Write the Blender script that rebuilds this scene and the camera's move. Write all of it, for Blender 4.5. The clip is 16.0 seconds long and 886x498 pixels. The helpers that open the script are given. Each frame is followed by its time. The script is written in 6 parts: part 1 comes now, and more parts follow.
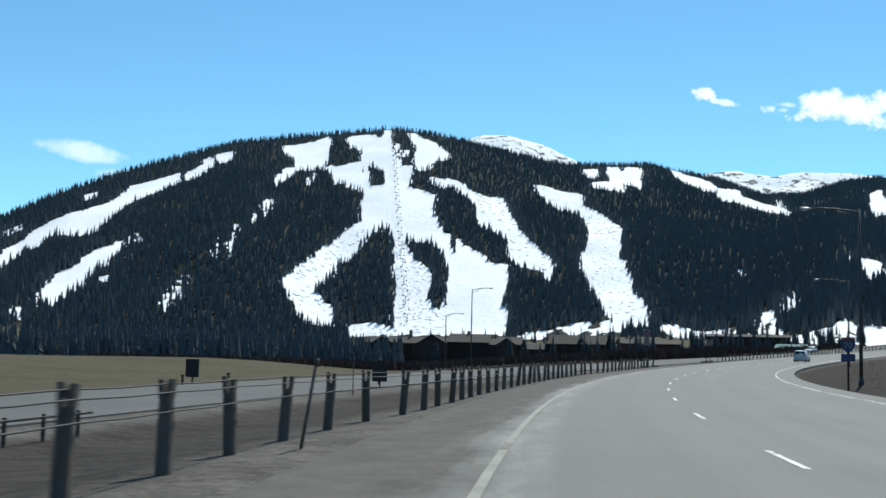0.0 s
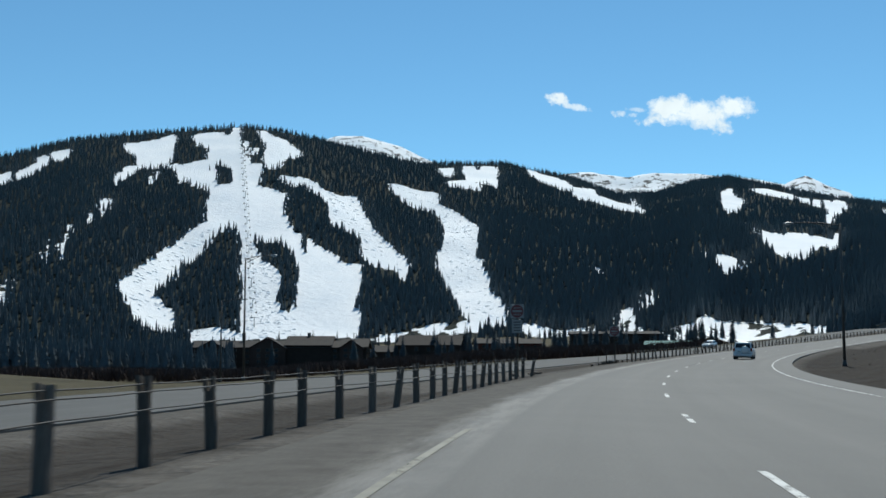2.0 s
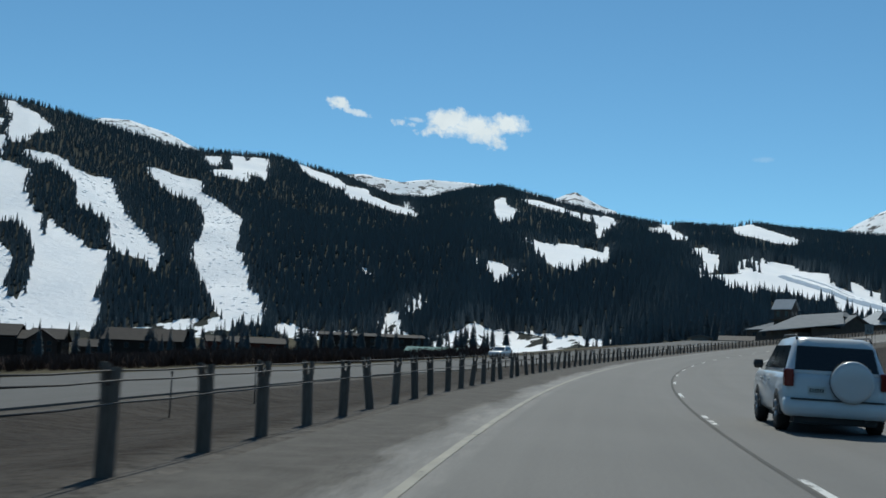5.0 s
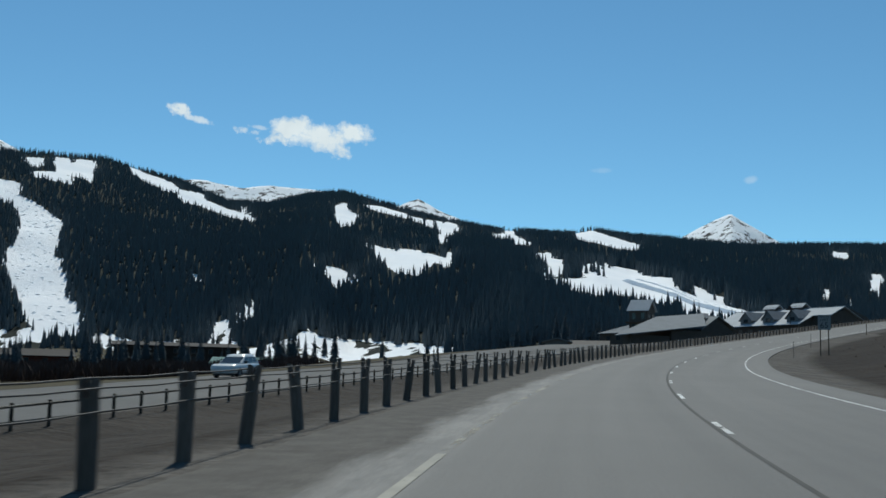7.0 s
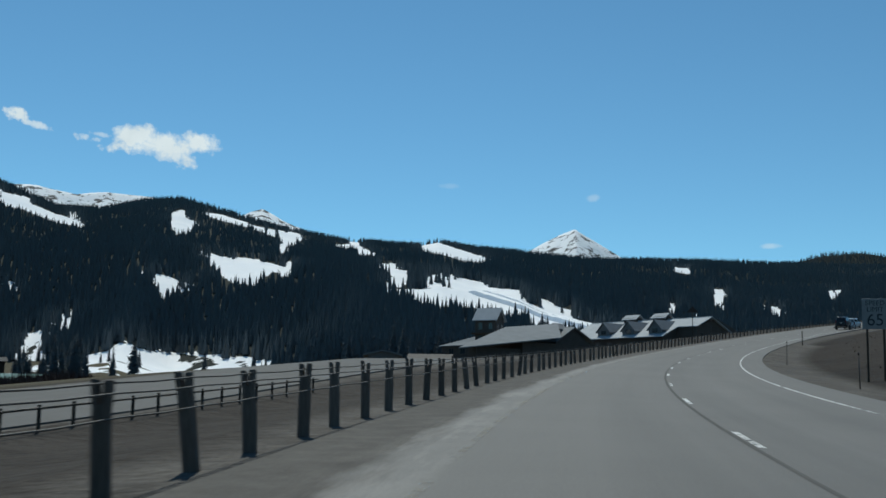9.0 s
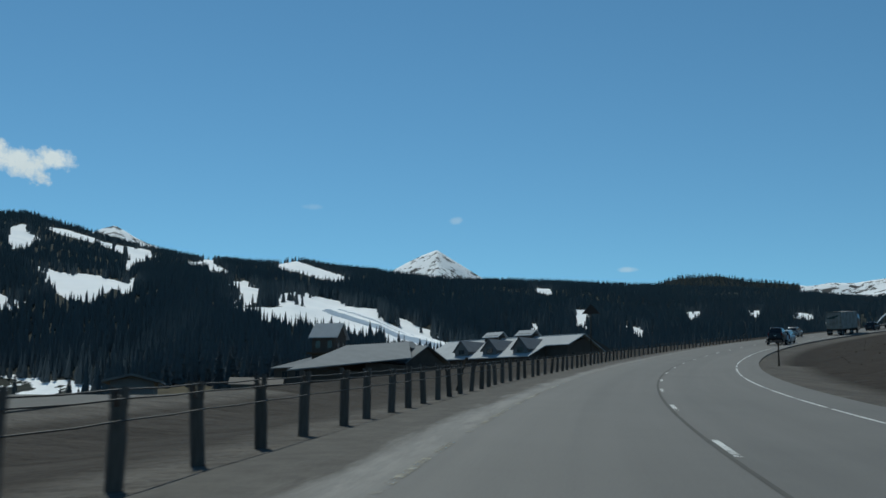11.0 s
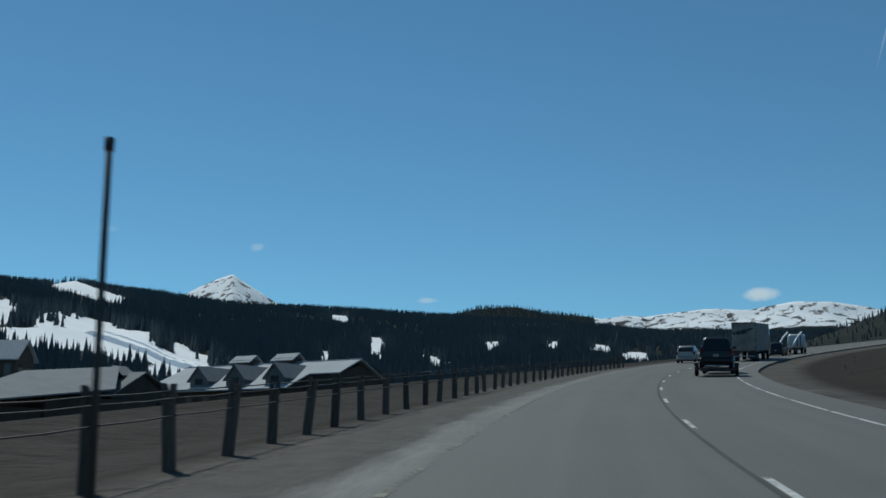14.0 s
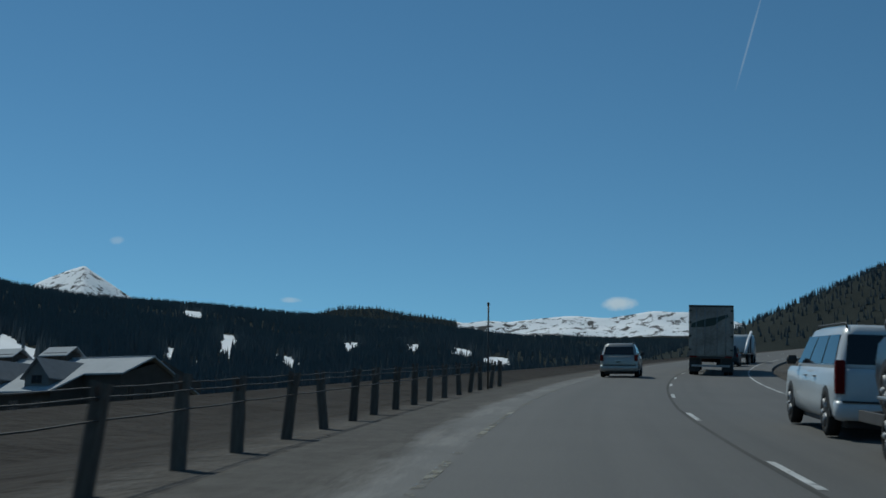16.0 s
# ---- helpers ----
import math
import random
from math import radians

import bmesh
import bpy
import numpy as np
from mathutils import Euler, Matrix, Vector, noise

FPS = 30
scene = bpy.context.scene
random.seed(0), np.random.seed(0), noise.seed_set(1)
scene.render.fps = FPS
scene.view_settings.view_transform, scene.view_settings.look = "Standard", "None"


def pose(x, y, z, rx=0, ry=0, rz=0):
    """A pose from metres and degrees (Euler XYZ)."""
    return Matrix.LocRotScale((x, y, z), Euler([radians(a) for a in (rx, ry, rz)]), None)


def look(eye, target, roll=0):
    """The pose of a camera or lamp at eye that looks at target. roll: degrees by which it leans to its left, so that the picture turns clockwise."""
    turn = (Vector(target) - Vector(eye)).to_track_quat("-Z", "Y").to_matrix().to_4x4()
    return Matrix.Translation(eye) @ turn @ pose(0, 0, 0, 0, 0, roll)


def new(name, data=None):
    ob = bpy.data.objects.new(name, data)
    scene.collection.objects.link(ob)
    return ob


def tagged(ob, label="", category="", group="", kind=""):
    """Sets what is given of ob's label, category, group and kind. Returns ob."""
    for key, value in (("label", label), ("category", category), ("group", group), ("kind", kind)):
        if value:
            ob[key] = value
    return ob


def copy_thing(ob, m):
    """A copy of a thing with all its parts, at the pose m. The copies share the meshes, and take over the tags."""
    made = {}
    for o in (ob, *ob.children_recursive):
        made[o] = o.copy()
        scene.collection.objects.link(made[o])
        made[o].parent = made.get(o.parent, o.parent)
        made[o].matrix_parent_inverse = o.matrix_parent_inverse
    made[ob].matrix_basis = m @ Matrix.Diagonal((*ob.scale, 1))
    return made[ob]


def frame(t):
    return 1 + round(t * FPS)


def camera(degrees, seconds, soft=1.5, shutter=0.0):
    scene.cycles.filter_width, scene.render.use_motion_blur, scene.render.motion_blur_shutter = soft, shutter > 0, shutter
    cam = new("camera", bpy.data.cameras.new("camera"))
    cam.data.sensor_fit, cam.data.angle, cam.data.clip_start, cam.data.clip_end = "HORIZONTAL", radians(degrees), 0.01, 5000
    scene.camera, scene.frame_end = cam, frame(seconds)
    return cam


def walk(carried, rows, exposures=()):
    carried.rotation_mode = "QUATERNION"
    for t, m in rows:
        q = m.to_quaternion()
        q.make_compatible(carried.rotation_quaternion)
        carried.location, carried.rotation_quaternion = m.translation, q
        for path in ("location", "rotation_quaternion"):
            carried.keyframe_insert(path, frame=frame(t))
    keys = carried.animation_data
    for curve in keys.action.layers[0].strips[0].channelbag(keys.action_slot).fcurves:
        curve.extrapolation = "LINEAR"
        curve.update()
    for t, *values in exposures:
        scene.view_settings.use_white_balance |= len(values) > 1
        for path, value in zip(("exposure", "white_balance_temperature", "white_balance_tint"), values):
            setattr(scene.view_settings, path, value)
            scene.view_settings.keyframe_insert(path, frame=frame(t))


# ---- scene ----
cam = camera(40.94, 16.0, soft=1.6, shutter=0.12)

# ---------------------------------------------------------------- plan of the road and the land
# the road is one right-hand curve about BEND; s runs along it, n is metres to the left of the camera's line
RADIUS, HEAD = 510.2, -0.08656
BEND = (507.66, -44.05)
EYE_HEIGHT = 1.15


def grade(s):
    """Height of the road's surface along the curve: nearly level at first, then a steady climb."""
    s = np.asarray(s, float)
    q = np.clip(s, -60.0, 470.0) / 500
    over = np.clip(s - 470.0, 0.0, 500.0)
    return -1.15 + 7.412 * q ** 3 + 12.12 * q ** 2 + 3.06 * q + 0.091 * over + 0.00006 * over ** 2 + np.minimum(s + 60.0, 0.0) * 0.003


def bow(s):
    """How far the road strays outwards from a true circle."""
    q = np.clip(np.asarray(s, float) / 500, -0.05, 1.06)
    return 11.955 * q ** 3 - 18.077 * q ** 2 + 7.302 * q - 0.617


def cross(n):
    """The right-hand side of the carriageway leans into the curve."""
    return np.clip(0.045 * (np.asarray(n, float) + 0.3), -0.17, 0.0)


def road(s, n, up=0.0):
    """World place at s along and n left of the camera's line, up above the road's surface."""
    h = HEAD - s / RADIUS
    z = float(grade(s)) + float(cross(n)) + up
    n = n + float(bow(s))
    return Vector((BEND[0] - (RADIUS + n) * math.cos(h), BEND[1] - (RADIUS + n) * math.sin(h), z))


def along(s):
    """Heading of the road at s, in degrees about z."""
    return math.degrees(HEAD - s / RADIUS)


def ramp(v, a, b):
    k = np.clip((np.asarray(v, float) - a) / (b - a), 0, 1)
    return k * k * (3 - 2 * k)


def hash_noise(x, y, cell, seed):
    """Smooth value noise of the plan, -1 to 1."""
    u, v = np.asarray(x, float) / cell + seed * 17.3, np.asarray(y, float) / cell - seed * 9.1
    i, j = np.floor(u), np.floor(v)
    fu, fv = u - i, v - j
    fu, fv = fu * fu * (3 - 2 * fu), fv * fv * (3 - 2 * fv)

    def val(a, b):
        k = np.sin(a * 127.1 + b * 311.7 + seed * 74.7) * 43758.5453
        return 2 * (k - np.floor(k)) - 1
    return (val(i, j) * (1 - fu) + val(i + 1, j) * fu) * (1 - fv) + (val(i, j + 1) * (1 - fu) + val(i + 1, j + 1) * fu) * fv


# the valley's middle, and round it by bearing: foot of the slopes, wooded ridge, far summits
VALLEY = (60.0, 190.0)
FOOT_BEARING = (-180, -120, -75, -51.8, -44.3, -39.6, -35.4, -28.3, -26.2, -20.8, -18.7, -14.7, -5.1, -2.3, 7.9, 12.8, 20.2, 26, 60, 120, 180)
FOOT_AWAY = (900, 900, 1500, 1500, 1100, 850, 700, 600, 750, 950, 850, 1100, 1200, 1200, 1200, 1050, 1000, 1100, 1000, 900, 900)
FOOT_Z = (10, 30, 110, 109, 71, 46, 34, 27, 26, 31, 35, 40, 37, 32, 25, 5, 3, 30, 20, 10, 10)
RIDGE_BEARING = (-180, -120, -85, -73, -67.7, -62.3, -58.2, -55.8, -53.2, -49.1, -44.6, -42.0, -39.4, -36.8, -36.0, -34.1, -32.3, -31.4, -27.8, -25.1,
    -22.6, -20.4, -18.7, -16.8, -14.9, -12.5, -10.5, -9.2, -6.3, -4.8, 0.1, 2.5, 4.6, 9.6, 12.6, 17.7, 21.6, 24.3, 35, 70, 180)
RIDGE_AWAY = (2500, 2600, 3000, 3600, 4000, 4200, 4300, 4300, 4300, 4200, 3700, 3500, 3300, 3100, 2800, 2950, 2800, 2850, 2900, 2950, 3050, 3100,
    3050, 2900, 2800, 2750, 2700, 2600, 2500, 2450, 2350, 2300, 2300, 2300, 2250, 2150, 2050, 2000, 1900, 2000, 2500)
RIDGE_Z = (200, 250, 320, 400, 425, 450, 468, 491, 503, 508, 463, 439, 414, 403, 370, 397, 391, 388, 403, 434, 482, 519, 502, 451, 436, 472, 484, 481,
    464, 455, 482, 492, 497, 472, 444, 362, 290, 234, 150, 150, 200)
FAR_BEARING = (-180, -74, -70.3, -67.7, -65.9, -64.5, -62.4, -60.4, -59.1, -57.9, -56.8, -55.8, -53.3, -51.8, -50.2, -49.2, -48.1, -46.5, -42, -41.0,
    -39.7, -38.9, -37.4, -36.0, -34.3, -27, -26.0, -24.9, -24.0, -23.5, -23.0, -21.0, -18.8, -16.9, -15.5, -13.8, -12.4, -11.3, -9.8, -7.8, -5.8,
    -4.1, -2.2, -0.9, -0.0, 2.0, 7, 180)
FAR_Z = (300, 480, 523, 573, 604, 606, 582, 585, 577, 559, 566, 556, 578, 598, 595, 570, 561, 540, 540, 596, 664, 706, 650, 590, 560, 571, 684, 717, 757, 746, 728, 760, 780, 792, 773, 799, 793, 773, 711, 711, 848, 908, 951, 944, 919, 680, 400, 300)


def bearing(x, y):
    dx, dy = np.asarray(x, float) - VALLEY[0], np.asarray(y, float) - VALLEY[1]
    return np.degrees(np.arctan2(-dx, dy)), np.hypot(dx, dy)


def curve_place(x, y):
    """s and n of a place."""
    dx, dy = np.asarray(x, float) - BEND[0], np.asarray(y, float) - BEND[1]
    a = np.arctan2(-dy, -dx)
    turned = (HEAD - a + math.pi) % (2 * math.pi) - math.pi
    return turned * RADIUS, np.hypot(dx, dy) - RADIUS - bow(turned * RADIUS)


def dipped(s):
    """How far the opposite carriageway lies lower along the first stretch."""
    return (0.5 + 0.2 * ramp(s, 225, 270)) * (1 - ramp(s, 325, 380))


def sunken(s):
    """How far the opposite carriageway has dropped below ours."""
    return 2.2 * ramp(s, 395, 455) + dipped(s)


def parted(s):
    """How much further out it has swung."""
    return 8.0 * ramp(s, 370, 455)


VERGE_N = (-400, -120, -40, -21, -12.5, -9.6, -8.6, 3.2, 4.0, 5.2, 8.5, 12.0, 15.5, 17.0, 29.5, 32.0, 45.0, 90.0, 300.0)
VERGE_Z = (1.0, 1.5, 1.5, 1.35, -0.35, -0.25, -0.06, -0.06, -0.10, -0.14, -0.9, -1.25, -0.85, -0.66, -0.66, -0.9, -1.6, -5.0, -9.0)


def land(x, y):
    """Height of the ground, and how near it is to the wooded ridge (0 at the foot, 1 on the crest, more behind) and to the far summits."""
    x, y = np.asarray(x, float), np.asarray(y, float)
    b, r = bearing(x, y)
    s, n = curve_place(x, y)
    rf, zf = np.interp(b, FOOT_BEARING, FOOT_AWAY), np.interp(b, FOOT_BEARING, FOOT_Z)
    rt, zt = np.interp(b, RIDGE_BEARING, RIDGE_AWAY), np.interp(b, RIDGE_BEARING, RIDGE_Z)
    u = (r - rf) / (rt - rf)
    near = grade(np.clip(s, -300, 1000)) + np.interp(n, VERGE_N, VERGE_Z) + cross(n) * (1 - ramp(-n, 13.0, 30.0)) - (sunken(s) - dipped(s)) * ramp(n, 18.0, 24.0) - dipped(s) * ramp(n, 14.0, 16.8)
    low = zf * np.clip(r / rf, 0, 1) ** np.interp(b, (-13, -2, 6, 12), (1.5, 1.65, 2.7, 4.0)) + 1.2 * hash_noise(x, y, 60, 3) * ramp(np.abs(n), 40, 120)
    low = low - 2.6 * ramp(b, 4, 14) * (1 - ramp(b, 26, 60)) * (1 - np.clip(r / rf, 0, 1) ** 6)
    away = np.where(n > 0, ramp(n, 34, 125), ramp(-n, 60, 300))
    away = np.maximum(away, ramp(np.abs(s - 300), 700, 1000))
    valley = near * (1 - away) + low * away
    up = np.clip(u, 0, 1)
    slope = zf + (zt - zf) * (0.16 * up + 1.16 * up ** 1.25 - 0.32 * up ** 2.2)
    gully = (hash_noise(x, y, 260, 1) * 13 + hash_noise(x, y, 90, 2) * 4) * np.clip(up * (1 - up) * 4, 0, 1)
    hill = np.where(u <= 1, slope + gully, zt - (r - rt) * 0.22)
    z = np.where(u < 0, valley, hill)
    zs = np.interp(b, FAR_BEARING, FAR_Z)
    far = zs - np.abs(r - 4600) * 0.44 + hash_noise(x, y, 120, 5) * 12 * np.clip(np.abs(r - 4600) / 150, 0, 1)
    # bare brown hill on the inside of the curve, beyond the last stretch
    knoll = np.exp(-(((x - 1152) / 300) ** 2 + ((y - 502) / 227) ** 2)) * 122
    z = np.where(u < 1, z + knoll * ramp(np.abs(n), 60, 200), z)
    return np.maximum(z, far), u, far > z


# ---------------------------------------------------------------- camera: a hand-held view out of a car in the left lane
# seconds, yaw, pitch, roll
AIM = (
    (0.0, -0.01, 5.65, -1.30),
    (0.5, -2.32, 5.69, -1.41),
    (1.0, -4.46, 5.60, -1.29),
    (1.5, -5.77, 5.82, -0.61),
    (2.0, -6.76, 5.91, -0.06),
    (2.5, -8.81, 5.95, -0.67),
    (3.0, -10.76, 5.97, -0.98),
    (3.5, -12.04, 6.27, -0.73),
    (4.0, -13.66, 6.27, -1.12),
    (4.5, -15.46, 6.11, -1.61),
    (5.0, -17.98, 6.29, -2.15),
    (7.5, -26.86, 7.12, -1.07),
    (8.0, -28.52, 7.38, -1.26),
    (8.5, -30.80, 7.56, -1.19),
    (9.0, -32.81, 7.74, -0.99),
    (11.5, -41.09, 8.95, -0.64),
    (12.0, -42.77, 8.97, -0.69),
    (12.5, -44.20, 9.27, -0.34),
    (13.0, -46.18, 9.42, -0.75),
    (13.5, -47.85, 9.83, -0.81),
    (14.0, -49.08, 10.35, -0.45),
    (14.5, -50.95, 10.28, -0.21),
    (15.0, -52.57, 10.43, -0.18),
    (15.5, -53.79, 10.55, -0.31),
    (16.0, -55.81, 10.55, -1.25),
)
# seconds, metres left of the lane's usual line
SWAY_T, SWAY_N = (0, 0.5, 1.5, 2.5, 3.0, 3.5, 4.5, 5, 8, 9, 11.5, 13, 14, 15, 16), (0.73, 0.52, -0.2, -0.53, -0.68, -0.74, -0.22, -0.02, -0.2, 0.15, -0.40, -0.31, -0.33, -0.22, 0.1)
# seconds, stops, kelvin, tint
EXPOSURES = ((0.0, 0.55, 6350, 2), (0.8, 0.4, 6350, 2), (1.6, 0.26, 6350, 2), (2.4, 0.08, 6350, 2), (5.0, -0.1, 6350, 2), (9.0, -0.15, 6300, 0), (12.2, -0.45, 6220, -2), (14.0, -0.45, 6150, -1), (16.0, -0.7, 6050, -1))


def driven(t):
    """Metres along the curve after t seconds: a little slower on the climb."""
    return 32.8076 * t - 0.02438 * t * t - 0.00399 * t ** 3


def sway(t):
    return float(np.interp(t, SWAY_T, SWAY_N))


walk(cam, [(t, Matrix.Translation(road(driven(t), sway(t), EYE_HEIGHT - float(cross(sway(t))))) @ pose(0, 0, 0, 90 + p, r, y)) for t, y, p, r in AIM], EXPOSURES)

# ---------------------------------------------------------------- sky and sun
SUN_BEARING, SUN_HEIGHT = -21.0, 52.0
world = bpy.data.worlds.new("sky")
scene.world = world
world.use_nodes = True
wn, wl = world.node_tree.nodes, world.node_tree.links
wn.clear()
sky = wn.new("ShaderNodeTexSky")
sky.sky_type, sky.sun_disc = "NISHITA", False
sky.sun_elevation, sky.sun_rotation = radians(SUN_HEIGHT), radians(-SUN_BEARING)
sky.altitude, sky.air_density, sky.dust_density, sky.ozone_density = 3000, 1.0, 0.0, 1.3
direction = wn.new("ShaderNodeTexCoord")


def wmath(op, a, b=None, c=None):
    m = wn.new("ShaderNodeMath")
    m.operation = op
    for i, v in enumerate((a, b, c)):
        if v is None:
            continue
        if isinstance(v, (int, float)):
            m.inputs[i].default_value = v
        else:
            wl.new(v, m.inputs[i])
    return m.outputs[0]


def wdot(vec):
    m = wn.new("ShaderNodeVectorMath")
    m.operation = "DOT_PRODUCT"
    wl.new(direction.outputs["Generated"], m.inputs[0])
    m.inputs[1].default_value = vec
    return m.outputs["Value"]


def cloud_cover(b, tan_up, wide, high, lean, density, scale, ragged):
    """Cover of one small cloud: bearing, height and half sizes in degrees."""
    e = math.atan(tan_up)
    b = radians(b)
    d = Vector((-math.sin(b) * math.cos(e), math.cos(b) * math.cos(e), math.sin(e)))
    right = Vector((math.cos(b), math.sin(b), 0))
    up = right.cross(d)
    lean = radians(lean)
    right, up = right * math.cos(lean) + up * math.sin(lean), up * math.cos(lean) - right * math.sin(lean)
    u = wmath("DIVIDE", wdot(right), radians(wide))
    v = wmath("DIVIDE", wdot(up), radians(high))
    q = wmath("ADD", wmath("MULTIPLY", u, u), wmath("MULTIPLY", v, v))
    n = wn.new("ShaderNodeTexNoise")
    n.inputs["Scale"].default_value, n.inputs["Detail"].default_value, n.inputs["Roughness"].default_value = scale, 5.0, 0.62
    wl.new(direction.outputs["Generated"], n.inputs["Vector"])
    k = wmath("SUBTRACT", wmath("MULTIPLY", wmath("SUBTRACT", n.outputs["Fac"], 0.5), ragged), wmath("SUBTRACT", q, 1.0))
    front = wmath("GREATER_THAN", wdot(d), 0.5)
    return wmath("MULTIPLY", wmath("MULTIPLY", wmath("SMOOTH_MIN", wmath("MAXIMUM", k, 0.0), 1.0, 0.3), density), front)


covers = [cloud_cover(*c) for c in (
    (-12.35, 0.2312, 0.66, 0.32, -6, 0.95, 110, 5.0),
    (-13.25, 0.2242, 0.85, 0.17, -13, 0.7, 110, 4.0),
    (-15.55, 0.2172, 0.60, 0.20, -4, 0.75, 120, 4.5),
    (-16.25, 0.2205, 0.55, 0.12, -6, 0.45, 120, 4.0),
    (-17.8, 0.2205, 1.15, 0.66, 8, 1.1, 80, 3.6),
    (-19.1, 0.2145, 2.0, 0.62, -2, 1.1, 70, 3.2),
    (-20.75, 0.2190, 1.2, 0.54, -8, 1.1, 80, 3.6),
    (-19.85, 0.2055, 0.72, 0.50, -25, 0.9, 100, 4.4),
    (-17.7, 0.2120, 1.3, 0.33, 3, 0.9, 100, 4.6),
    (17.3, 0.168, 2.4, 0.5, -6, 0.6, 30, 3.4),
    (15.5, 0.15, 1.4, 0.3, 0, 0.4, 40, 3.0),
    (-39.95, 0.1806, 0.36, 0.2, 10, 0.28, 70, 2.0),
    (-32.9, 0.1905, 0.6, 0.15, 0, 0.14, 70, 2.0),
    (-64.2, 0.1405, 0.95, 0.35, 4, 0.75, 50, 2.2),
    (-48.3, 0.138, 0.6, 0.15, 0, 0.4, 50, 2.2),
    (-70.6, 0.37, 0.06, 2.6, -17, 0.22, 60, 1.2))]
total = covers[0]
for c in covers[1:]:
    total = wmath("MAXIMUM", total, c)
total = wmath("MINIMUM", total, 0.97)
tint = wn.new("ShaderNodeMix")
tint.data_type = "RGBA"
wl.new(total, tint.inputs["Factor"])
deep = wn.new("ShaderNodeMix")
deep.data_type, deep.blend_type = "RGBA", "MULTIPLY"
deep.inputs["Factor"].default_value = 1.0
wl.new(sky.outputs["Color"], deep.inputs["A"])
deep.inputs["B"].default_value = (0.66, 0.96, 1.0, 1)
wl.new(deep.outputs["Result"], tint.inputs["A"])
# bright billows and faint grey hollows in the clouds
billow = wn.new("ShaderNodeTexNoise")
billow.inputs["Scale"].default_value, billow.inputs["Detail"].default_value = 48.0, 4.0
wl.new(direction.outputs["Generated"], billow.inputs["Vector"])
white = wn.new("ShaderNodeMix")
white.data_type = "RGBA"
wl.new(billow.outputs["Fac"], white.inputs["Factor"])
white.inputs["A"].default_value, white.inputs["B"].default_value = (5.9, 6.4, 6.9, 1), (8.6, 8.9, 9.2, 1)
wl.new(white.outputs["Result"], tint.inputs["B"])
bg = wn.new("ShaderNodeBackground")
bg.inputs["Strength"].default_value = 0.11
wl.new(tint.outputs["Result"], bg.inputs["Color"])
out = wn.new("ShaderNodeOutputWorld")
wl.new(bg.outputs[0], out.inputs["Surface"])

sun = new("sun", bpy.data.lights.new("sun", "SUN"))
sun.data.energy, sun.data.angle, sun.data.color = 3.8, radians(0.53), (1.0, 0.95, 0.88)
sb, sh = radians(SUN_BEARING), radians(SUN_HEIGHT)
sun.matrix_world = look((-math.sin(sb) * math.cos(sh) * 50, math.cos(sb) * math.cos(sh) * 50, math.sin(sh) * 50), (0, 0, 0))


# ---------------------------------------------------------------- materials
def shader(name, rough=0.6, metal=0.0, base=(0.5, 0.5, 0.5)):
    m = bpy.data.materials.new(name)
    m.use_nodes = True
    b = m.node_tree.nodes["Principled BSDF"]
    b.inputs["Base Color"].default_value = (*base, 1)
    b.inputs["Roughness"].default_value, b.inputs["Metallic"].default_value = rough, metal
    return m, m.node_tree.nodes, m.node_tree.links, b


def noise_node(nodes, links, vector, scale, detail=4.0, rough=0.6):
    n = nodes.new("ShaderNodeTexNoise")
    n.inputs["Scale"].default_value, n.inputs["Detail"].default_value, n.inputs["Roughness"].default_value = scale, detail, rough
    if vector is not None:
        links.new(vector, n.inputs["Vector"])
    return n.outputs["Fac"]


def tones(nodes, links, fac, *stops):
    r = nodes.new("ShaderNodeValToRGB")
    e = r.color_ramp.elements
    while len(e) < len(stops):
        e.new(0.5)
    for k, (at, col) in zip(e, stops):
        k.position, k.color = at, (*col, 1)
    links.new(fac, r.inputs[0])
    return r.outputs[0]


def blend(nodes, links, fac, a, b, kind="MIX"):
    m = nodes.new("ShaderNodeMix")
    m.data_type, m.blend_type = "RGBA", kind
    for key, v in (("Factor", fac), ("A", a), ("B", b)):
        if isinstance(v, (int, float)):
            m.inputs[key].default_value = v
        elif isinstance(v, tuple):
            m.inputs[key].default_value = (*v, 1)
        else:
            links.new(v, m.inputs[key])
    return m.outputs["Result"]


def number(nodes, links, op, a, b):
    m = nodes.new("ShaderNodeMath")
    m.operation = op
    for i, v in enumerate((a, b)):
        if isinstance(v, (int, float)):
            m.inputs[i].default_value = v
        else:
            links.new(v, m.inputs[i])
    return m.outputs[0]


def bump(nodes, links, b, height, strength, distance):
    n = nodes.new("ShaderNodeBump")
    n.inputs["Strength"].default_value, n.inputs["Distance"].default_value = strength, distance
    links.new(height, n.inputs["Height"])
    links.new(n.outputs[0], b.inputs["Normal"])


def plain(name, c1, c2, scale=6.0, rough=0.7, metal=0.0, relief=0.0, spread=0.5):
    """A surface of two near tones at two scales."""
    m, n, l, b = shader(name, rough, metal)
    t = n.new("ShaderNodeTexCoord").outputs["Object"]
    big, small = noise_node(n, l, t, scale), noise_node(n, l, t, scale * 9, 3)
    f = number(n, l, "ADD", number(n, l, "MULTIPLY", big, 0.65), number(n, l, "MULTIPLY", small, 0.35))
    l.new(tones(n, l, f, (0.5 - spread / 2, c1), (0.5 + spread / 2, c2)), b.inputs["Base Color"])
    if rough > 0.78:
        b.inputs["Specular IOR Level"].default_value = 0.12
    if relief:
        bump(n, l, b, small, 0.5, relief)
    return m


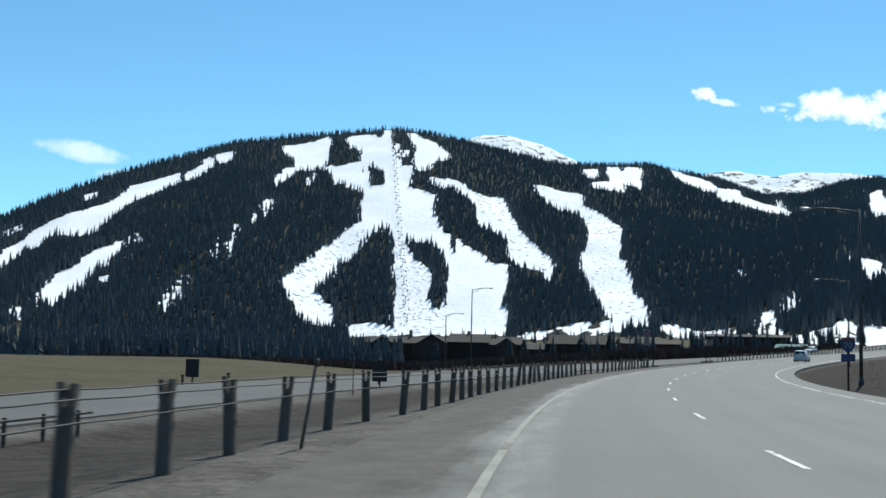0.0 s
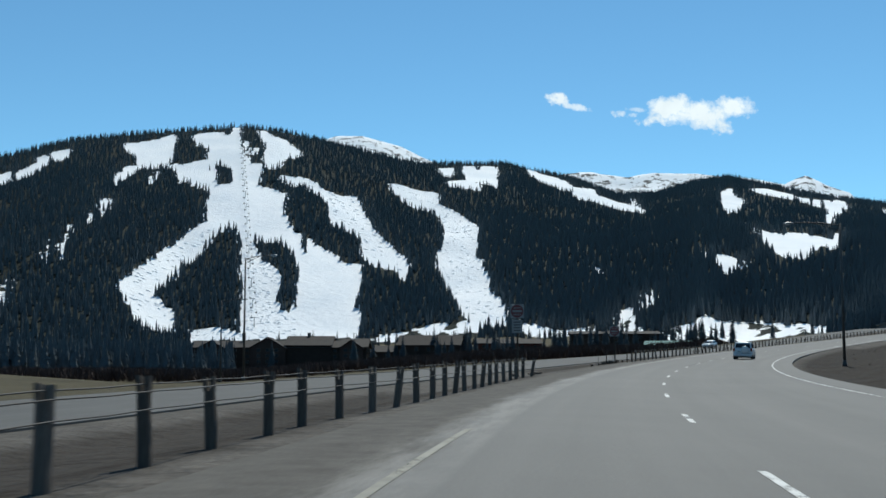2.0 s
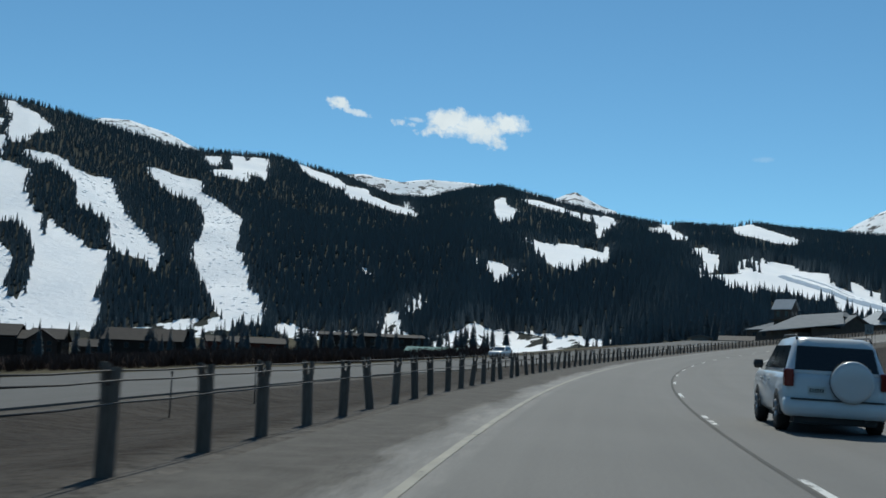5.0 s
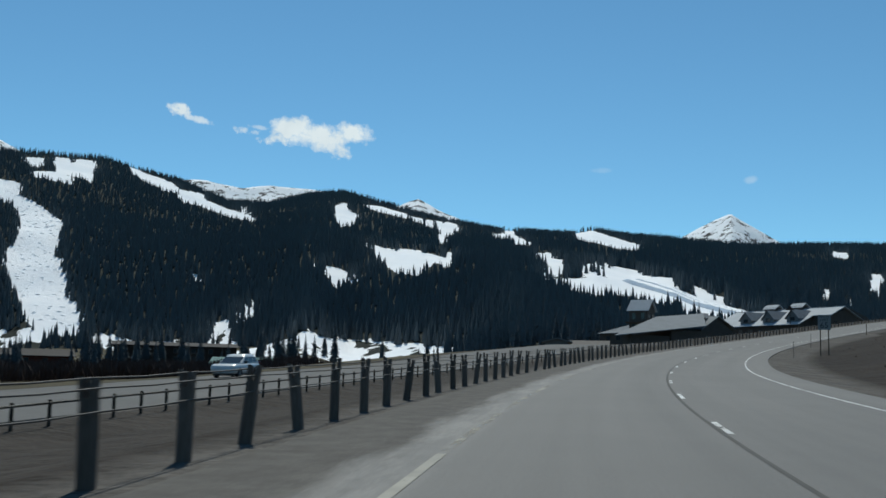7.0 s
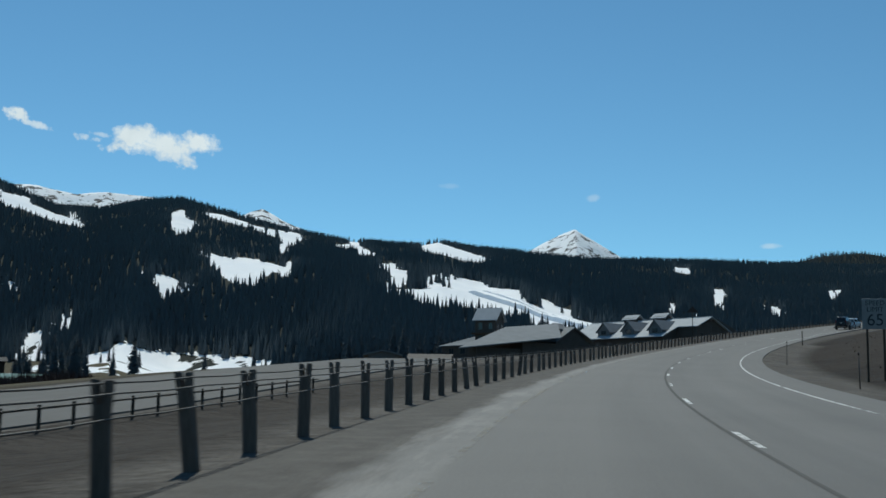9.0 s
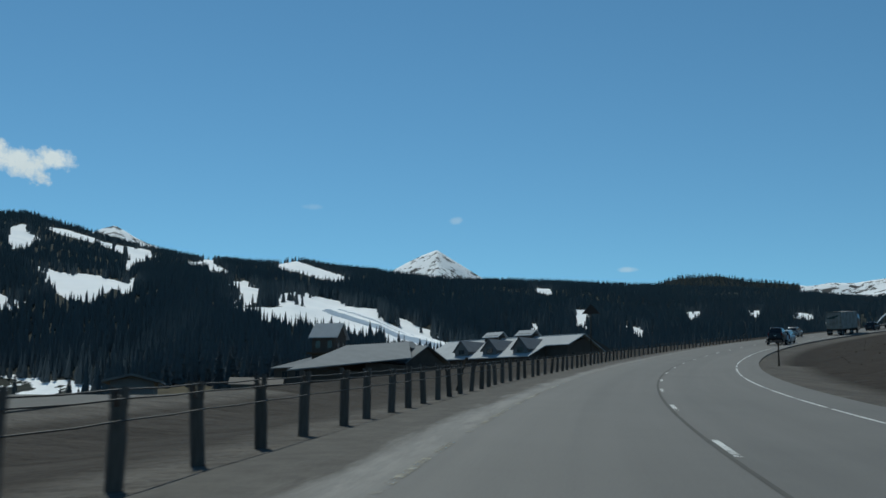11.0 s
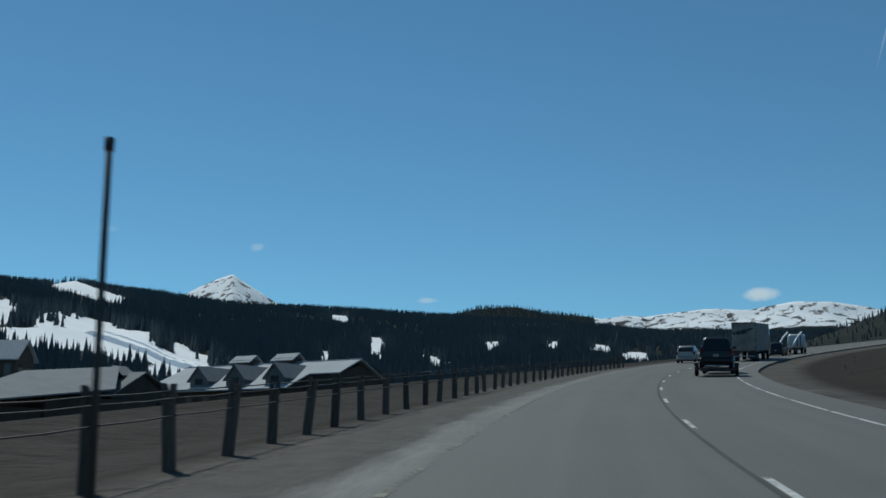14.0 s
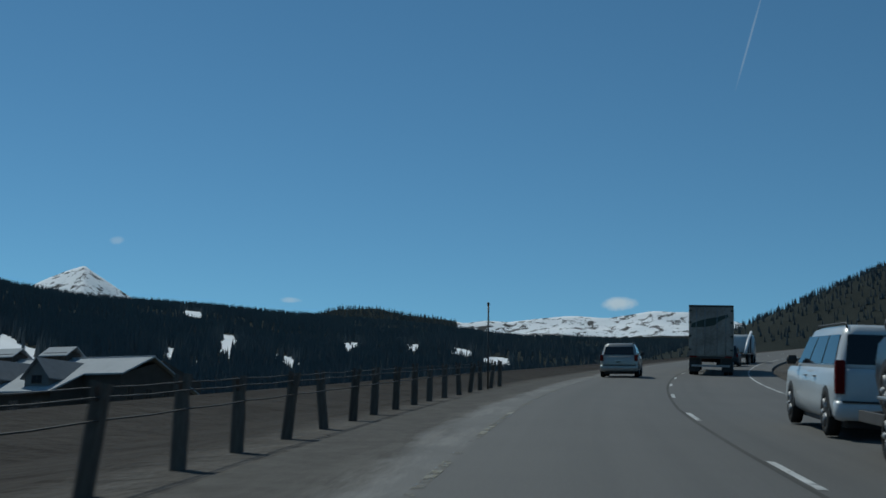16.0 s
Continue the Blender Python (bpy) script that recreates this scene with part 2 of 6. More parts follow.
def paint(name, col, rough=0.32, metal=0.0, dirt=(0.16, 0.14, 0.12), amount=0.25, coat=0.6):
    """Car paint with a film of road dust."""
    m, n, l, b = shader(name, rough, metal)
    t = n.new("ShaderNodeTexCoord").outputs["Object"]
    f = number(n, l, "MULTIPLY", noise_node(n, l, t, 2.2, 5), amount)
    l.new(blend(n, l, f, col, dirt), b.inputs["Base Color"])
    b.inputs["Coat Weight"].default_value = coat
    b.inputs["Coat Roughness"].default_value = 0.08
    return m


def ground_material():
    m, n, l, b = shader("valley_ground", 0.9)
    t = n.new("ShaderNodeTexCoord").outputs["Object"]

    def layer(name):
        a = n.new("ShaderNodeAttribute")
        a.attribute_name = name
        return a.outputs["Fac"]
    dry = tones(n, l, noise_node(n, l, t, 0.03, 6), (0.3, (0.030, 0.026, 0.023)), (0.55, (0.044, 0.037, 0.031)), (0.75, (0.026, 0.0225, 0.020)))
    tuft = tones(n, l, noise_node(n, l, t, 2.2, 5), (0.3, (0.55, 0.5, 0.45)), (0.7, (1.0, 1.0, 1.0)))
    dry = blend(n, l, 1.0, dry, tuft, "MULTIPLY")
    straw = tones(n, l, noise_node(n, l, t, 0.05, 6, 0.65), (0.3, (0.062, 0.053, 0.033)), (0.5, (0.082, 0.071, 0.045)), (0.72, (0.048, 0.042, 0.027)))
    dry = blend(n, l, layer("meadow"), dry, straw)
    gravel = tones(n, l, noise_node(n, l, t, 0.35, 6, 0.7), (0.35, (0.092, 0.083, 0.074)), (0.62, (0.145, 0.132, 0.118)))
    grit = tones(n, l, noise_node(n, l, t, 9.0, 4, 0.7), (0.35, (0.6, 0.6, 0.6)), (0.65, (1.0, 1.0, 1.0)))
    gravel = blend(n, l, 1.0, gravel, grit, "MULTIPLY")
    # forest floor near black: the shade under dense trees is put into its colour
    shaded_floor = tones(n, l, noise_node(n, l, t, 0.02, 5), (0.4, (0.016, 0.021, 0.019)), (0.65, (0.026, 0.031, 0.027)))
    snow = tones(n, l, noise_node(n, l, t, 0.012, 6), (0.3, (0.80, 0.83, 0.86)), (0.6, (0.90, 0.91, 0.92)))
    rock = tones(n, l, noise_node(n, l, t, 0.02, 6), (0.4, (0.075, 0.073, 0.072)), (0.6, (0.13, 0.125, 0.12)))
    crag = noise_node(n, l, t, 0.022, 8, 0.72)
    col = blend(n, l, layer("gravel"), dry, gravel)
    col = blend(n, l, layer("forest"), col, shaded_floor)
    fleck = noise_node(n, l, t, 0.035, 6, 0.7)
    fleck = number(n, l, "MULTIPLY", number(n, l, "GREATER_THAN", fleck, 0.80), layer("forest"))
    white = number(n, l, "GREATER_THAN", number(n, l, "ADD", layer("snow"), number(n, l, "MULTIPLY", number(n, l, "SUBTRACT", noise_node(n, l, t, 0.05, 5), 0.5), 0.8)), 0.5)
    col = blend(n, l, number(n, l, "MAXIMUM", white, fleck), col, snow)
    bare = number(n, l, "MULTIPLY", number(n, l, "GREATER_THAN", crag, 0.55), layer("alpine"))
    col = blend(n, l, bare, col, rock)
    l.new(col, b.inputs["Base Color"])
    b.inputs["Specular IOR Level"].default_value = 0.06
    bump(n, l, b, noise_node(n, l, t, 0.10, 7, 0.65), 0.8, 2.2)
    return m


def asphalt_material(name, light, dark, streak, dusty=False):
    m, n, l, b = shader(name, 0.82)
    uv = n.new("ShaderNodeUVMap").outputs[0]
    mp = n.new("ShaderNodeMapping")
    l.new(uv, mp.inputs["Vector"])
    mp.inputs["Scale"].default_value = (0.012, 0.9, 1)
    track = noise_node(n, l, mp.outputs[0], 1.0, 5)
    patch = noise_node(n, l, uv, 0.16, 6, 0.65)
    grain = noise_node(n, l, uv, 26.0, 3, 0.7)
    f = number(n, l, "ADD", number(n, l, "MULTIPLY", track, streak), number(n, l, "MULTIPLY", patch, 1 - streak))
    col = tones(n, l, f, (0.34, dark), (0.66, light))
    # gravel that spreads ragged over the left edge, and pale winter grit along it
    if dusty:
        sep = n.new("ShaderNodeSeparateXYZ")
        l.new(uv, sep.inputs[0])
        mp2 = n.new("ShaderNodeMapping")
        l.new(uv, mp2.inputs["Vector"])
        mp2.inputs["Scale"].default_value = (0.16, 0.9, 1)
        rag = noise_node(n, l, mp2.outputs[0], 1.0, 8, 0.7)
        spread = number(n, l, "ADD", sep.outputs["Y"], number(n, l, "MULTIPLY", number(n, l, "SUBTRACT", rag, 0.5), 1.5))
        # old pale surfacing between the edge line and the gravel
        edge = number(n, l, "ADD", sep.outputs["Y"], number(n, l, "MULTIPLY", number(n, l, "SUBTRACT", rag, 0.5), 0.10))
        old = tones(n, l, number(n, l, "MULTIPLY", edge, 0.3), (0.375, (0, 0, 0)), (0.40, (0.75, 0.75, 0.75)))
        pale = noise_node(n, l, uv, 0.7, 7, 0.7)
        col = blend(n, l, old, col, tones(n, l, pale, (0.32, (0.112, 0.107, 0.100)), (0.66, (0.168, 0.161, 0.149))))
        over = tones(n, l, number(n, l, "MULTIPLY", spread, 0.3), (0.52, (0, 0, 0)), (0.64, (1, 1, 1)))
        stones = noise_node(n, l, uv, 1.6, 8, 0.75)
        col = blend(n, l, over, col, tones(n, l, stones, (0.3, (0.086, 0.079, 0.071)), (0.65, (0.142, 0.131, 0.118))))
        band = tones(n, l, number(n, l, "MULTIPLY", sep.outputs["Y"], 0.3), (0.36, (0, 0, 0)), (0.47, (1, 1, 1)), (0.58, (0.9, 0.9, 0.9)), (0.74, (0.12, 0.12, 0.12)))
        mp3 = n.new("ShaderNodeMapping")
        l.new(uv, mp3.inputs["Vector"])
        mp3.inputs["Scale"].default_value = (0.22, 1.7, 1)
        mp3.inputs["Rotation"].default_value = (0, 0, 0.06)
        grit = tones(n, l, noise_node(n, l, mp3.outputs[0], 1.0, 9, 0.74), (0.46, (0, 0, 0)), (0.58, (1, 1, 1)))
        col = blend(n, l, number(n, l, "MULTIPLY", number(n, l, "MULTIPLY", grit, band), 0.45), col, (0.27, 0.256, 0.232))
    col = blend(n, l, 1.0, col, tones(n, l, grain, (0.3, (0.72, 0.72, 0.72)), (0.7, (1.0, 1.0, 1.0))), "MULTIPLY")
    l.new(col, b.inputs["Base Color"])
    b.inputs["Specular IOR Level"].default_value = 0.5 if dusty else 0.12
    if dusty:
        l.new(number(n, l, "SUBTRACT", 0.5, number(n, l, "MULTIPLY", over, 0.46)), b.inputs["Specular IOR Level"])
    bump(n, l, b, grain, 0.35, 0.006)
    return m


def worn_line(name, col, wear_at=0.40):
    m, n, l, b = shader(name, 0.65)
    t = n.new("ShaderNodeTexCoord").outputs["Object"]
    wear = number(n, l, "ADD", number(n, l, "MULTIPLY", noise_node(n, l, t, 3.0, 6, 0.75), 0.55), number(n, l, "MULTIPLY", noise_node(n, l, t, 0.35, 4, 0.65), 0.45))
    b.inputs["Specular IOR Level"].default_value = 0.3
    dirt = noise_node(n, l, t, 1.1, 5)
    l.new(tones(n, l, dirt, (0.3, tuple(k * 0.62 for k in col)), (0.65, col)), b.inputs["Base Color"])
    gone = n.new("ShaderNodeBsdfTransparent")
    mix = n.new("ShaderNodeMixShader")
    l.new(tones(n, l, wear, (wear_at, (0, 0, 0)), (wear_at + 0.08, (1, 1, 1))), mix.inputs[0])
    l.new(gone.outputs[0], mix.inputs[1])
    l.new(b.outputs[0], mix.inputs[2])
    l.new(mix.outputs[0], n["Material Output"].inputs["Surface"])
    return m


def needle_material():
    m, n, l, b = shader("conifer_needles", 0.75)
    g = n.new("ShaderNodeNewGeometry")
    l.new(tones(n, l, g.outputs["Random Per Island"], (0.0, (0.092, 0.105, 0.110)), (0.6, (0.096, 0.109, 0.113)), (1.0, (0.100, 0.113, 0.116))), b.inputs["Base Color"])
    b.inputs["Specular IOR Level"].default_value = 0.02
    return m


def wood_material(name, a, c, random_shift=True):
    m, n, l, b = shader(name, 0.85)
    t = n.new("ShaderNodeTexCoord").outputs["Object"]
    mp = n.new("ShaderNodeMapping")
    l.new(t, mp.inputs["Vector"])
    mp.inputs["Scale"].default_value = (14, 14, 1.6)
    o = n.new("ShaderNodeObjectInfo")
    f = noise_node(n, l, mp.outputs[0], 2.0, 5)
    col = tones(n, l, f, (0.3, a), (0.7, c))
    col = blend(n, l, 1.0, col, tones(n, l, o.outputs["Random"], (0.0, (0.65, 0.65, 0.65)), (1.0, (1.0, 1.0, 1.0))), "MULTIPLY")
    b.inputs["Specular IOR Level"].default_value = 0.15
    l.new(col, b.inputs["Base Color"])
    bump(n, l, b, f, 0.5, 0.01)
    return m


def glass_dark(name, col=(0.012, 0.014, 0.016)):
    m, n, l, b = shader(name, 0.06, 0.0, col)
    b.inputs["Specular IOR Level"].default_value = 0.6
    return m


GROUND = ground_material()
ASPHALT = asphalt_material("asphalt", (0.132, 0.126, 0.117), (0.090, 0.087, 0.081), 0.6, True)
CONCRETE_ROAD = asphalt_material("pale_concrete", (0.135, 0.132, 0.127), (0.10, 0.098, 0.093), 0.5)
WHITE_LINE = worn_line("white_road_paint", (0.62, 0.62, 0.60), 0.41)
YELLOW_LINE, YELLOW_BROKEN = worn_line("yellow_road_paint", (0.235, 0.221, 0.176), 0.35), worn_line("broken_yellow_paint", (0.255, 0.237, 0.185), 0.49)
TAR = plain("tar_seal", (0.062, 0.060, 0.057), (0.108, 0.104, 0.097), 0.5, 0.85)
NEEDLES = needle_material()
POST_WOOD = wood_material("weathered_post_wood", (0.095, 0.077, 0.064), (0.185, 0.153, 0.126))
CABLE_STEEL = plain("rusty_dark_cable", (0.03, 0.027, 0.025), (0.06, 0.052, 0.046), 3.0, 0.7, 0.2)
GALV = plain("galvanised_steel", (0.30, 0.31, 0.32), (0.45, 0.46, 0.47), 3.0, 0.5, 0.7)
DARK_METAL = plain("dark_painted_metal", (0.05, 0.045, 0.04), (0.09, 0.08, 0.07), 3.0, 0.6, 0.2)


# ---------------------------------------------------------------- mesh helpers
def part(name, bm, material, parent=None, label=""):
    me = bpy.data.meshes.new(name)
    bm.to_mesh(me)
    bm.free()
    mats = material if isinstance(material, (list, tuple)) else [material]
    for k in mats:
        me.materials.append(k)
    ob = new(name, me)
    if parent:
        ob.parent = parent
    return tagged(ob, label) if label else ob


def empty(name, m, label, category, group="", kind=""):
    ob = new(name)
    ob.empty_display_size = 0.3
    ob.matrix_world = m
    return tagged(ob, label, category, group, kind)


def box(bm, x0, x1, y0, y1, z0, z1, bevel=0.0):
    v = [bm.verts.new(p) for p in ((x0, y0, z0), (x1, y0, z0), (x1, y1, z0), (x0, y1, z0), (x0, y0, z1), (x1, y0, z1), (x1, y1, z1), (x0, y1, z1))]
    f = [bm.faces.new([v[i] for i in q]) for q in ((3, 2, 1, 0), (4, 5, 6, 7), (0, 1, 5, 4), (1, 2, 6, 5), (2, 3, 7, 6), (3, 0, 4, 7))]
    if bevel:
        bmesh.ops.bevel(bm, geom=list({e for k in f for e in k.edges}), offset=bevel, segments=2, affect="EDGES", profile=0.6)
    return bm


def boxed(*a, bevel=0.0):
    return box(bmesh.new(), *a, bevel=bevel)


def rod(bm, a, b, r0, r1=None, sides=8):
    """A round bar from a to b."""
    a, b = Vector(a), Vector(b)
    q = (b - a).to_track_quat("Z", "Y")
    r1 = r0 if r1 is None else r1
    ring = []
    for p, r in ((a, r0), (b, r1)):
        ring.append([bm.verts.new(p + q @ Vector((r * math.cos(k * math.tau / sides), r * math.sin(k * math.tau / sides), 0))) for k in range(sides)])
    for k in range(sides):
        bm.faces.new((ring[0][k], ring[0][(k + 1) % sides], ring[1][(k + 1) % sides], ring[1][k])).smooth = True
    bm.faces.new(ring[0][::-1])
    bm.faces.new(ring[1])
    return bm


def rodded(a, b, r0, r1=None, sides=8):
    return rod(bmesh.new(), a, b, r0, r1, sides)


def tube(bm, pts, r, sides=6):
    """A round bar along points."""
    rings = []
    for i, p in enumerate(pts):
        d = (Vector(pts[min(i + 1, len(pts) - 1)]) - Vector(pts[max(i - 1, 0)]))
        q = d.to_track_quat("Z", "Y")
        rings.append([bm.verts.new(Vector(p) + q @ Vector((r * math.cos(k * math.tau / sides), r * math.sin(k * math.tau / sides), 0))) for k in range(sides)])
    for a, b in zip(rings, rings[1:]):
        for k in range(sides):
            bm.faces.new((a[k], a[(k + 1) % sides], b[(k + 1) % sides], b[k])).smooth = True
    bm.faces.new(rings[0][::-1])
    bm.faces.new(rings[-1])
    return bm


def loft(bm, sections, close=True, smooth=True):
    """Skin over rings of equal count."""
    rings = [[bm.verts.new(p) for p in s] for s in sections]
    n = len(rings[0])
    for a, b in zip(rings, rings[1:]):
        for k in range(n):
            bm.faces.new((a[k], a[(k + 1) % n], b[(k + 1) % n], b[k])).smooth = smooth
    if close:
        bm.faces.new(rings[0][::-1])
        bm.faces.new(rings[-1])
    return bm


def slab(bm, outline, z0, z1):
    """A flat plate with an outline in x, y."""
    lo = [bm.verts.new((x, y, z0)) for x, y in outline]
    hi = [bm.verts.new((x, y, z1)) for x, y in outline]
    n = len(lo)
    bm.faces.new(lo[::-1])
    bm.faces.new(hi)
    for k in range(n):
        bm.faces.new((lo[k], lo[(k + 1) % n], hi[(k + 1) % n], hi[k]))
    return bm


def upright(s, n, up=0.0, turn=0.0):
    """Pose of a thing standing at s, n: its y axis runs along the road."""
    p = road(s, n, up)
    return pose(p.x, p.y, p.z, 0, 0, along(s) + turn)


def on_ground(x, y):
    return float(land(np.array([x]), np.array([y]))[0][0])


def standing(s, n, turn=0.0, sink=0.05):
    p = road(s, n)
    return pose(p.x, p.y, on_ground(p.x, p.y) - sink, 0, 0, along(s) + turn)


def on_road(s, n, turn=0.0):
    """Pose of a vehicle on the road's surface, tilted with the grade."""
    p = road(s, n)
    g = math.degrees(math.atan(float(grade(s + 2) - grade(s - 2)) / 4))
    lean = 1.6 if n < -2.4 else 0.0
    return pose(p.x, p.y, p.z + 0.004, 0, 0, along(s) + turn) @ pose(0, 0, 0, g * math.cos(math.radians(turn)), lean, 0)


# ---------------------------------------------------------------- ground, snow and woods
RUNS = {}
RUNS["long_left"] = ((-613, 1626), (-618, 1680), (-608, 1706), (-609, 1742), (-605, 1767), (-599, 1795), (-588, 1802), (-579, 1828), (-563, 1832), (-557, 1868), (-550, 1923), (-553, 1998), (-557, 2082), (-538, 2086), (-523, 2102), (-504, 2131), (-489, 2151), (-476, 2097), (-488, 2063), (-492, 2041), (-504, 1992), (-512, 1934), (-514, 1875), (-516, 1819), (-515, 1775), (-518, 1731), (-525, 1699), (-550, 1709), (-560, 1724), (-579, 1739), (-587, 1727), (-581, 1677), (-594, 1669), (-598, 1647), (-597, 1613), (-600, 1591))
RUNS["long_left_top"] = ((-476, 2119), (-470, 2161), (-458, 2198), (-466, 2244), (-452, 2263), (-439, 2208), (-449, 2181), (-449, 2136), (-462, 2115), (-471, 2100))
RUNS["long_left_end"] = ((-448, 2271), (-442, 2287), (-434, 2293), (-424, 2303), (-415, 2262), (-428, 2228), (-437, 2222))
RUNS["high_sliver"] = ((-630, 2025), (-623, 2053), (-613, 2060), (-605, 2032), (-616, 2015), (-624, 2010))
RUNS["edge_sliver"] = ((-665, 1675), (-688, 1818), (-686, 1860), (-675, 1874), (-660, 1836), (-677, 1836), (-670, 1773), (-658, 1658))
RUNS["long_left_low"] = ((-569, 1361), (-606, 1532), (-613, 1626), (-600, 1591), (-584, 1478), (-538, 1288))
RUNS["low_left"] = ((-473, 1392), (-477, 1422), (-483, 1451), (-485, 1477), (-476, 1492), (-470, 1505), (-468, 1531), (-465, 1557), (-461, 1581), (-454, 1596), (-448, 1615), (-444, 1643), (-439, 1667), (-429, 1682), (-434, 1664), (-440, 1627), (-440, 1573), (-441, 1540), (-444, 1515), (-447, 1490), (-449, 1472), (-438, 1435), (-444, 1426), (-448, 1407), (-449, 1381), (-448, 1359), (-447, 1338), (-459, 1357))
RUNS["tiny_left"] = ((-471, 1352), (-471, 1369), (-461, 1344), (-460, 1329))
RUNS["tiny_left_low"] = ((-466, 1268), (-465, 1306), (-454, 1277), (-446, 1245), (-457, 1259))
RUNS["fleck_a"] = ((-408, 1503), (-412, 1530), (-410, 1540), (-402, 1509), (-402, 1490))
RUNS["fleck_b"] = ((-420, 1448), (-417, 1459), (-406, 1427), (-410, 1422))
RUNS["fleck_c"] = ((-324, 1354), (-325, 1393), (-329, 1412), (-324, 1452), (-320, 1471), (-315, 1443), (-315, 1405), (-312, 1363), (-307, 1331), (-314, 1346), (-320, 1344))
RUNS["fleck_d"] = ((-307, 1551), (-323, 1656), (-313, 1632), (-299, 1561), (-303, 1548))
RUNS["fleck_e"] = ((-302, 1617), (-309, 1707), (-302, 1679), (-291, 1588), (-290, 1561))
RUNS["fleck_f"] = ((-310, 1713), (-304, 1748), (-298, 1721), (-305, 1701))
RUNS["fleck_g"] = ((-293, 1765), (-293, 1821), (-288, 1804), (-289, 1761))
RUNS["fleck_h"] = ((-294, 1864), (-293, 1898), (-286, 1895), (-285, 1932), (-278, 1894), (-282, 1835), (-284, 1817))
RUNS["upper_left"] = ((-332, 2354), (-291, 2379), (-266, 2410), (-246, 2447), (-240, 2375), (-237, 2312), (-235, 2260), (-230, 2207), (-247, 2206), (-262, 2196), (-279, 2211), (-285, 2193), (-296, 2254), (-310, 2288), (-321, 2321))
RUNS["upper_left_tail"] = ((-287, 2192), (-281, 2173), (-285, 2138), (-295, 2102), (-303, 2056), (-306, 2042), (-305, 2087), (-301, 2141), (-296, 2181))
RUNS["fleck_i"] = ((-254, 2092), (-246, 2154), (-238, 2155), (-243, 2108), (-250, 2081))
RUNS["main_top"] = ((-210, 2405), (-199, 2447), (-172, 2452), (-153, 2441), (-146, 2413), (-136, 2415), (-135, 2458), (-139, 2479), (-121, 2484), (-113, 2374), (-110, 2312), (-100, 2235), (-90, 2229), (-88, 2186), (-62, 2178), (-68, 2125), (-71, 2053), (-107, 2048), (-110, 2142), (-117, 2171), (-138, 2206), (-147, 2222), (-164, 2232), (-169, 2329), (-197, 2363))
RUNS["side_patch"] = ((-225, 2204), (-203, 2187), (-189, 2207), (-166, 2225), (-163, 2232), (-147, 2218), (-159, 2175), (-162, 2151), (-142, 2156), (-140, 2054), (-143, 2035), (-158, 2063), (-177, 2087), (-192, 2118), (-202, 2099), (-213, 2163))
RUNS["main_middle"] = ((-145, 2051), (-107, 2058), (-71, 2064), (-56, 2067), (-41, 2043), (-21, 2027), (-23, 1975), (-22, 1912), (-16, 1898), (-13, 1858), (-9, 1830), (5, 1828), (7, 1757), (-3, 1725), (-5, 1775), (-26, 1804), (-48, 1813), (-63, 1823), (-62, 1775), (-76, 1776), (-81, 1793), (-86, 1838), (-98, 1847), (-115, 1838), (-124, 1818), (-147, 1823), (-137, 1850), (-137, 1904), (-143, 1946), (-140, 1988))
RUNS["left_arm"] = ((-147, 1829), (-124, 1824), (-125, 1797), (-129, 1764), (-140, 1730), (-150, 1703), (-155, 1677), (-159, 1638), (-167, 1605), (-171, 1574), (-173, 1547), (-167, 1513), (-159, 1500), (-148, 1490), (-139, 1480), (-135, 1458), (-138, 1436), (-145, 1443), (-156, 1442), (-164, 1426), (-171, 1424), (-176, 1440), (-181, 1436), (-187, 1466), (-193, 1488), (-206, 1503), (-212, 1512), (-208, 1538), (-201, 1570), (-195, 1608), (-185, 1656), (-176, 1717), (-161, 1772), (-151, 1803))
RUNS["lift_line"] = ((-86, 1838), (-76, 1783), (-63, 1780), (-58, 1744), (-46, 1707), (-35, 1666), (-26, 1643), (-22, 1623), (-23, 1584), (-26, 1556), (-20, 1527), (-12, 1512), (-3, 1511), (1, 1511), (2, 1430), (-85, 1418), (-111, 1414), (-117, 1426), (-117, 1443), (-101, 1453), (-84, 1454), (-73, 1439), (-64, 1445), (-60, 1459), (-62, 1524), (-66, 1581), (-72, 1639), (-73, 1718), (-79, 1780))
RUNS["broad_field"] = ((-3, 1725), (7, 1757), (7, 1734), (14, 1743), (14, 1828), (19, 1812), (26, 1785), (41, 1769), (51, 1746), (63, 1720), (75, 1711), (90, 1730), (88, 1669), (80, 1617), (76, 1543), (76, 1503), (72, 1434), (1, 1430), (1, 1509), (2, 1528), (2, 1607), (6, 1652), (5, 1703))
RUNS["top_right"] = ((-85, 2468), (-66, 2472), (-57, 2422), (-27, 2405), (-15, 2368), (-3, 2342), (8, 2347), (-9, 2302), (-30, 2270), (-32, 2212), (-39, 2187), (-53, 2190), (-59, 2201), (-62, 2293), (-66, 2362), (-75, 2388))
RUNS["fleck_spine"] = ((-107, 2350), (-87, 2389), (-77, 2296), (-95, 2254))
RUNS["second_run"] = ((-36, 2133), (-17, 2137), (-2, 2132), (8, 2148), (24, 2143), (37, 2119), (59, 2107), (80, 2104), (103, 2135), (105, 2081), (112, 2030), (118, 1975), (119, 1907), (126, 1880), (135, 1852), (145, 1821), (151, 1800), (159, 1797), (153, 1730), (149, 1703), (141, 1719), (139, 1746), (127, 1751), (114, 1754), (104, 1770), (96, 1781), (98, 1841), (97, 1871), (89, 1889), (78, 1915), (64, 1922), (53, 1931), (50, 1992), (47, 2074), (39, 2085), (24, 2107), (14, 2114), (-2, 2117), (-27, 2119))
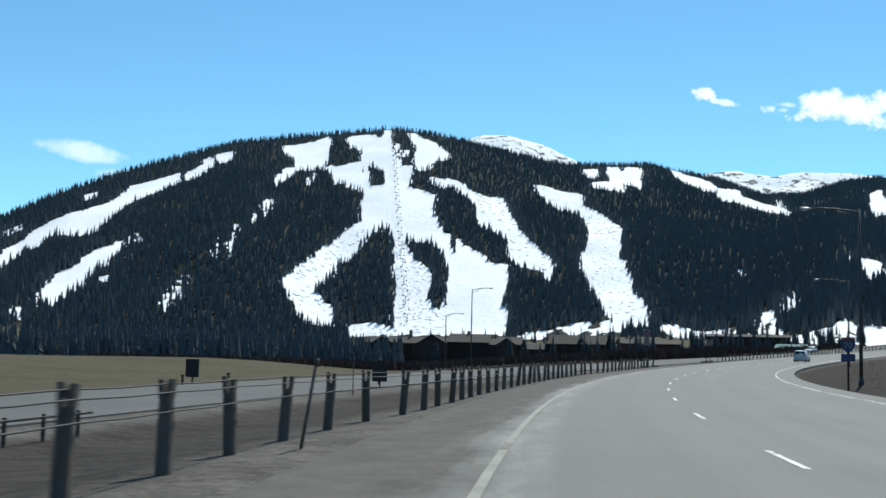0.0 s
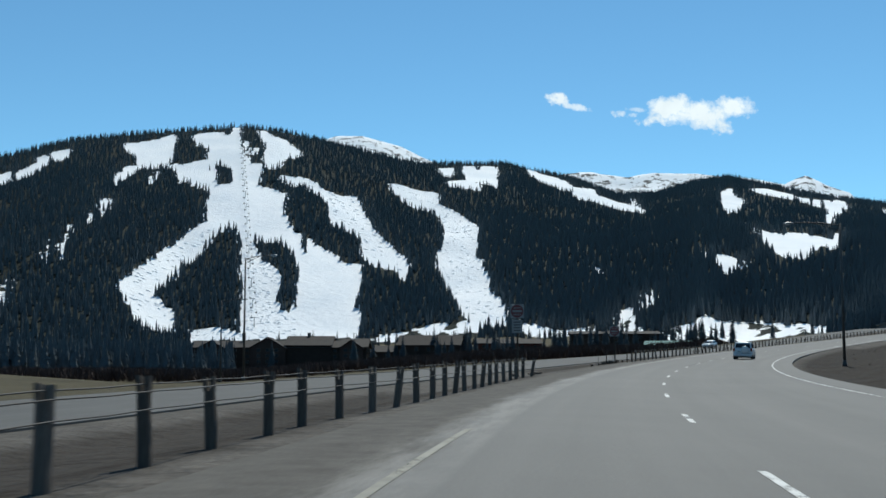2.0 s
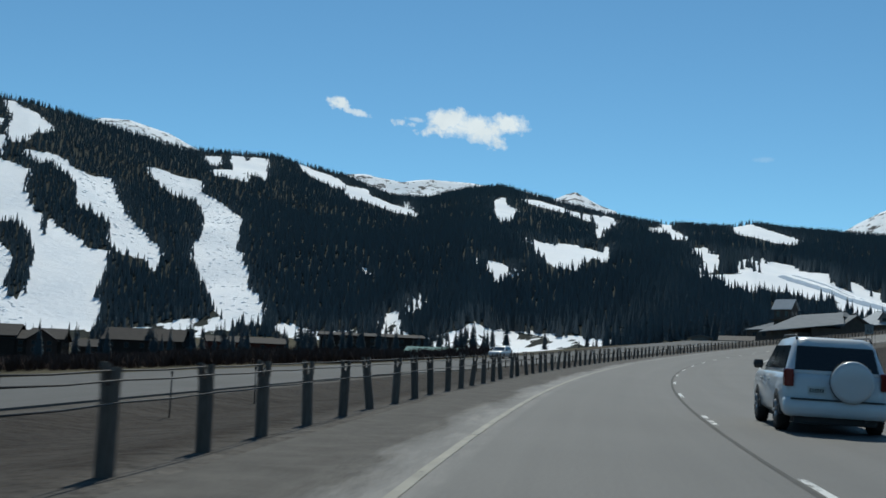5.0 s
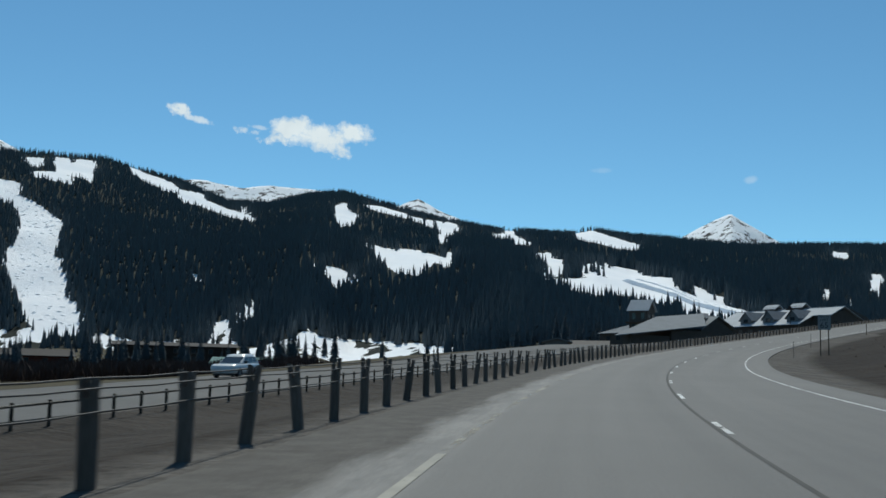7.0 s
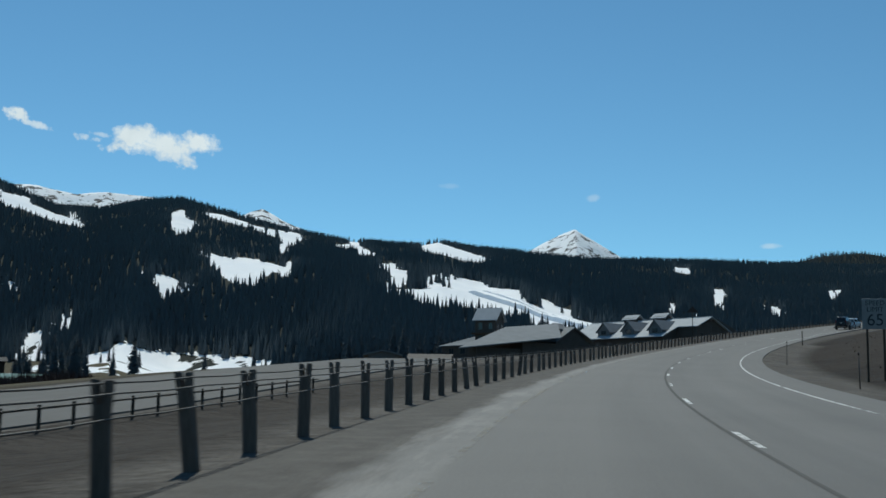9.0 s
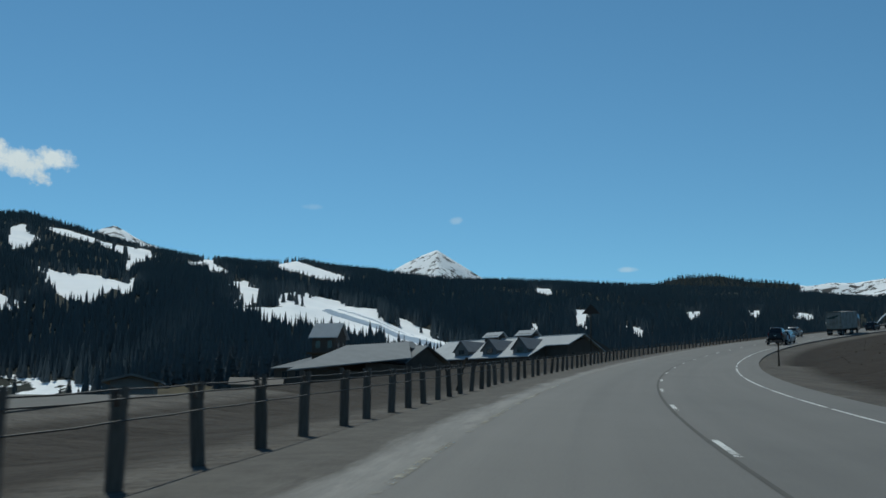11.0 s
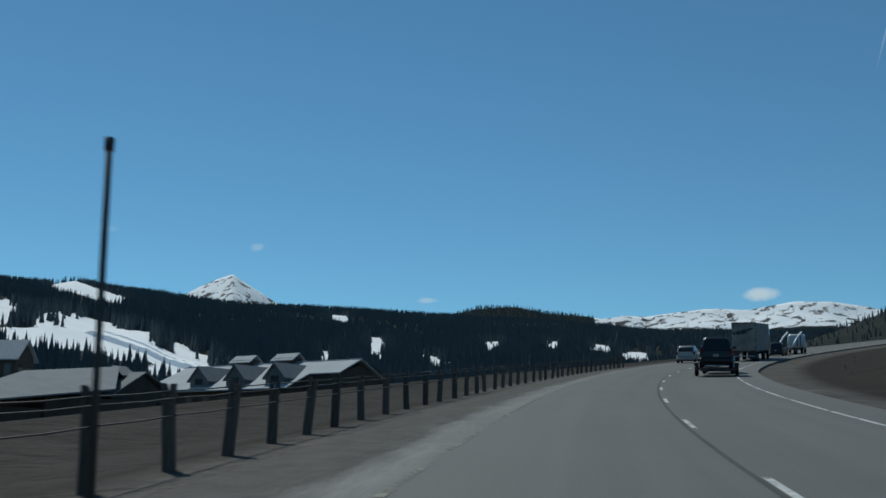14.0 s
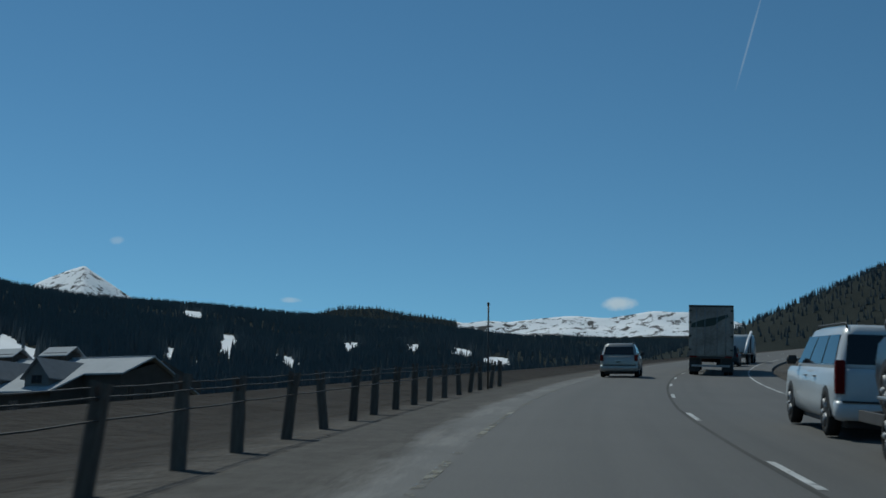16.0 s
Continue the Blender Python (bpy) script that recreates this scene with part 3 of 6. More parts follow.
RUNS["third_run"] = ((167, 2258), (184, 2276), (211, 2271), (239, 2269), (259, 2259), (253, 2179), (269, 2160), (281, 2134), (289, 2083), (297, 2035), (294, 1975), (282, 1893), (276, 1885), (267, 1821), (264, 1746), (264, 1695), (259, 1644), (256, 1591), (258, 1539), (259, 1502), (251, 1455), (243, 1443), (227, 1453), (216, 1452), (209, 1423), (204, 1433), (212, 1489), (211, 1515), (206, 1530), (207, 1592), (206, 1644), (208, 1695), (207, 1722), (201, 1739), (208, 1815), (223, 1855), (230, 1896), (245, 2043), (248, 2144), (237, 2157), (217, 2163), (202, 2170), (189, 2198), (181, 2228))
RUNS["base_a"] = ((80, 1423), (98, 1432), (112, 1434), (119, 1438), (137, 1451), (148, 1461), (164, 1475), (174, 1473), (191, 1471), (204, 1464), (205, 1432), (211, 1429), (202, 1398), (169, 1300), (153, 1318), (135, 1394), (109, 1404), (90, 1405))
RUNS["base_b"] = ((257, 1419), (266, 1403), (269, 1366), (289, 1342), (302, 1341), (328, 1344), (325, 1315), (306, 1304), (265, 1231), (253, 1256), (256, 1351))
RUNS["ridge_a"] = ((295, 2573), (324, 2608), (335, 2615), (320, 2508), (304, 2498), (295, 2523))
RUNS["ridge_b"] = ((363, 2667), (391, 2683), (386, 2623), (396, 2629), (410, 2694), (447, 2705), (420, 2550), (390, 2365), (384, 2398), (371, 2422), (357, 2445), (340, 2472), (348, 2562))
RUNS["ridge_b_low"] = ((287, 2380), (333, 2443), (355, 2395), (353, 2342), (326, 2351), (292, 2348))
RUNS["ridge_c"] = ((531, 2822), (559, 2845), (561, 2814), (598, 2804), (615, 2759), (607, 2637), (635, 2676), (691, 2770), (646, 2578), (660, 2599), (677, 2591), (702, 2570), (706, 2515), (720, 2501), (710, 2429), (688, 2474), (665, 2500), (638, 2512), (617, 2523), (585, 2492), (580, 2521), (599, 2593), (569, 2582), (560, 2623), (541, 2654), (540, 2715), (531, 2734), (536, 2796))
RUNS["fleck_ridge"] = ((782, 2851), (757, 2654), (723, 2502), (717, 2534), (742, 2667))
RUNS["base_snow"] = ((250, 800), (258, 944), (313, 1114), (346, 1132), (355, 1076), (389, 1118), (437, 1176), (432, 1068), (423, 961), (419, 924), (400, 880), (320, 845), (266, 780))
RUNS["base_gully"] = ((328, 1289), (346, 1314), (375, 1405), (389, 1452), (396, 1432), (384, 1376), (371, 1348), (355, 1244), (338, 1192), (347, 1274))
RUNS["fleck_gully"] = ((394, 1420), (425, 1494), (446, 1541), (444, 1494), (418, 1421), (394, 1396))
RUNS["fleck_wood"] = ((432, 1751), (445, 1770), (433, 1708), (414, 1657))
RUNS["strip_a"] = ((1053, 2725), (1147, 2857), (1169, 2795), (1135, 2663), (1101, 2586), (1082, 2607), (1066, 2670))
RUNS["strip_b"] = ((1121, 2615), (1144, 2608), (1107, 2521), (1096, 2546))
RUNS["strip_c"] = ((1151, 2605), (1161, 2580), (1102, 2452), (1098, 2484))
RUNS["notch_patch"] = ((937, 2605), (970, 2665), (999, 2695), (937, 2523), (948, 2517), (939, 2466), (903, 2399), (839, 2254), (812, 2230), (821, 2279))
RUNS["hook_patch"] = ((1167, 2584), (1197, 2615), (1148, 2498), (1277, 2753), (1223, 2597), (1154, 2433), (1162, 2484), (1088, 2336), (1036, 2253), (954, 2093), (952, 2107), (1041, 2288), (1119, 2459))
RUNS["right_e"] = ((1226, 2456), (1242, 2436), (1273, 2458), (1426, 2741), (1443, 2722), (1242, 2351), (1201, 2247), (1143, 2112), (1105, 2054), (1106, 2086), (1088, 2078), (1206, 2306), (1193, 2309), (1184, 2333))
RUNS["right_h"] = ((748, 1891), (750, 1812), (767, 1850), (782, 1817), (772, 1790), (779, 1755), (775, 1700), (830, 1814), (837, 1813), (710, 1550), (699, 1557), (714, 1598), (670, 1545), (656, 1518), (663, 1548), (654, 1544), (644, 1548), (638, 1564), (667, 1651), (683, 1714), (692, 1751))
RUNS["right_i"] = ((571, 1635), (590, 1642), (596, 1625), (604, 1606), (593, 1566), (582, 1579), (552, 1529), (542, 1509), (553, 1554), (554, 1583))
RUNS["right_i_tip"] = ((556, 1639), (566, 1641), (557, 1615), (546, 1605))
RUNS["right_h_tip"] = ((775, 2016), (753, 1904), (731, 1854), (742, 1928))
RUNS["base_strip"] = ((266, 1414), (278, 1383), (284, 1350), (299, 1340), (315, 1341), (333, 1331), (326, 1304), (301, 1294), (268, 1247), (263, 1306), (262, 1375))
RUNS["right_strip"] = ((1533, 2635), (1546, 2614), (1531, 2554), (1548, 2534), (1454, 2354), (1437, 2305), (1452, 2298), (1415, 2213), (1386, 2132), (1353, 2060), (1330, 2041), (1313, 2060), (1272, 2035), (1271, 2069), (1248, 2071), (1304, 2189), (1326, 2244), (1528, 2597))
RUNS["comb_patch"] = ((937, 1742), (956, 1746), (979, 1761), (934, 1679), (934, 1651), (818, 1456), (784, 1410), (790, 1429), (745, 1355), (686, 1272), (673, 1257), (724, 1351), (758, 1389), (834, 1516), (871, 1599), (857, 1596))
RUNS["low_upper"] = ((911, 1497), (952, 1547), (976, 1550), (951, 1487), (893, 1381), (919, 1371), (810, 1223), (801, 1231), (806, 1258), (817, 1294), (822, 1317), (795, 1304), (777, 1291))
RUNS["low_long"] = ((729, 1296), (745, 1292), (760, 1294), (767, 1283), (814, 1311), (796, 1254), (785, 1210), (782, 1186), (806, 1192), (806, 1164), (804, 1136), (801, 1108), (777, 1070), (698, 976), (692, 983), (693, 1006), (707, 1038), (703, 1047), (670, 1014), (734, 1100), (767, 1153), (763, 1161), (710, 1102), (712, 1117), (722, 1148), (737, 1193), (732, 1195), (709, 1180), (702, 1183), (645, 1110), (680, 1178), (685, 1201), (683, 1213), (693, 1236))
RUNS["low_pipe"] = ((768, 1290), (815, 1300), (835, 1200), (828, 1140), (805, 1060), (745, 1040), (740, 1080), (762, 1150), (765, 1200))
RUNS["fleck_comb"] = ((927, 1586), (981, 1604), (782, 1298), (745, 1294))
RUNS["low_right"] = ((919, 1336), (918, 1323), (886, 1271), (886, 1257), (888, 1249), (885, 1237), (850, 1188), (833, 1176), (852, 1209), (848, 1218), (841, 1222))
RUNS["low_tip"] = ((690, 1263), (723, 1286), (693, 1236), (678, 1238))
RUNS["patch_m"] = ((2125, 2388), (2104, 2341), (1855, 2048), (1831, 2028), (1814, 2048))
RUNS["patch_n"] = ((1465, 1600), (1491, 1607), (1379, 1490), (1321, 1435), (1201, 1327), (1238, 1370), (1305, 1446), (1359, 1492))
RUNS["patch_q"] = ((1357, 1390), (1325, 1349), (1305, 1318), (1270, 1291), (1258, 1293), (1284, 1322))
RUNS["patch_q_tip"] = ((1356, 1402), (1347, 1388), (1298, 1344), (1306, 1356))
RUNS["patch_o"] = ((1163, 1384), (1177, 1385), (1092, 1297), (1071, 1284))
RUNS["patch_p"] = ((1090, 1271), (1088, 1249), (1060, 1221), (1060, 1237))
RUNS["patch_r"] = ((2032, 1841), (1868, 1700), (2045, 1817), (1868, 1678), (1845, 1674), (1738, 1595), (1808, 1659))
RUNS["patch_t"] = ((2009, 1672), (2015, 1655), (1905, 1576), (1904, 1594))
RUNS["patch_u"] = ((2006, 1573), (1941, 1490), (1915, 1475), (1926, 1517))
RUNS["patch_v"] = ((1859, 1422), (1931, 1441), (1930, 1410), (1868, 1372), (1816, 1385))


def inside(poly, x, y):
    px, py = np.array([p[0] for p in poly], float), np.array([p[1] for p in poly], float)
    hit = np.zeros(x.shape, bool)
    pick = (x > px.min()) & (x < px.max()) & (y > py.min()) & (y < py.max())
    X, Y = x[pick], y[pick]
    c = np.zeros(X.shape, bool)
    j = len(px) - 1
    for i in range(len(px)):
        if py[i] != py[j]:
            c ^= ((py[i] > Y) != (py[j] > Y)) & (X < (px[j] - px[i]) * (Y - py[i]) / (py[j] - py[i]) + px[i])
        j = i
    hit[pick] = c
    return hit


def cleared(x, y):
    """Open snow: ski runs and clearings."""
    # the woods' edges are ragged
    x, y = x + 2.5 * hash_noise(x, y, 30, 21) + 2.5 * hash_noise(x, y, 11, 22), y + 4.0 * hash_noise(x, y, 30, 23) + 4.0 * hash_noise(x, y, 11, 24)
    got = np.zeros(np.shape(x), bool)
    broken = hash_noise(x, y, 8, 30) + 0.6 * hash_noise(x, y, 19, 31) > 0.1
    for key, poly in RUNS.items():
        got |= inside(poly, x, y) & (broken | (not key.startswith("fleck")))
    return got


def raw_mesh(name, verts, faces, material, smooth=True):
    me = bpy.data.meshes.new(name)
    k = faces.shape[1]
    me.vertices.add(len(verts))
    me.vertices.foreach_set("co", verts.astype(np.float32).ravel())
    me.loops.add(faces.size)
    me.loops.foreach_set("vertex_index", faces.astype(np.int32).ravel())
    me.polygons.add(len(faces))
    me.polygons.foreach_set("loop_start", np.arange(0, faces.size, k, dtype=np.int32))
    me.polygons.foreach_set("loop_total", np.full(len(faces), k, dtype=np.int32))
    me.polygons.foreach_set("use_smooth", np.full(len(faces), smooth))
    me.update(calc_edges=True)
    me.materials.append(material)
    return new(name, me)


def build_ground():
    ang = np.concatenate([np.arange(-64, 10, 2.5), np.arange(10, 131, 0.13), np.arange(132, 180, 0.6), np.arange(180, 296, 2.0)])
    off = np.concatenate([np.arange(-505, -130, 25), np.arange(-130, -30, 5), np.arange(-30, -8.5, 1.5), (-8.6, -4, 0, 3.2), np.arange(4, 34, 1.0),
                          np.arange(34, 60, 3), np.arange(60, 200, 8), np.arange(200, 700, 12), np.arange(700, 2800, 9.0), np.arange(2800, 5300, 24.0)])
    A, N = np.meshgrid(np.radians(ang), off, indexing="ij")
    x, y = BEND[0] + (RADIUS + N) * np.cos(A), BEND[1] + (RADIUS + N) * np.sin(A)
    z, u, far = land(x, y)
    na, nr = A.shape
    i, j = np.meshgrid(np.arange(na), np.arange(nr - 1), indexing="ij")
    ni = (i + 1) % na
    faces = np.stack([i * nr + j, i * nr + j + 1, ni * nr + j + 1, ni * nr + j], -1).reshape(-1, 4)
    ob = raw_mesh("ground", np.stack([x, y, z], -1).reshape(-1, 3), faces[:, ::-1], GROUND)
    s, n = curve_place(x, y)
    b, r = bearing(x, y)
    vx, vy = -np.sin(np.radians(b)), np.cos(np.radians(b))
    # the snow runs on a little way under the trees that border it
    open_snow = cleared(x, y)
    for out, side in ((12, 0), (24, 0), (34, 0), (0, 5), (0, -5)):
        open_snow |= cleared(x + vx * out - vy * side, y + vy * out + vx * side) & (u > 0.03)
    summit = far & (z > 480) & ((b > -47) | (b < -55.5))
    snow = np.where(open_snow | summit, 1.0, 0.0)
    patchy = np.zeros(x.shape, bool)
    for key, poly in RUNS.items():
        if key.startswith("base"):
            patchy |= inside(poly, x, y)
    across, on = 0.95 * x - 0.3 * y, 0.3 * x + 0.95 * y
    snow = np.where(patchy, 0.76 + 0.5 * hash_noise(across, on * 0.3, 22, 6) + 0.25 * hash_noise(across, on * 0.3, 8, 9), snow)
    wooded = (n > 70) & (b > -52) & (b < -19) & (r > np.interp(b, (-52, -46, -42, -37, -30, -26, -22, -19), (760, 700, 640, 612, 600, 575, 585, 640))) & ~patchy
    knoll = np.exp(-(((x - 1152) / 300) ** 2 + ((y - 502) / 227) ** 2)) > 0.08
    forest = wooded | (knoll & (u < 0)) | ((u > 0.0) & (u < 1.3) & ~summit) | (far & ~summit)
    gravel = ((n > -10.5) & (n < 4.6)) | ((n > np.where(s < 130, 13.6, 15.5)) & (n < 31) & (s < 410)) | ((s > 129) & (s < 171) & (n > 0) & (n < 30))
    gravel = np.where(gravel & (s > -300) & (s < 1000), 1.0, 0.2 * ((n > 5) & (n < 16)))
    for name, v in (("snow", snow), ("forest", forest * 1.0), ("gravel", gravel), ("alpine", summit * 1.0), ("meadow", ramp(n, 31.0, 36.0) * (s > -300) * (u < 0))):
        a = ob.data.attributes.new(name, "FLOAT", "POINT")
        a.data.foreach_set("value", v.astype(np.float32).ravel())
    tagged(ob, "valley floor of dry brown grass rising to snowy ski slopes", "ground", kind="structure")
    return ob


def scatter(step, lo, hi, near, away, rng):
    """Jittered plan grid between two bearings and two distances from the valley's middle."""
    g = np.arange(-away, away, step)
    X, Y = np.meshgrid(g, g, indexing="ij")
    X, Y = X.ravel() + rng.uniform(-0.5, 0.5, X.size) * step + VALLEY[0], Y.ravel() + rng.uniform(-0.5, 0.5, X.size) * step + VALLEY[1]
    b, r = bearing(X, Y)
    k = (b > lo) & (b < hi) & (r > near) & (r < away)
    return X[k], Y[k]


# plans of the village's houses, kept clear of trees
VILLAGE = ((-34, 645), (0, 650), (34, 655), (72, 640), (118, 690), (168, 660), (60, 700), (337, 634), (365, 630), (391, 624), (411, 600), (409, 628), (351, 621))


def build_forest():
    rng = np.random.default_rng(7)
    sets = [scatter(7.4, -21, 28, 900, 2000, rng), scatter(8.2, -21, 28, 2000, 3200, rng), scatter(8.2, -50, -21, 800, 1800, rng),
            scatter(10.5, -56, -21, 1800, 3200, rng), scatter(15.0, -76, -21, 3200, 4350, rng), scatter(10.0, -57, -45, 4300, 4640, rng), scatter(13.0, -78, -50, 1500, 3200, rng)]
    x, y = np.concatenate([a for a, _ in sets]), np.concatenate([a for _, a in sets])
    z, u, far = land(x, y)
    b, r = bearing(x, y)
    keep = (u > 0.0) & (u < 1.02) & ~far & ~cleared(x, y)
    keep |= far & (b > -55.5) & (b < -47) & (r > 4200)
    keep &= (hash_noise(x, y, 45, 8) + rng.uniform(-0.5, 0.5, x.size)) > -0.95
    # thick woods that reach down to the village and the lodges
    fx, fy = scatter(8.0, -52, -19, 560, 1200, rng)
    fz, fu, ff = land(fx, fy)
    fs, fn = curve_place(fx, fy)
    clear = np.ones(fx.shape, bool)
    for hx, hy in VILLAGE:
        clear &= np.hypot(fx - hx, fy - hy) > 24
    fb, fr = bearing(fx, fy)
    clear &= (fr > np.interp(fb, (-52, -46, -42, -37, -30, -26, -22, -19), (760, 700, 640, 612, 600, 575, 585, 640)))
    fk = ((fu <= 0) | (fr < 815)) & ~cleared(fx, fy) & clear & (fn > 70)
    # the wood between the dry field and the village
    gx, gy = rng.uniform(-430, -22, 2600), rng.uniform(530, 720, 2600)
    gk = gy > 545 + 0.25 * np.abs(gx + 60) + 12 * hash_noise(gx, gy, 40, 14)
    gx, gy = gx[gk], gy[gk]
    gz, gu, _ = land(gx, gy)
    gb, gr = bearing(gx, gy)
    # a tree stands only where its top does not hide open snow further up
    x, y, z, b, r, u = (np.concatenate([a[keep], d[fk], g]) for a, d, g in ((x, fx, gx), (y, fy, gy), (z, fz, gz), (b, fb, gb), (r, fr, gr), (u, fu, gu)))
    h = rng.uniform(10.5, 19.0, x.size) * (1.05 - 0.28 * np.clip(u, 0, 1)) * np.where(r > 3000, 1.15, 1.0)
    e1, e2 = road(90, 0, 1.2), road(285, 0, 1.2)
    ex, ey, ez = (np.where(b > -15, p, q) for p, q in zip(e1, e2))
    away = np.hypot(x - ex, y - ey)
    dx, dy = (x - ex) / away, (y - ey) / away
    keep = np.ones(x.size, bool)
    reach = rng.uniform(0.40, 0.95, x.size)
    for part_up in (0.35, reach):
        rise = (z + h * part_up - ez) / away
        found = np.zeros(x.size, bool)
        tx, ty = x.copy(), y.copy()
        for k in range(1, 26):
            step = 4.0 * k + 0.5 * k * k
            px, py = x + dx * step, y + dy * step
            hit = ~found & ((land(px, py)[0] - ez) / (away + step) > rise)
            tx[hit], ty[hit] = px[hit], py[hit]
            found |= hit
        keep &= ~(found & cleared(tx, ty))
    kx, ky = rng.uniform(850, 1480, 16000), rng.uniform(240, 860, 16000)
    kz, ku, kf = land(kx, ky)
    tall = np.exp(-(((kx - 1152) / 300) ** 2 + ((ky - 502) / 227) ** 2))
    kk = (tall > 0.10) & (ku < 0) & (tall + rng.uniform(-0.6, 0.6, kx.size) > 0.60)
    x, y, z, u, r = (np.concatenate([a[keep], d[kk]]) for a, d in ((x, kx), (y, ky), (z, kz), (u, ku), (r, kx)))
    h = np.concatenate([h[keep], rng.uniform(9.0, 16.0, x.size - int(keep.sum()))])
    h[-int(kk.sum()):] *= 0.34
    w = h * rng.uniform(0.12, 0.18, x.size)

    def conifers(pick, tiers, sides):
        """Stacked skirts of drooping branches, each narrower than the one below."""
        X, Y, Z, H, W = (q[pick] for q in (x, y, z, h, w))
        rows = []
        for lo, hi, wide in tiers:
            a = rng.uniform(0, 6.28, X.size)[:, None] + np.arange(sides)[None] * math.tau / sides
            jag = rng.uniform(0.78, 1.2, a.shape)
            ring = np.stack([X[:, None] + np.cos(a) * W[:, None] * wide * jag, Y[:, None] + np.sin(a) * W[:, None] * wide * jag,
                             Z[:, None] + H[:, None] * (lo + rng.uniform(-0.04, 0.04, a.shape))], -1)
            tip = np.stack([X + H * rng.uniform(-0.012, 0.012, X.size), Y, Z + H * hi], -1)[:, None, :]
            rows.append(np.concatenate([ring, tip], 1))
        k = np.arange(sides)
        tri = np.stack([k, (k + 1) % sides, np.full(sides, sides)], -1)
        f = (np.arange(X.size * len(tiers))[:, None, None] * (sides + 1) + tri[None]).reshape(-1, 3)
        return np.stack(rows, 1).reshape(-1, 3), f

    away = np.hypot(x - 60, y - 150)
    v, f = conifers(away > 850, ((0.02, 0.68, 1.0), (0.24, 0.86, 0.76), (0.48, 1.0, 0.52)), 5)
    v2, f2 = conifers(away <= 850, tuple((0.03 + 0.10 * k, 0.40 + 0.075 * k, 1.0 - 0.10 * k) for k in range(9)), 9)
    v, f = np.concatenate([v, v2]), np.concatenate([f, f2 + len(v)])
    ob = raw_mesh("conifer_forest", v, f, NEEDLES, smooth=False)
    tagged(ob, "dense dark green spruce forest covering the mountain slopes", "forest", kind="stuff")
    return ob


build_ground()
build_forest()


# ---------------------------------------------------------------- carriageways
def merging(s):
    """How much further right the carriageway's edge lies where the slip road's lane runs out."""
    return float(np.interp(s, (-60, 40, 85, 118, 186, 290), (-4.0, -3.5, -2.8, -2.3, -1.5, 0.0)))


def ribbon(name, s0, s1, n0, n1, z0, z1, material, step=4.0, thick=0.0, across=1, drop=None, hold=None):
    """A strip along the road with metre coordinates for its surface."""
    ss = np.linspace(s0, s1, max(2, int((s1 - s0) / step) + 1))
    bm = bmesh.new()
    uvl = bm.loops.layers.uv.new("UVMap")
    ns = np.linspace(n0, n1, across + 1)
    zs = np.linspace(z0, z1, across + 1)
    if thick:
        ns, zs = np.concatenate([[n0], ns, [n1]]), np.concatenate([[z0 - thick], zs, [z1 - thick]])
    def aside(s, n):
        if drop:
            return n + float(parted(s))
        return n if hold is None else n + merging(s) * min(1.0, (hold - n) / (hold - n0))

    rows = [[(bm.verts.new(road(s, aside(s, n), z - (float(drop(s)) if drop else 0.0))), s, n) for n, z in zip(ns, zs)] for s in ss]
    for a, b in zip(rows, rows[1:]):
        for k in range(len(ns) - 1):
            q = (a[k], a[k + 1], b[k + 1], b[k])
            f = bm.faces.new([v[0] for v in q])
            f.smooth = not thick
            for loop, v in zip(f.loops, q):
                loop[uvl].uv = (v[1], v[2])
    bmesh.ops.recalc_face_normals(bm, faces=bm.faces)
    ob = part(name, bm, material)
    for f in ob.data.polygons[:1]:
        if f.normal.z < 0 and not thick:
            ob.data.flip_normals()
    return ob


START, END = -60, 900
LEFT_LINE, DASHES, RIGHT_LINE = 1.28, -2.43, -6.3
tagged(ribbon("road", START, END, RIGHT_LINE - 1.5, LEFT_LINE + 2.0, 0, 0, ASPHALT, thick=0.3, across=40, hold=LEFT_LINE + 2.0), "grey asphalt highway carriageway with two lanes", "road", kind="structure")
tagged(ribbon("road", START, END, 17.0, 28.6, -0.6, -0.6, CONCRETE_ROAD, thick=0.3, across=3, drop=sunken), "pale dusty carriageway for opposite traffic", "road", kind="structure")
for a, b, line in ((START, 84, YELLOW_LINE), (141, 240, YELLOW_LINE), (240, END, YELLOW_BROKEN)):
    tagged(ribbon("road_marking_left", a, b, LEFT_LINE - 0.055, LEFT_LINE + 0.055, 0.006, 0.006, line), "worn yellow edge line on the highway", "road marking", kind="structure")
tagged(ribbon("road_marking_right", START, END, RIGHT_LINE - 0.05, RIGHT_LINE + 0.05, 0.006, 0.006, WHITE_LINE, hold=90.0), "worn white edge line on the highway", "road marking", kind="structure")
tagged(ribbon("tar_joint", 150, END, DASHES + 0.08, DASHES + 0.16, 0.003, 0.003, TAR), "dark tar sealed joint between the lanes", "road joint", kind="structure")


def dashes():
    for k in range(-3, 60):
        s = 12.19 * k + float(np.interp(12.19 * k, (0, 60, 150, 290, 420, 470, 520), (2.9, 2.6, 2.1, 1.7, 2.9, 2.8, 2.1)))
        tagged(ribbon("lane_dash", s, s + 3.05, DASHES - 0.055, DASHES + 0.055, 0.006, 0.006, WHITE_LINE, 1.5),
               "white painted lane dash on the asphalt", "road marking", "lane dashes", "structure")


dashes()


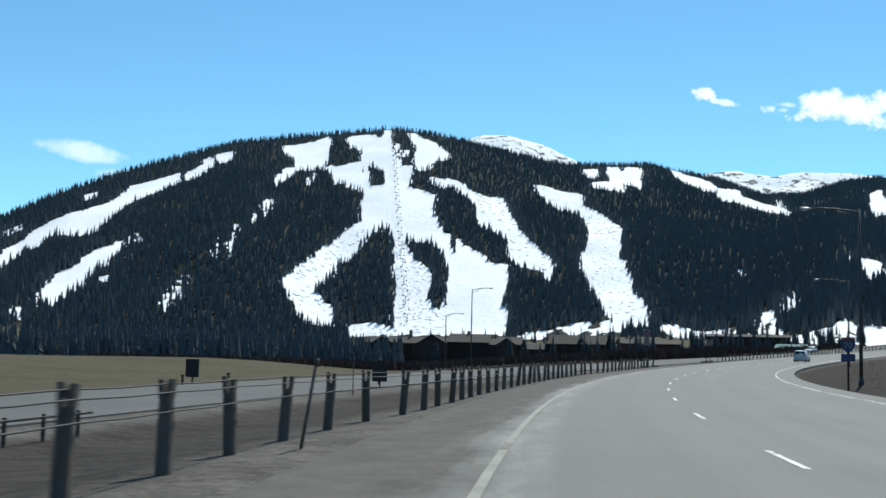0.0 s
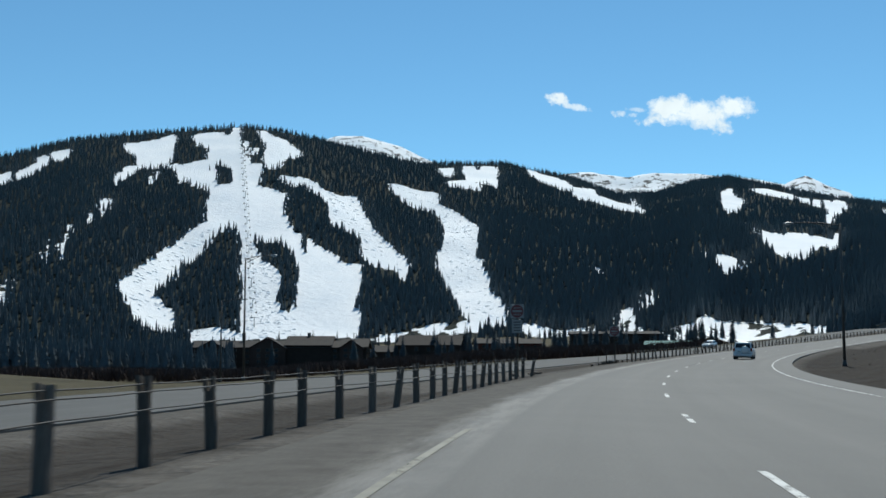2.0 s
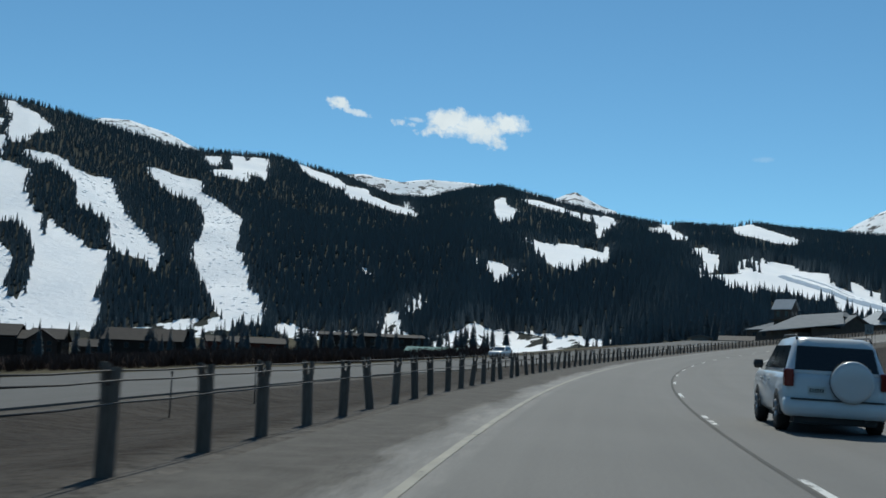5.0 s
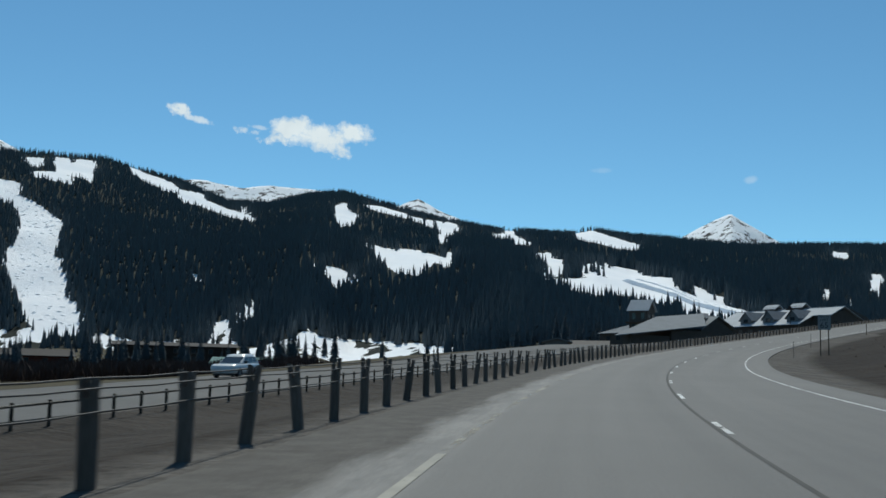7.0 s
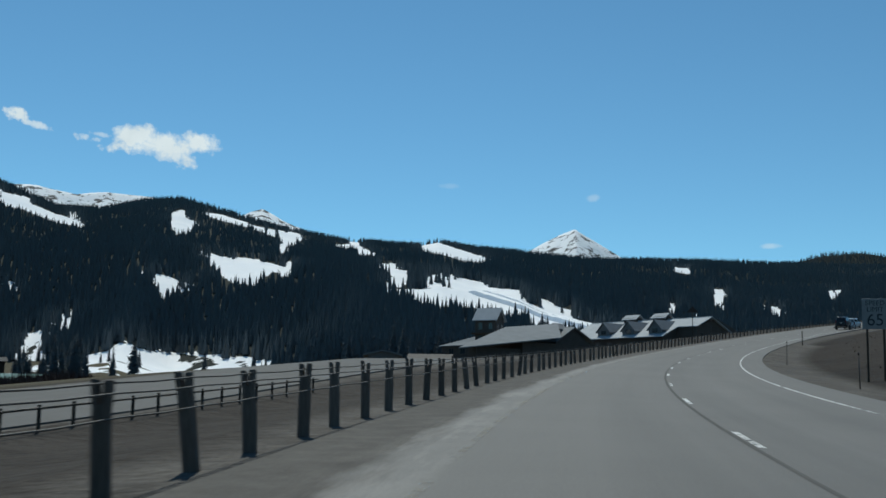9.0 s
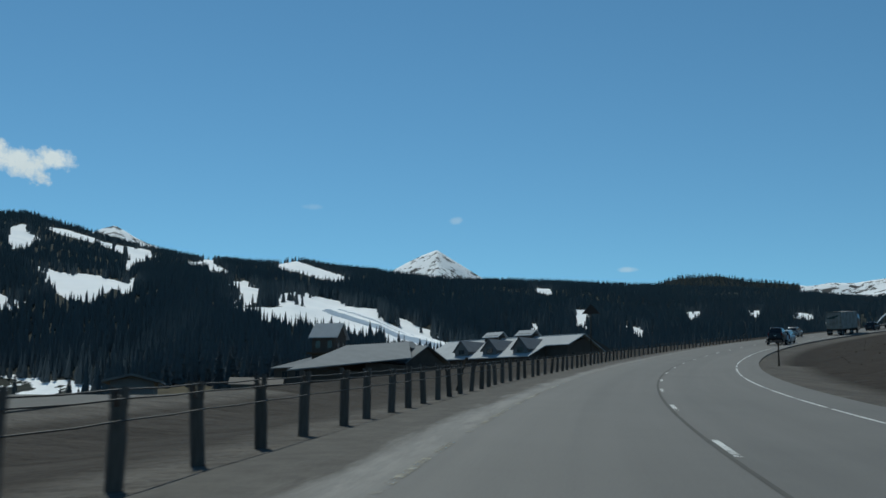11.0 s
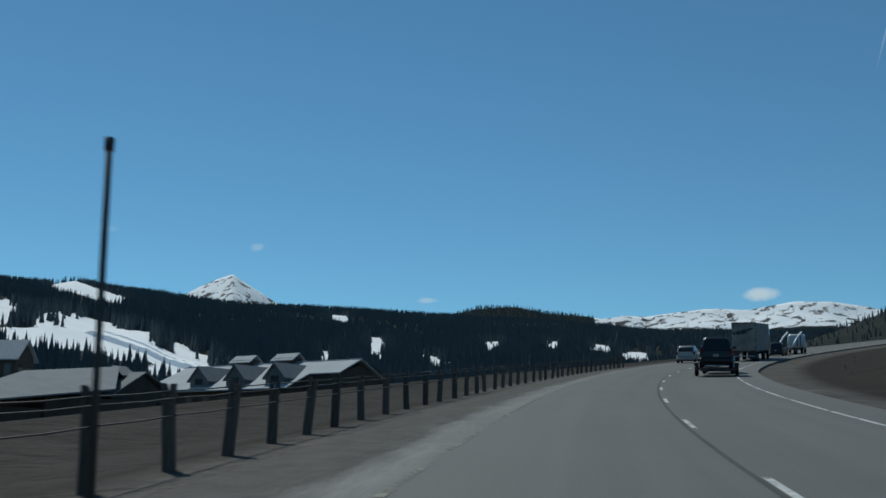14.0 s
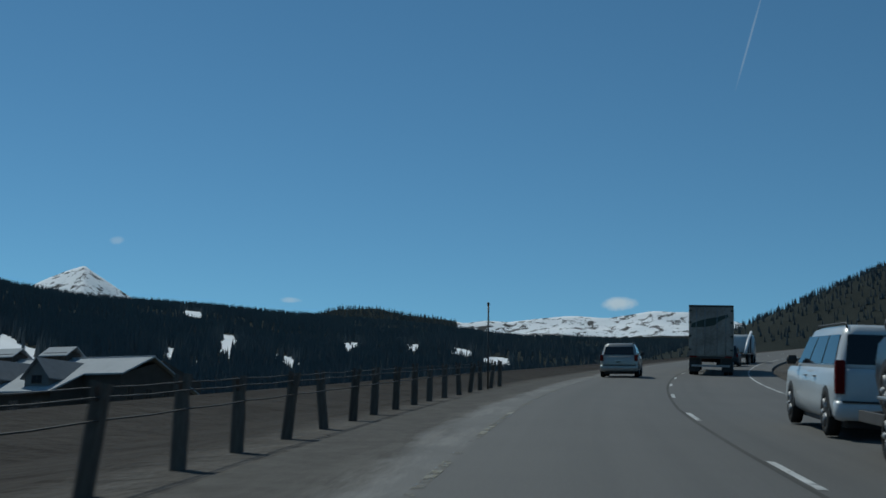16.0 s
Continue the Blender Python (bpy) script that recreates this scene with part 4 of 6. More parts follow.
# ---------------------------------------------------------------- cable fence on wooden posts
def post_mesh(seed):
    rnd = random.Random(seed)
    bm = bmesh.new()
    w, d, h = 0.076, 0.07, 1.0
    prof = [(-0.15, 1.05), (0.12, 1.02), (0.5, 0.97), (h - 0.19, 0.95)]
    secs = []
    for z, k in prof:
        secs.append([(x * k + rnd.uniform(-0.006, 0.006), y * k + rnd.uniform(-0.006, 0.006), z)
                     for x, y in ((-w, -d * 0.7), (-w * 0.7, -d), (w * 0.7, -d), (w, -d * 0.7), (w, d * 0.7), (w * 0.7, d), (-w * 0.7, d), (-w, d * 0.7))])
    loft(bm, secs, smooth=False)
    # two prongs that hold the cables, spread a little
    for side in (-1, 1):
        t = h + rnd.uniform(-0.03, 0.05)
        x0, x1, out = 0.018 * side, w * 0.93 * side, 0.012 * side
        secs = []
        for z, k in ((h - 0.20, 0.0), (t - 0.04, 0.7), (t, 1.0)):
            c = 0.75 if k == 1.0 else 0.86
            secs.append([(x0 + out * k, -d * c, z), (x1 + out * k, -d * c, z), (x1 + out * k, d * c, z), (x0 + out * k, d * c, z - (0.02 if k == 1.0 else 0))][::side])
        loft(bm, secs, smooth=False)
    me = bpy.data.meshes.new("post")
    bm.to_mesh(me)
    bm.free()
    me.materials.append(POST_WOOD)
    return me


POSTS = [post_mesh(k) for k in range(4)]


def cable_fence(marks, line, label, leans={}):
    """Posts by number along the road (marks: number, s); line is n at some places along the road."""
    s0 = marks[0][1]
    rnd = random.Random(int(s0))
    p = road(s0, line[0][1])
    top = empty("cable_fence", Matrix.Translation((p.x, p.y, on_ground(p.x, p.y))), label, "fence")
    back = top.matrix_world.inverted()
    spots = []
    for k in range(marks[0][0], marks[-1][0] + 1):
        s = float(np.interp(k, [a for a, _ in marks], [b for _, b in marks])) + rnd.uniform(-0.09, 0.09)
        n = float(np.interp(s, [a for a, _ in line], [b for _, b in line]))
        q = road(s, n + rnd.uniform(-0.04, 0.04))
        z = on_ground(q.x, q.y)
        spots.append(Vector((q.x, q.y, z)))
        ob = new("post", POSTS[rnd.randrange(4)])
        ob.parent = top
        ob.matrix_local = back @ pose(q.x, q.y, z + rnd.uniform(-0.05, 0.03), rnd.gauss(0, 2.0), leans.get(k, rnd.gauss(0, 1.8) if rnd.random() < 0.86 else rnd.choice((-6, 6))), along(s) + rnd.uniform(-5, 5))
    for h, side in ((0.94, 0.0), (0.86, 0.11), (0.66, 0.11)):
        pts = []
        for a, b in zip(spots, spots[1:]):
            for k in (0.0, 0.5):
                m = a.lerp(b, k)
                out = Vector((m.x - BEND[0], m.y - BEND[1], 0)).normalized() * -side
                pts.append(m + out + Vector((0, 0, h - 0.025 * k)) - p.xyz + Vector((0, 0, p.z - top.location.z)))
        part("cable", tube(bmesh.new(), pts, 0.0095, 5), CABLE_STEEL, top)
    return top


cable_fence(((-8, -12.0), (0, 7.3), (2, 12.2), (6, 22.9), (7, 25.7), (8, 28.0), (13, 39.8), (15, 44.5), (18, 52.5), (20, 57.5), (28, 76.0), (31, 83.8), (34, 91.2), (35, 93.5), (38, 100.9), (42, 109.3), (44, 113.9), (47, 120.8), (49, 126.0)), ((0, 4.8), (18, 4.70), (22, 4.5), (27, 4.05), (32, 4.0), (45, 4.05), (60, 4.2), (75, 4.42), (87, 4.5), (94, 4.08), (110, 4.2), (120, 4.45), (129, 4.5)), "roadside cable barrier with weathered notched wooden posts", {7: 4, 8: 1, 49: 10})
cable_fence(((0, 170.8), (35, 256.6), (42, 273.0), (45, 280.4), (46, 283.2), (47, 286.0), (48, 287.9), (49, 290.7), (50, 292.9), (54, 302.0), (59, 313.8), (80, 366.0), (83, 373.8), (86, 381.0), (92, 394.9), (96, 405.0), (104, 424.0), (109, 437.0), (110, 439.8), (114, 450.2), (117, 457.2), (121, 466.4), (128, 484.7), (133, 496.7), (139, 512.4), (144, 524.4), (154, 548.6)),
            ((171, 4.0), (278, 3.95), (286, 3.8), (302, 3.8), (395, 3.9), (403, 4.12), (425, 3.9), (437, 4.05), (447, 4.3), (456, 4.35), (468, 4.45), (485, 4.3), (497, 4.25), (512, 4.15), (560, 4.15)), "long roadside cable barrier with weathered wooden posts", {46: 8})


def fallen_timber(s, n, length, turn, tilt):
    """A split length of old post lying in the gravel."""
    bm = bmesh.new()
    secs = [[(x * k, y, z * k) for x, z in ((-0.07, -0.05), (0.06, -0.06), (0.07, 0.05), (-0.05, 0.07))] for y, k in ((0, 0.6), (0.12, 1.0), (length * 0.7, 0.95), (length, 0.45))]
    loft(bm, secs, smooth=False)
    ob = tagged(part("broken_post", bm, POST_WOOD), "broken piece of weathered post lying on gravel", "timber", "broken posts")
    ob.matrix_world = standing(s, n, turn, -0.06) @ pose(0, 0, 0, tilt, 0, 0)


for s, n, length, turn, tilt in ((129.3, 5.6, 0.5, 70, 4), (130.0, 5.2, 0.75, -35, 8), (130.4, 4.9, 0.45, -50, 6), (129.4, 4.8, 0.35, 20, 0)):
    fallen_timber(s, n, length, turn, tilt)


# ---------------------------------------------------------------- vehicles
RUBBER = plain("tyre_rubber", (0.018, 0.018, 0.018), (0.035, 0.034, 0.032), 8.0, 0.85)
ALLOY = plain("alloy_rim", (0.20, 0.205, 0.21), (0.32, 0.32, 0.32), 6.0, 0.55, 0.5)
TRIM = plain("black_plastic_trim", (0.020, 0.020, 0.021), (0.04, 0.04, 0.04), 5.0, 0.6)
TINTED = glass_dark("tinted_glass")
CLEAR_DARK = glass_dark("window_glass", (0.03, 0.036, 0.042))
LAMP_RED = glass_dark("red_lamp_lens", (0.13, 0.010, 0.012))
LAMP_CLEAR = plain("clear_lamp_lens", (0.6, 0.6, 0.6), (0.75, 0.75, 0.75), 6.0, 0.15)
PLATE = plain("plate_white", (0.42, 0.45, 0.42), (0.55, 0.56, 0.55), 9.0, 0.5)
BAR = plain("dark_lettering", (0.03, 0.05, 0.04), (0.05, 0.07, 0.06), 9.0, 0.6)
WHITE_PAINT = paint("white_car_paint", (0.60, 0.63, 0.64), 0.35)
SILVER_PAINT = paint("beige_silver_paint", (0.40, 0.38, 0.35), 0.35, 0.35)
BLACK_PAINT = paint("dark_blue_black_paint", (0.004, 0.006, 0.012), 0.28, 0.0, (0.010, 0.009, 0.008), 0.2, 0.0)
MAROON_PAINT = paint("dark_maroon_paint", (0.05, 0.014, 0.014), 0.3, 0.0, (0.07, 0.06, 0.05), 0.3)


def outline(w, y0, y1, r, k=3):
    """A rounded rectangle in plan, as x, y points."""
    pts = []
    for cx, cy, a0 in ((w - r, y0 + r, -90), (w - r, y1 - r, 0), (-w + r, y1 - r, 90), (-w + r, y0 + r, 180)):
        for i in range(k + 1):
            a = radians(a0 + 90 * i / k)
            pts.append((cx + r * math.cos(a), cy + r * math.sin(a)))
    return pts


def stack(levels):
    """Body skinned over plan outlines at rising heights: z, half width, rear y, front y, corner radius."""
    return loft(bmesh.new(), [[(x, y, z) for x, y in outline(w, y0, y1, r)] for z, w, y0, y1, r in levels])


def pane(p, thick=0.012):
    """A window: four corners, given thickness along its normal."""
    p = [Vector(q) for q in p]
    n = (p[1] - p[0]).cross(p[3] - p[0]).normalized() * thick
    bm = bmesh.new()
    a, b = [bm.verts.new(q + n) for q in p], [bm.verts.new(q - n) for q in p]
    bm.faces.new(a)
    bm.faces.new(b[::-1])
    for k in range(4):
        bm.faces.new((a[k], b[k], b[(k + 1) % 4], a[(k + 1) % 4]))
    bmesh.ops.recalc_face_normals(bm, faces=bm.faces)
    return bm


def wheel(parent, x, y, r, width=0.22):
    side = 1 if x > 0 else -1
    secs = []
    for dx, k in ((-0.5, 0.90), (-0.38, 1.0), (0.38, 1.0), (0.5, 0.90), (0.5, 0.66), (0.30, 0.62)):
        secs.append([(side * dx * width, k * r * math.cos(a * math.tau / 20), k * r * math.sin(a * math.tau / 20)) for a in range(20)])
    hub = new("wheel")
    hub.parent = parent
    hub.location = (x, y, r)
    part("tyre", loft(bmesh.new(), secs), RUBBER, hub)
    bm = bmesh.new()
    secs = []
    for dx, k in ((0.16, 0.62), (0.34, 0.60), (0.30, 0.20), (0.36, 0.12)):
        secs.append([(side * dx * width, k * r * math.cos(a * math.tau / 20), k * r * math.sin(a * math.tau / 20)) for a in range(20)])
    loft(bm, secs)
    for a in range(5):
        c, s = math.cos(a * math.tau / 5), math.sin(a * math.tau / 5)
        rod(bm, (side * 0.36 * width, 0.12 * r * c, 0.12 * r * s), (side * 0.40 * width, 0.58 * r * c, 0.58 * r * s), 0.05 * r / 0.35, None, 6)
    part("rim", bm, ALLOY, hub)
    return hub


def arch(parent, x, y, r):
    """Dark wheel housing let into the flank."""
    bm = bmesh.new()
    pts = [(y + r * 1.16 * math.cos(radians(a)), r + r * 1.16 * math.sin(radians(a))) for a in range(-25, 206, 21)]
    a, b = [bm.verts.new((x, p, z)) for p, z in pts], [bm.verts.new((x * 0.72, p, z)) for p, z in pts]
    bm.faces.new(a)
    bm.faces.new(b[::-1])
    for k in range(len(a)):
        bm.faces.new((a[k], b[k], b[(k + 1) % len(a)], a[(k + 1) % len(a)]))
    bmesh.ops.recalc_face_normals(bm, faces=bm.faces)
    part("wheel_arch", bm, TRIM, parent)


def suv(m, label, body, L=4.42, W=1.82, H=1.69, belt=1.05, r=0.345, spare=False, slope=0.28, glass=TINTED, rails=True, tall_lamps=False, category="car", name="car"):
    """An estate-shaped car, rear bumper at y 0, nose at y L."""
    top = empty(name, m, label, category)
    w = W / 2
    low = 0.27
    part("body", stack([(low, w - 0.16, 0.16, L - 0.2, 0.18), (low + 0.09, w - 0.03, 0.05, L - 0.05, 0.22), (0.55, w, 0.02, L, 0.24),
                        (0.74, w, 0.04, L - 0.02, 0.24), (belt - 0.12, w - 0.015, 0.07, L - 0.1, 0.24), (belt - 0.02, w - 0.05, 0.10, L - 0.32, 0.22)]), body, top)
    # cabin above the belt line
    c0, c1 = 0.12, L - 1.28
    part("cabin", stack([(belt - 0.06, w - 0.055, c0, c1 + 0.12, 0.16), (belt + 0.06, w - 0.075, c0 + 0.03, c1, 0.16),
                         (H - 0.16, w - 0.19, c0 + slope, c1 - 0.72, 0.18), (H - 0.05, w - 0.24, c0 + slope + 0.05, c1 - 0.85, 0.2),
                         (H, w - 0.36, c0 + slope + 0.2, c1 - 1.05, 0.2)]), body, top)
    z0, z1 = belt + 0.05, H - 0.17
    k0, k1 = w - 0.07, w - 0.188
    y0, y1 = c0 + 0.02, c0 + slope - 0.012
    part("rear_window", pane([(-k0 + 0.13, y0 + 0.01, z0), (k0 - 0.13, y0 + 0.01, z0), (k1 - 0.07, y1, z1), (-k1 + 0.07, y1, z1)]), glass, top, "dark tinted rear window")
    f0, f1 = c1 + 0.02, c1 - 0.71
    part("windscreen", pane([(k0 - 0.12, f0, z0), (-k0 + 0.12, f0, z0), (-k1 + 0.06, f1, z1), (k1 - 0.06, f1, z1)]), CLEAR_DARK, top)
    span0, span1 = (c0 + 0.26, c1 - 0.16), (c0 + slope + 0.16, c1 - 0.80)
    cuts = (0.0, 0.30, 0.33, 0.66, 0.69, 1.0)
    for side in (-1, 1):
        for i in (0, 2, 4):
            a, b = cuts[i], cuts[i + 1]
            lo = [span0[0] + (span0[1] - span0[0]) * k for k in (a, b)]
            hi = [span1[0] + (span1[1] - span1[0]) * k for k in (a, b)]
            part("side_window", pane([(side * (k0 + 0.002), lo[0], z0), (side * (k0 + 0.002), lo[1], z0), (side * (k1 + 0.002), hi[1], z1), (side * (k1 + 0.002), hi[0], z1)]), glass, top)
        for y in (0.82, L - 0.88):
            arch(top, side * (w + 0.004), y, r)
            wheel(top, side * (w - 0.10), y, r)
        part("mirror", stack([(belt + 0.02, 0.07, -0.06, 0.06, 0.03), (belt + 0.10, 0.10, -0.08, 0.07, 0.04), (belt + 0.19, 0.08, -0.06, 0.06, 0.03)]), TRIM, top).location = (side * (w + 0.09), c1 - 0.30, 0)
        bm = bmesh.new()
        if tall_lamps:
            box(bm, side * (w - 0.02), side * (w - 0.17), 0.015, 0.16, 0.72, belt + 0.12, 0.015)
        else:
            box(bm, side * (w - 0.015), side * (w - 0.18), 0.03, 0.24, 0.80, belt + 0.06, 0.03)
        part("tail_light", bm, LAMP_RED, top, "red tail light lens")
        part("headlight", boxed(side * (w - 0.10), side * (w - 0.46), L - 0.24, L - 0.03, 0.62, 0.80, bevel=0.03), LAMP_CLEAR, top)
        if rails:
            bm = bmesh.new()
            tube(bm, [(side * (w - 0.27), c0 + slope + 0.1, H - 0.05), (side * (w - 0.28), c0 + slope + 0.2, H + 0.03), (side * (w - 0.28), c1 - 1.15, H + 0.03), (side * (w - 0.27), c1 - 1.0, H - 0.05)], 0.018)
            part("roof_rail", bm, TRIM, top)
        for y in (1.25, 2.25):
            part("door_handle", boxed(side * (w - 0.01), side * (w + 0.03), y + 0.62, y + 0.80, belt - 0.19, belt - 0.155, bevel=0.008), body, top)
    part("rear_bumper", stack([(0.30, w - 0.06, -0.04, 0.35, 0.12), (0.38, w - 0.01, -0.07, 0.35, 0.14), (0.56, w - 0.005, -0.07, 0.3, 0.14), (0.61, w - 0.03, -0.02, 0.3, 0.14)]), body, top)
    part("bumper_step", boxed(-w + 0.12, w - 0.12, -0.078, 0.1, 0.585, 0.612, bevel=0.008), TRIM, top)
    part("underbody", boxed(-w + 0.2, w - 0.2, 0.12, L - 0.3, 0.17, 0.32, bevel=0.04), TRIM, top)
    px = -0.34 if spare else 0.0
    plate = part("number_plate", boxed(px - 0.155, px + 0.155, 0.028, 0.07, 0.68, 0.83, bevel=0.004), PLATE, top, "plate with plain dark bars")
    for i in range(6):
        part("plate_bar", boxed(px - 0.12 + i * 0.042, px - 0.096 + i * 0.042, 0.022, 0.03, 0.72, 0.79), BAR, plate)
    part("exhaust_pipe", rodded((0.5, -0.02, 0.27), (0.5, 0.5, 0.29), 0.03), DARK_METAL, top)
    if spare:
        secs = []
        for y, k in ((0.06, 0.86), (-0.02, 0.97), (-0.13, 1.0), (-0.17, 0.95), (-0.185, 0.80), (-0.19, 0.3)):
            secs.append([(0.22 + 0.365 * k * math.cos(a * math.tau / 28), y, 0.93 + 0.365 * k * math.sin(a * math.tau / 28)) for a in range(28)])
        cover = part("spare_wheel_cover", loft(bmesh.new(), secs[::-1]), body, top, "round white hard cover over the spare wheel")
        part("cover_rim", tube(bmesh.new(), [(0.22 + 0.36 * math.cos(a * math.tau / 28), -0.045, 0.93 + 0.36 * math.sin(a * math.tau / 28)) for a in range(29)], 0.012, 5), TRIM, cover)
    return top


def flatbed_trailer(m):
    """Low twin-axle trailer, tail at y 0, hitch ahead."""
    top = empty("trailer", m, "low dark steel twin-axle trailer carrying a car", "trailer")
    steel = DARK_METAL
    part("deck", boxed(-1.0, 1.0, 0.1, 5.4, 0.43, 0.50, bevel=0.01), steel, top)
    for side in (-1, 1):
        part("side_beam", boxed(side * 0.98, side * 1.06, 0.05, 5.4, 0.40, 0.56, bevel=0.01), steel, top)
        part("mudguard", boxed(side * 1.04, side * 1.30, 1.55, 3.25, 0.78, 0.82, bevel=0.015), GALV, top, "pale worn mudguard plate")
        part("mudguard_end", boxed(side * 1.04, side * 1.30, 1.53, 1.57, 0.62, 0.80), DARK_METAL, top)
        for y in (2.0, 2.8):
            wheel(top, side * 1.17, y, 0.34, 0.20)
        part("ramp", boxed(side * 0.5, side * 0.9, -0.05, 0.06, 0.34, 0.52, bevel=0.01), steel, top)
        part("tail_light", boxed(side * 1.02, side * 1.18, -0.02, 0.02, 0.49, 0.56, bevel=0.008), LAMP_RED, top)
        part("tongue", rodded((side * 0.9, 5.3, 0.5), (0, 7.1, 0.48), 0.05), steel, top)
    part("tail_beam", boxed(-1.2, 1.2, 0.0, 0.10, 0.38, 0.48, bevel=0.01), TRIM, top)
    part("hitch", rodded((0, 6.9, 0.48), (0, 7.4, 0.50), 0.045), steel, top)
    part("jack", rodded((0, 6.7, 0.2), (0, 6.7, 0.95), 0.035), steel, top)
    return top


def semi_trailer(m):
    """Box trailer seen from its doors, with its tractor."""
    top = empty("semi_truck", m, "tall weathered grey box semi trailer behind its tractor", "truck")
    skin = plain("stained_trailer_panel", (0.19, 0.165, 0.14), (0.42, 0.385, 0.34), 0.7, 0.6, 0.0, 0.0, 0.25)
    part("box", boxed(-1.28, 1.28, 0.05, 14.3, 1.12, 4.10, bevel=0.03), skin, top)
    for side in (-1, 1):
        part("door", boxed(side * 0.015, side * 1.22, 0.01, 0.055, 1.2, 4.0, bevel=0.01), skin, top, "stained grey trailer door")
        for x in (0.35, 0.85):
            part("lock_rod", rodded((side * x, -0.015, 1.22), (side * x, -0.015, 3.95), 0.018), GALV, top)
        for z in (1.5, 2.3, 3.1, 3.8):
            part("hinge", boxed(side * 1.12, side * 1.28, -0.012, 0.05, z - 0.05, z + 0.05), DARK_METAL, top)
        for y in (0.9, 2.15):
            for x in (0.98, 1.24):
                wheel(top, side * (x - 0.1), y, 0.50, 0.24)
        part("mud_flap", boxed(side * 0.62, side * 1.24, 0.22, 0.24, 0.22, 1.0), TRIM, top)
        part("tail_light", boxed(side * 0.80, side * 1.22, -0.012, 0.04, 1.04, 1.14, bevel=0.008), LAMP_RED, top)
        for y in (9.2, 10.5, 14.9):
            wheel(top, side * 1.05, y, 0.50, 0.26)
    part("frame", boxed(-1.2, 1.2, 0.02, 14.2, 0.98, 1.12, bevel=0.01), DARK_METAL, top)
    part("top_rail", boxed(-1.29, 1.29, 0.0, 0.12, 4.02, 4.13, bevel=0.01), DARK_METAL, top)
    # dark torn patch across the doors
    bm = bmesh.new()
    slab(bm, [(-1.1, 3.05), (-0.4, 3.3), (0.3, 3.42), (0.95, 3.6), (1.0, 3.45), (0.5, 3.2), (0.2, 2.95), (-0.3, 2.85), (-1.15, 2.8)], -0.004, 0.004)
    bmesh.ops.rotate(bm, verts=bm.verts, cent=(0, 0, 0), matrix=Matrix.Rotation(radians(90), 3, "X"))
    part("torn_patch", bm, BAR, top, "dark torn patch across the doors").location = (0, 0.003, 0)
    part("underride_bar", boxed(-1.1, 1.1, 0.02, 0.12, 0.50, 0.62, bevel=0.01), GALV, top)
    for x in (-0.6, 0.6):
        part("bar_strut", boxed(x - 0.04, x + 0.04, 0.05, 0.12, 0.6, 1.0), DARK_METAL, top)
    part("tractor_cab", stack([(0.6, 1.15, 14.5, 17.6, 0.2), (1.6, 1.22, 14.5, 17.7, 0.25), (2.6, 1.2, 14.5, 17.2, 0.3), (3.6, 1.1, 14.6, 16.6, 0.3)]), MAROON_PAINT, top)
    return top


def car_hauler(m):
    """Open hauler with two white loading ramps and a dark car on its deck."""
    top = empty("car_hauler", m, "open car hauler with raised white ramps", "truck")
    part("deck", boxed(-1.2, 1.2, 0, 9.0, 0.85, 1.0, bevel=0.02), DARK_METAL, top)
    for side in (-1, 1):
        for y in (1.4, 2.6, 8.0, 11.2):
            wheel(top, side * 1.05, y, 0.45, 0.26)
        bm = bmesh.new()
        tube(bm, [(side * 0.95, 0.2, 1.1), (side * 0.95, 4.5, 2.3), (side * 0.95, 8.5, 3.0)], 0.14, 6)
        part("upper_ramp", bm, plain("white_ramp_paint", (0.6, 0.61, 0.62), (0.78, 0.78, 0.78), 4.0, 0.4), top, "white painted sloping upper ramp")
        for y, z in ((1.5, 1.45), (4.5, 2.3), (7.5, 2.85)):
            part("upright", boxed(side * 0.88, side * 1.02, y - 0.07, y + 0.07, 0.95, z), DARK_METAL, top)
    part("cab", stack([(0.5, 1.1, 9.4, 12.2, 0.2), (1.5, 1.18, 9.4, 12.3, 0.25), (2.4, 1.1, 9.5, 11.8, 0.3), (2.75, 0.95, 9.7, 11.4, 0.3)]), WHITE_PAINT, top)
    return top


suv(on_road(184.4, -4.42), "white compact off-road car with a spare wheel on its tailgate", WHITE_PAINT, spare=True)
suv(on_road(561.0, 0.2), "dusty beige-silver estate off-road car on the highway", SILVER_PAINT, L=4.5, W=1.86, H=1.67, slope=0.42, r=0.35)
TOW = 514.4
flatbed_trailer(on_road(TOW + 0.4, -5.1))
suv(on_road(TOW + 0.75, -5.1) @ Matrix.Translation((0, 0, 0.50)), "black large off-road car carried on a trailer", BLACK_PAINT, L=4.75, W=1.9, H=1.80, belt=1.12, r=0.37, slope=0.30, rails=False)
suv(on_road(TOW + 7.9, -5.2), "white full-size off-road car towing a trailer", WHITE_PAINT, L=5.6, W=2.0, H=1.86, belt=1.15, r=0.39, slope=0.22, tall_lamps=True)
semi_trailer(on_road(574.0, -4.1))
car_hauler(on_road(612.0, -4.1))
suv(on_road(603.0, -4.1), "dark pick-up-sized car behind the hauler", BLACK_PAINT, H=1.75)
suv(on_road(302.0, 26.0, 180) @ Matrix.Translation((0, 0, -1.3)), "small silver-white hatchback on the opposite carriageway", WHITE_PAINT, L=4.3, W=1.74, H=1.50, belt=0.92, r=0.31, slope=0.40, rails=False)


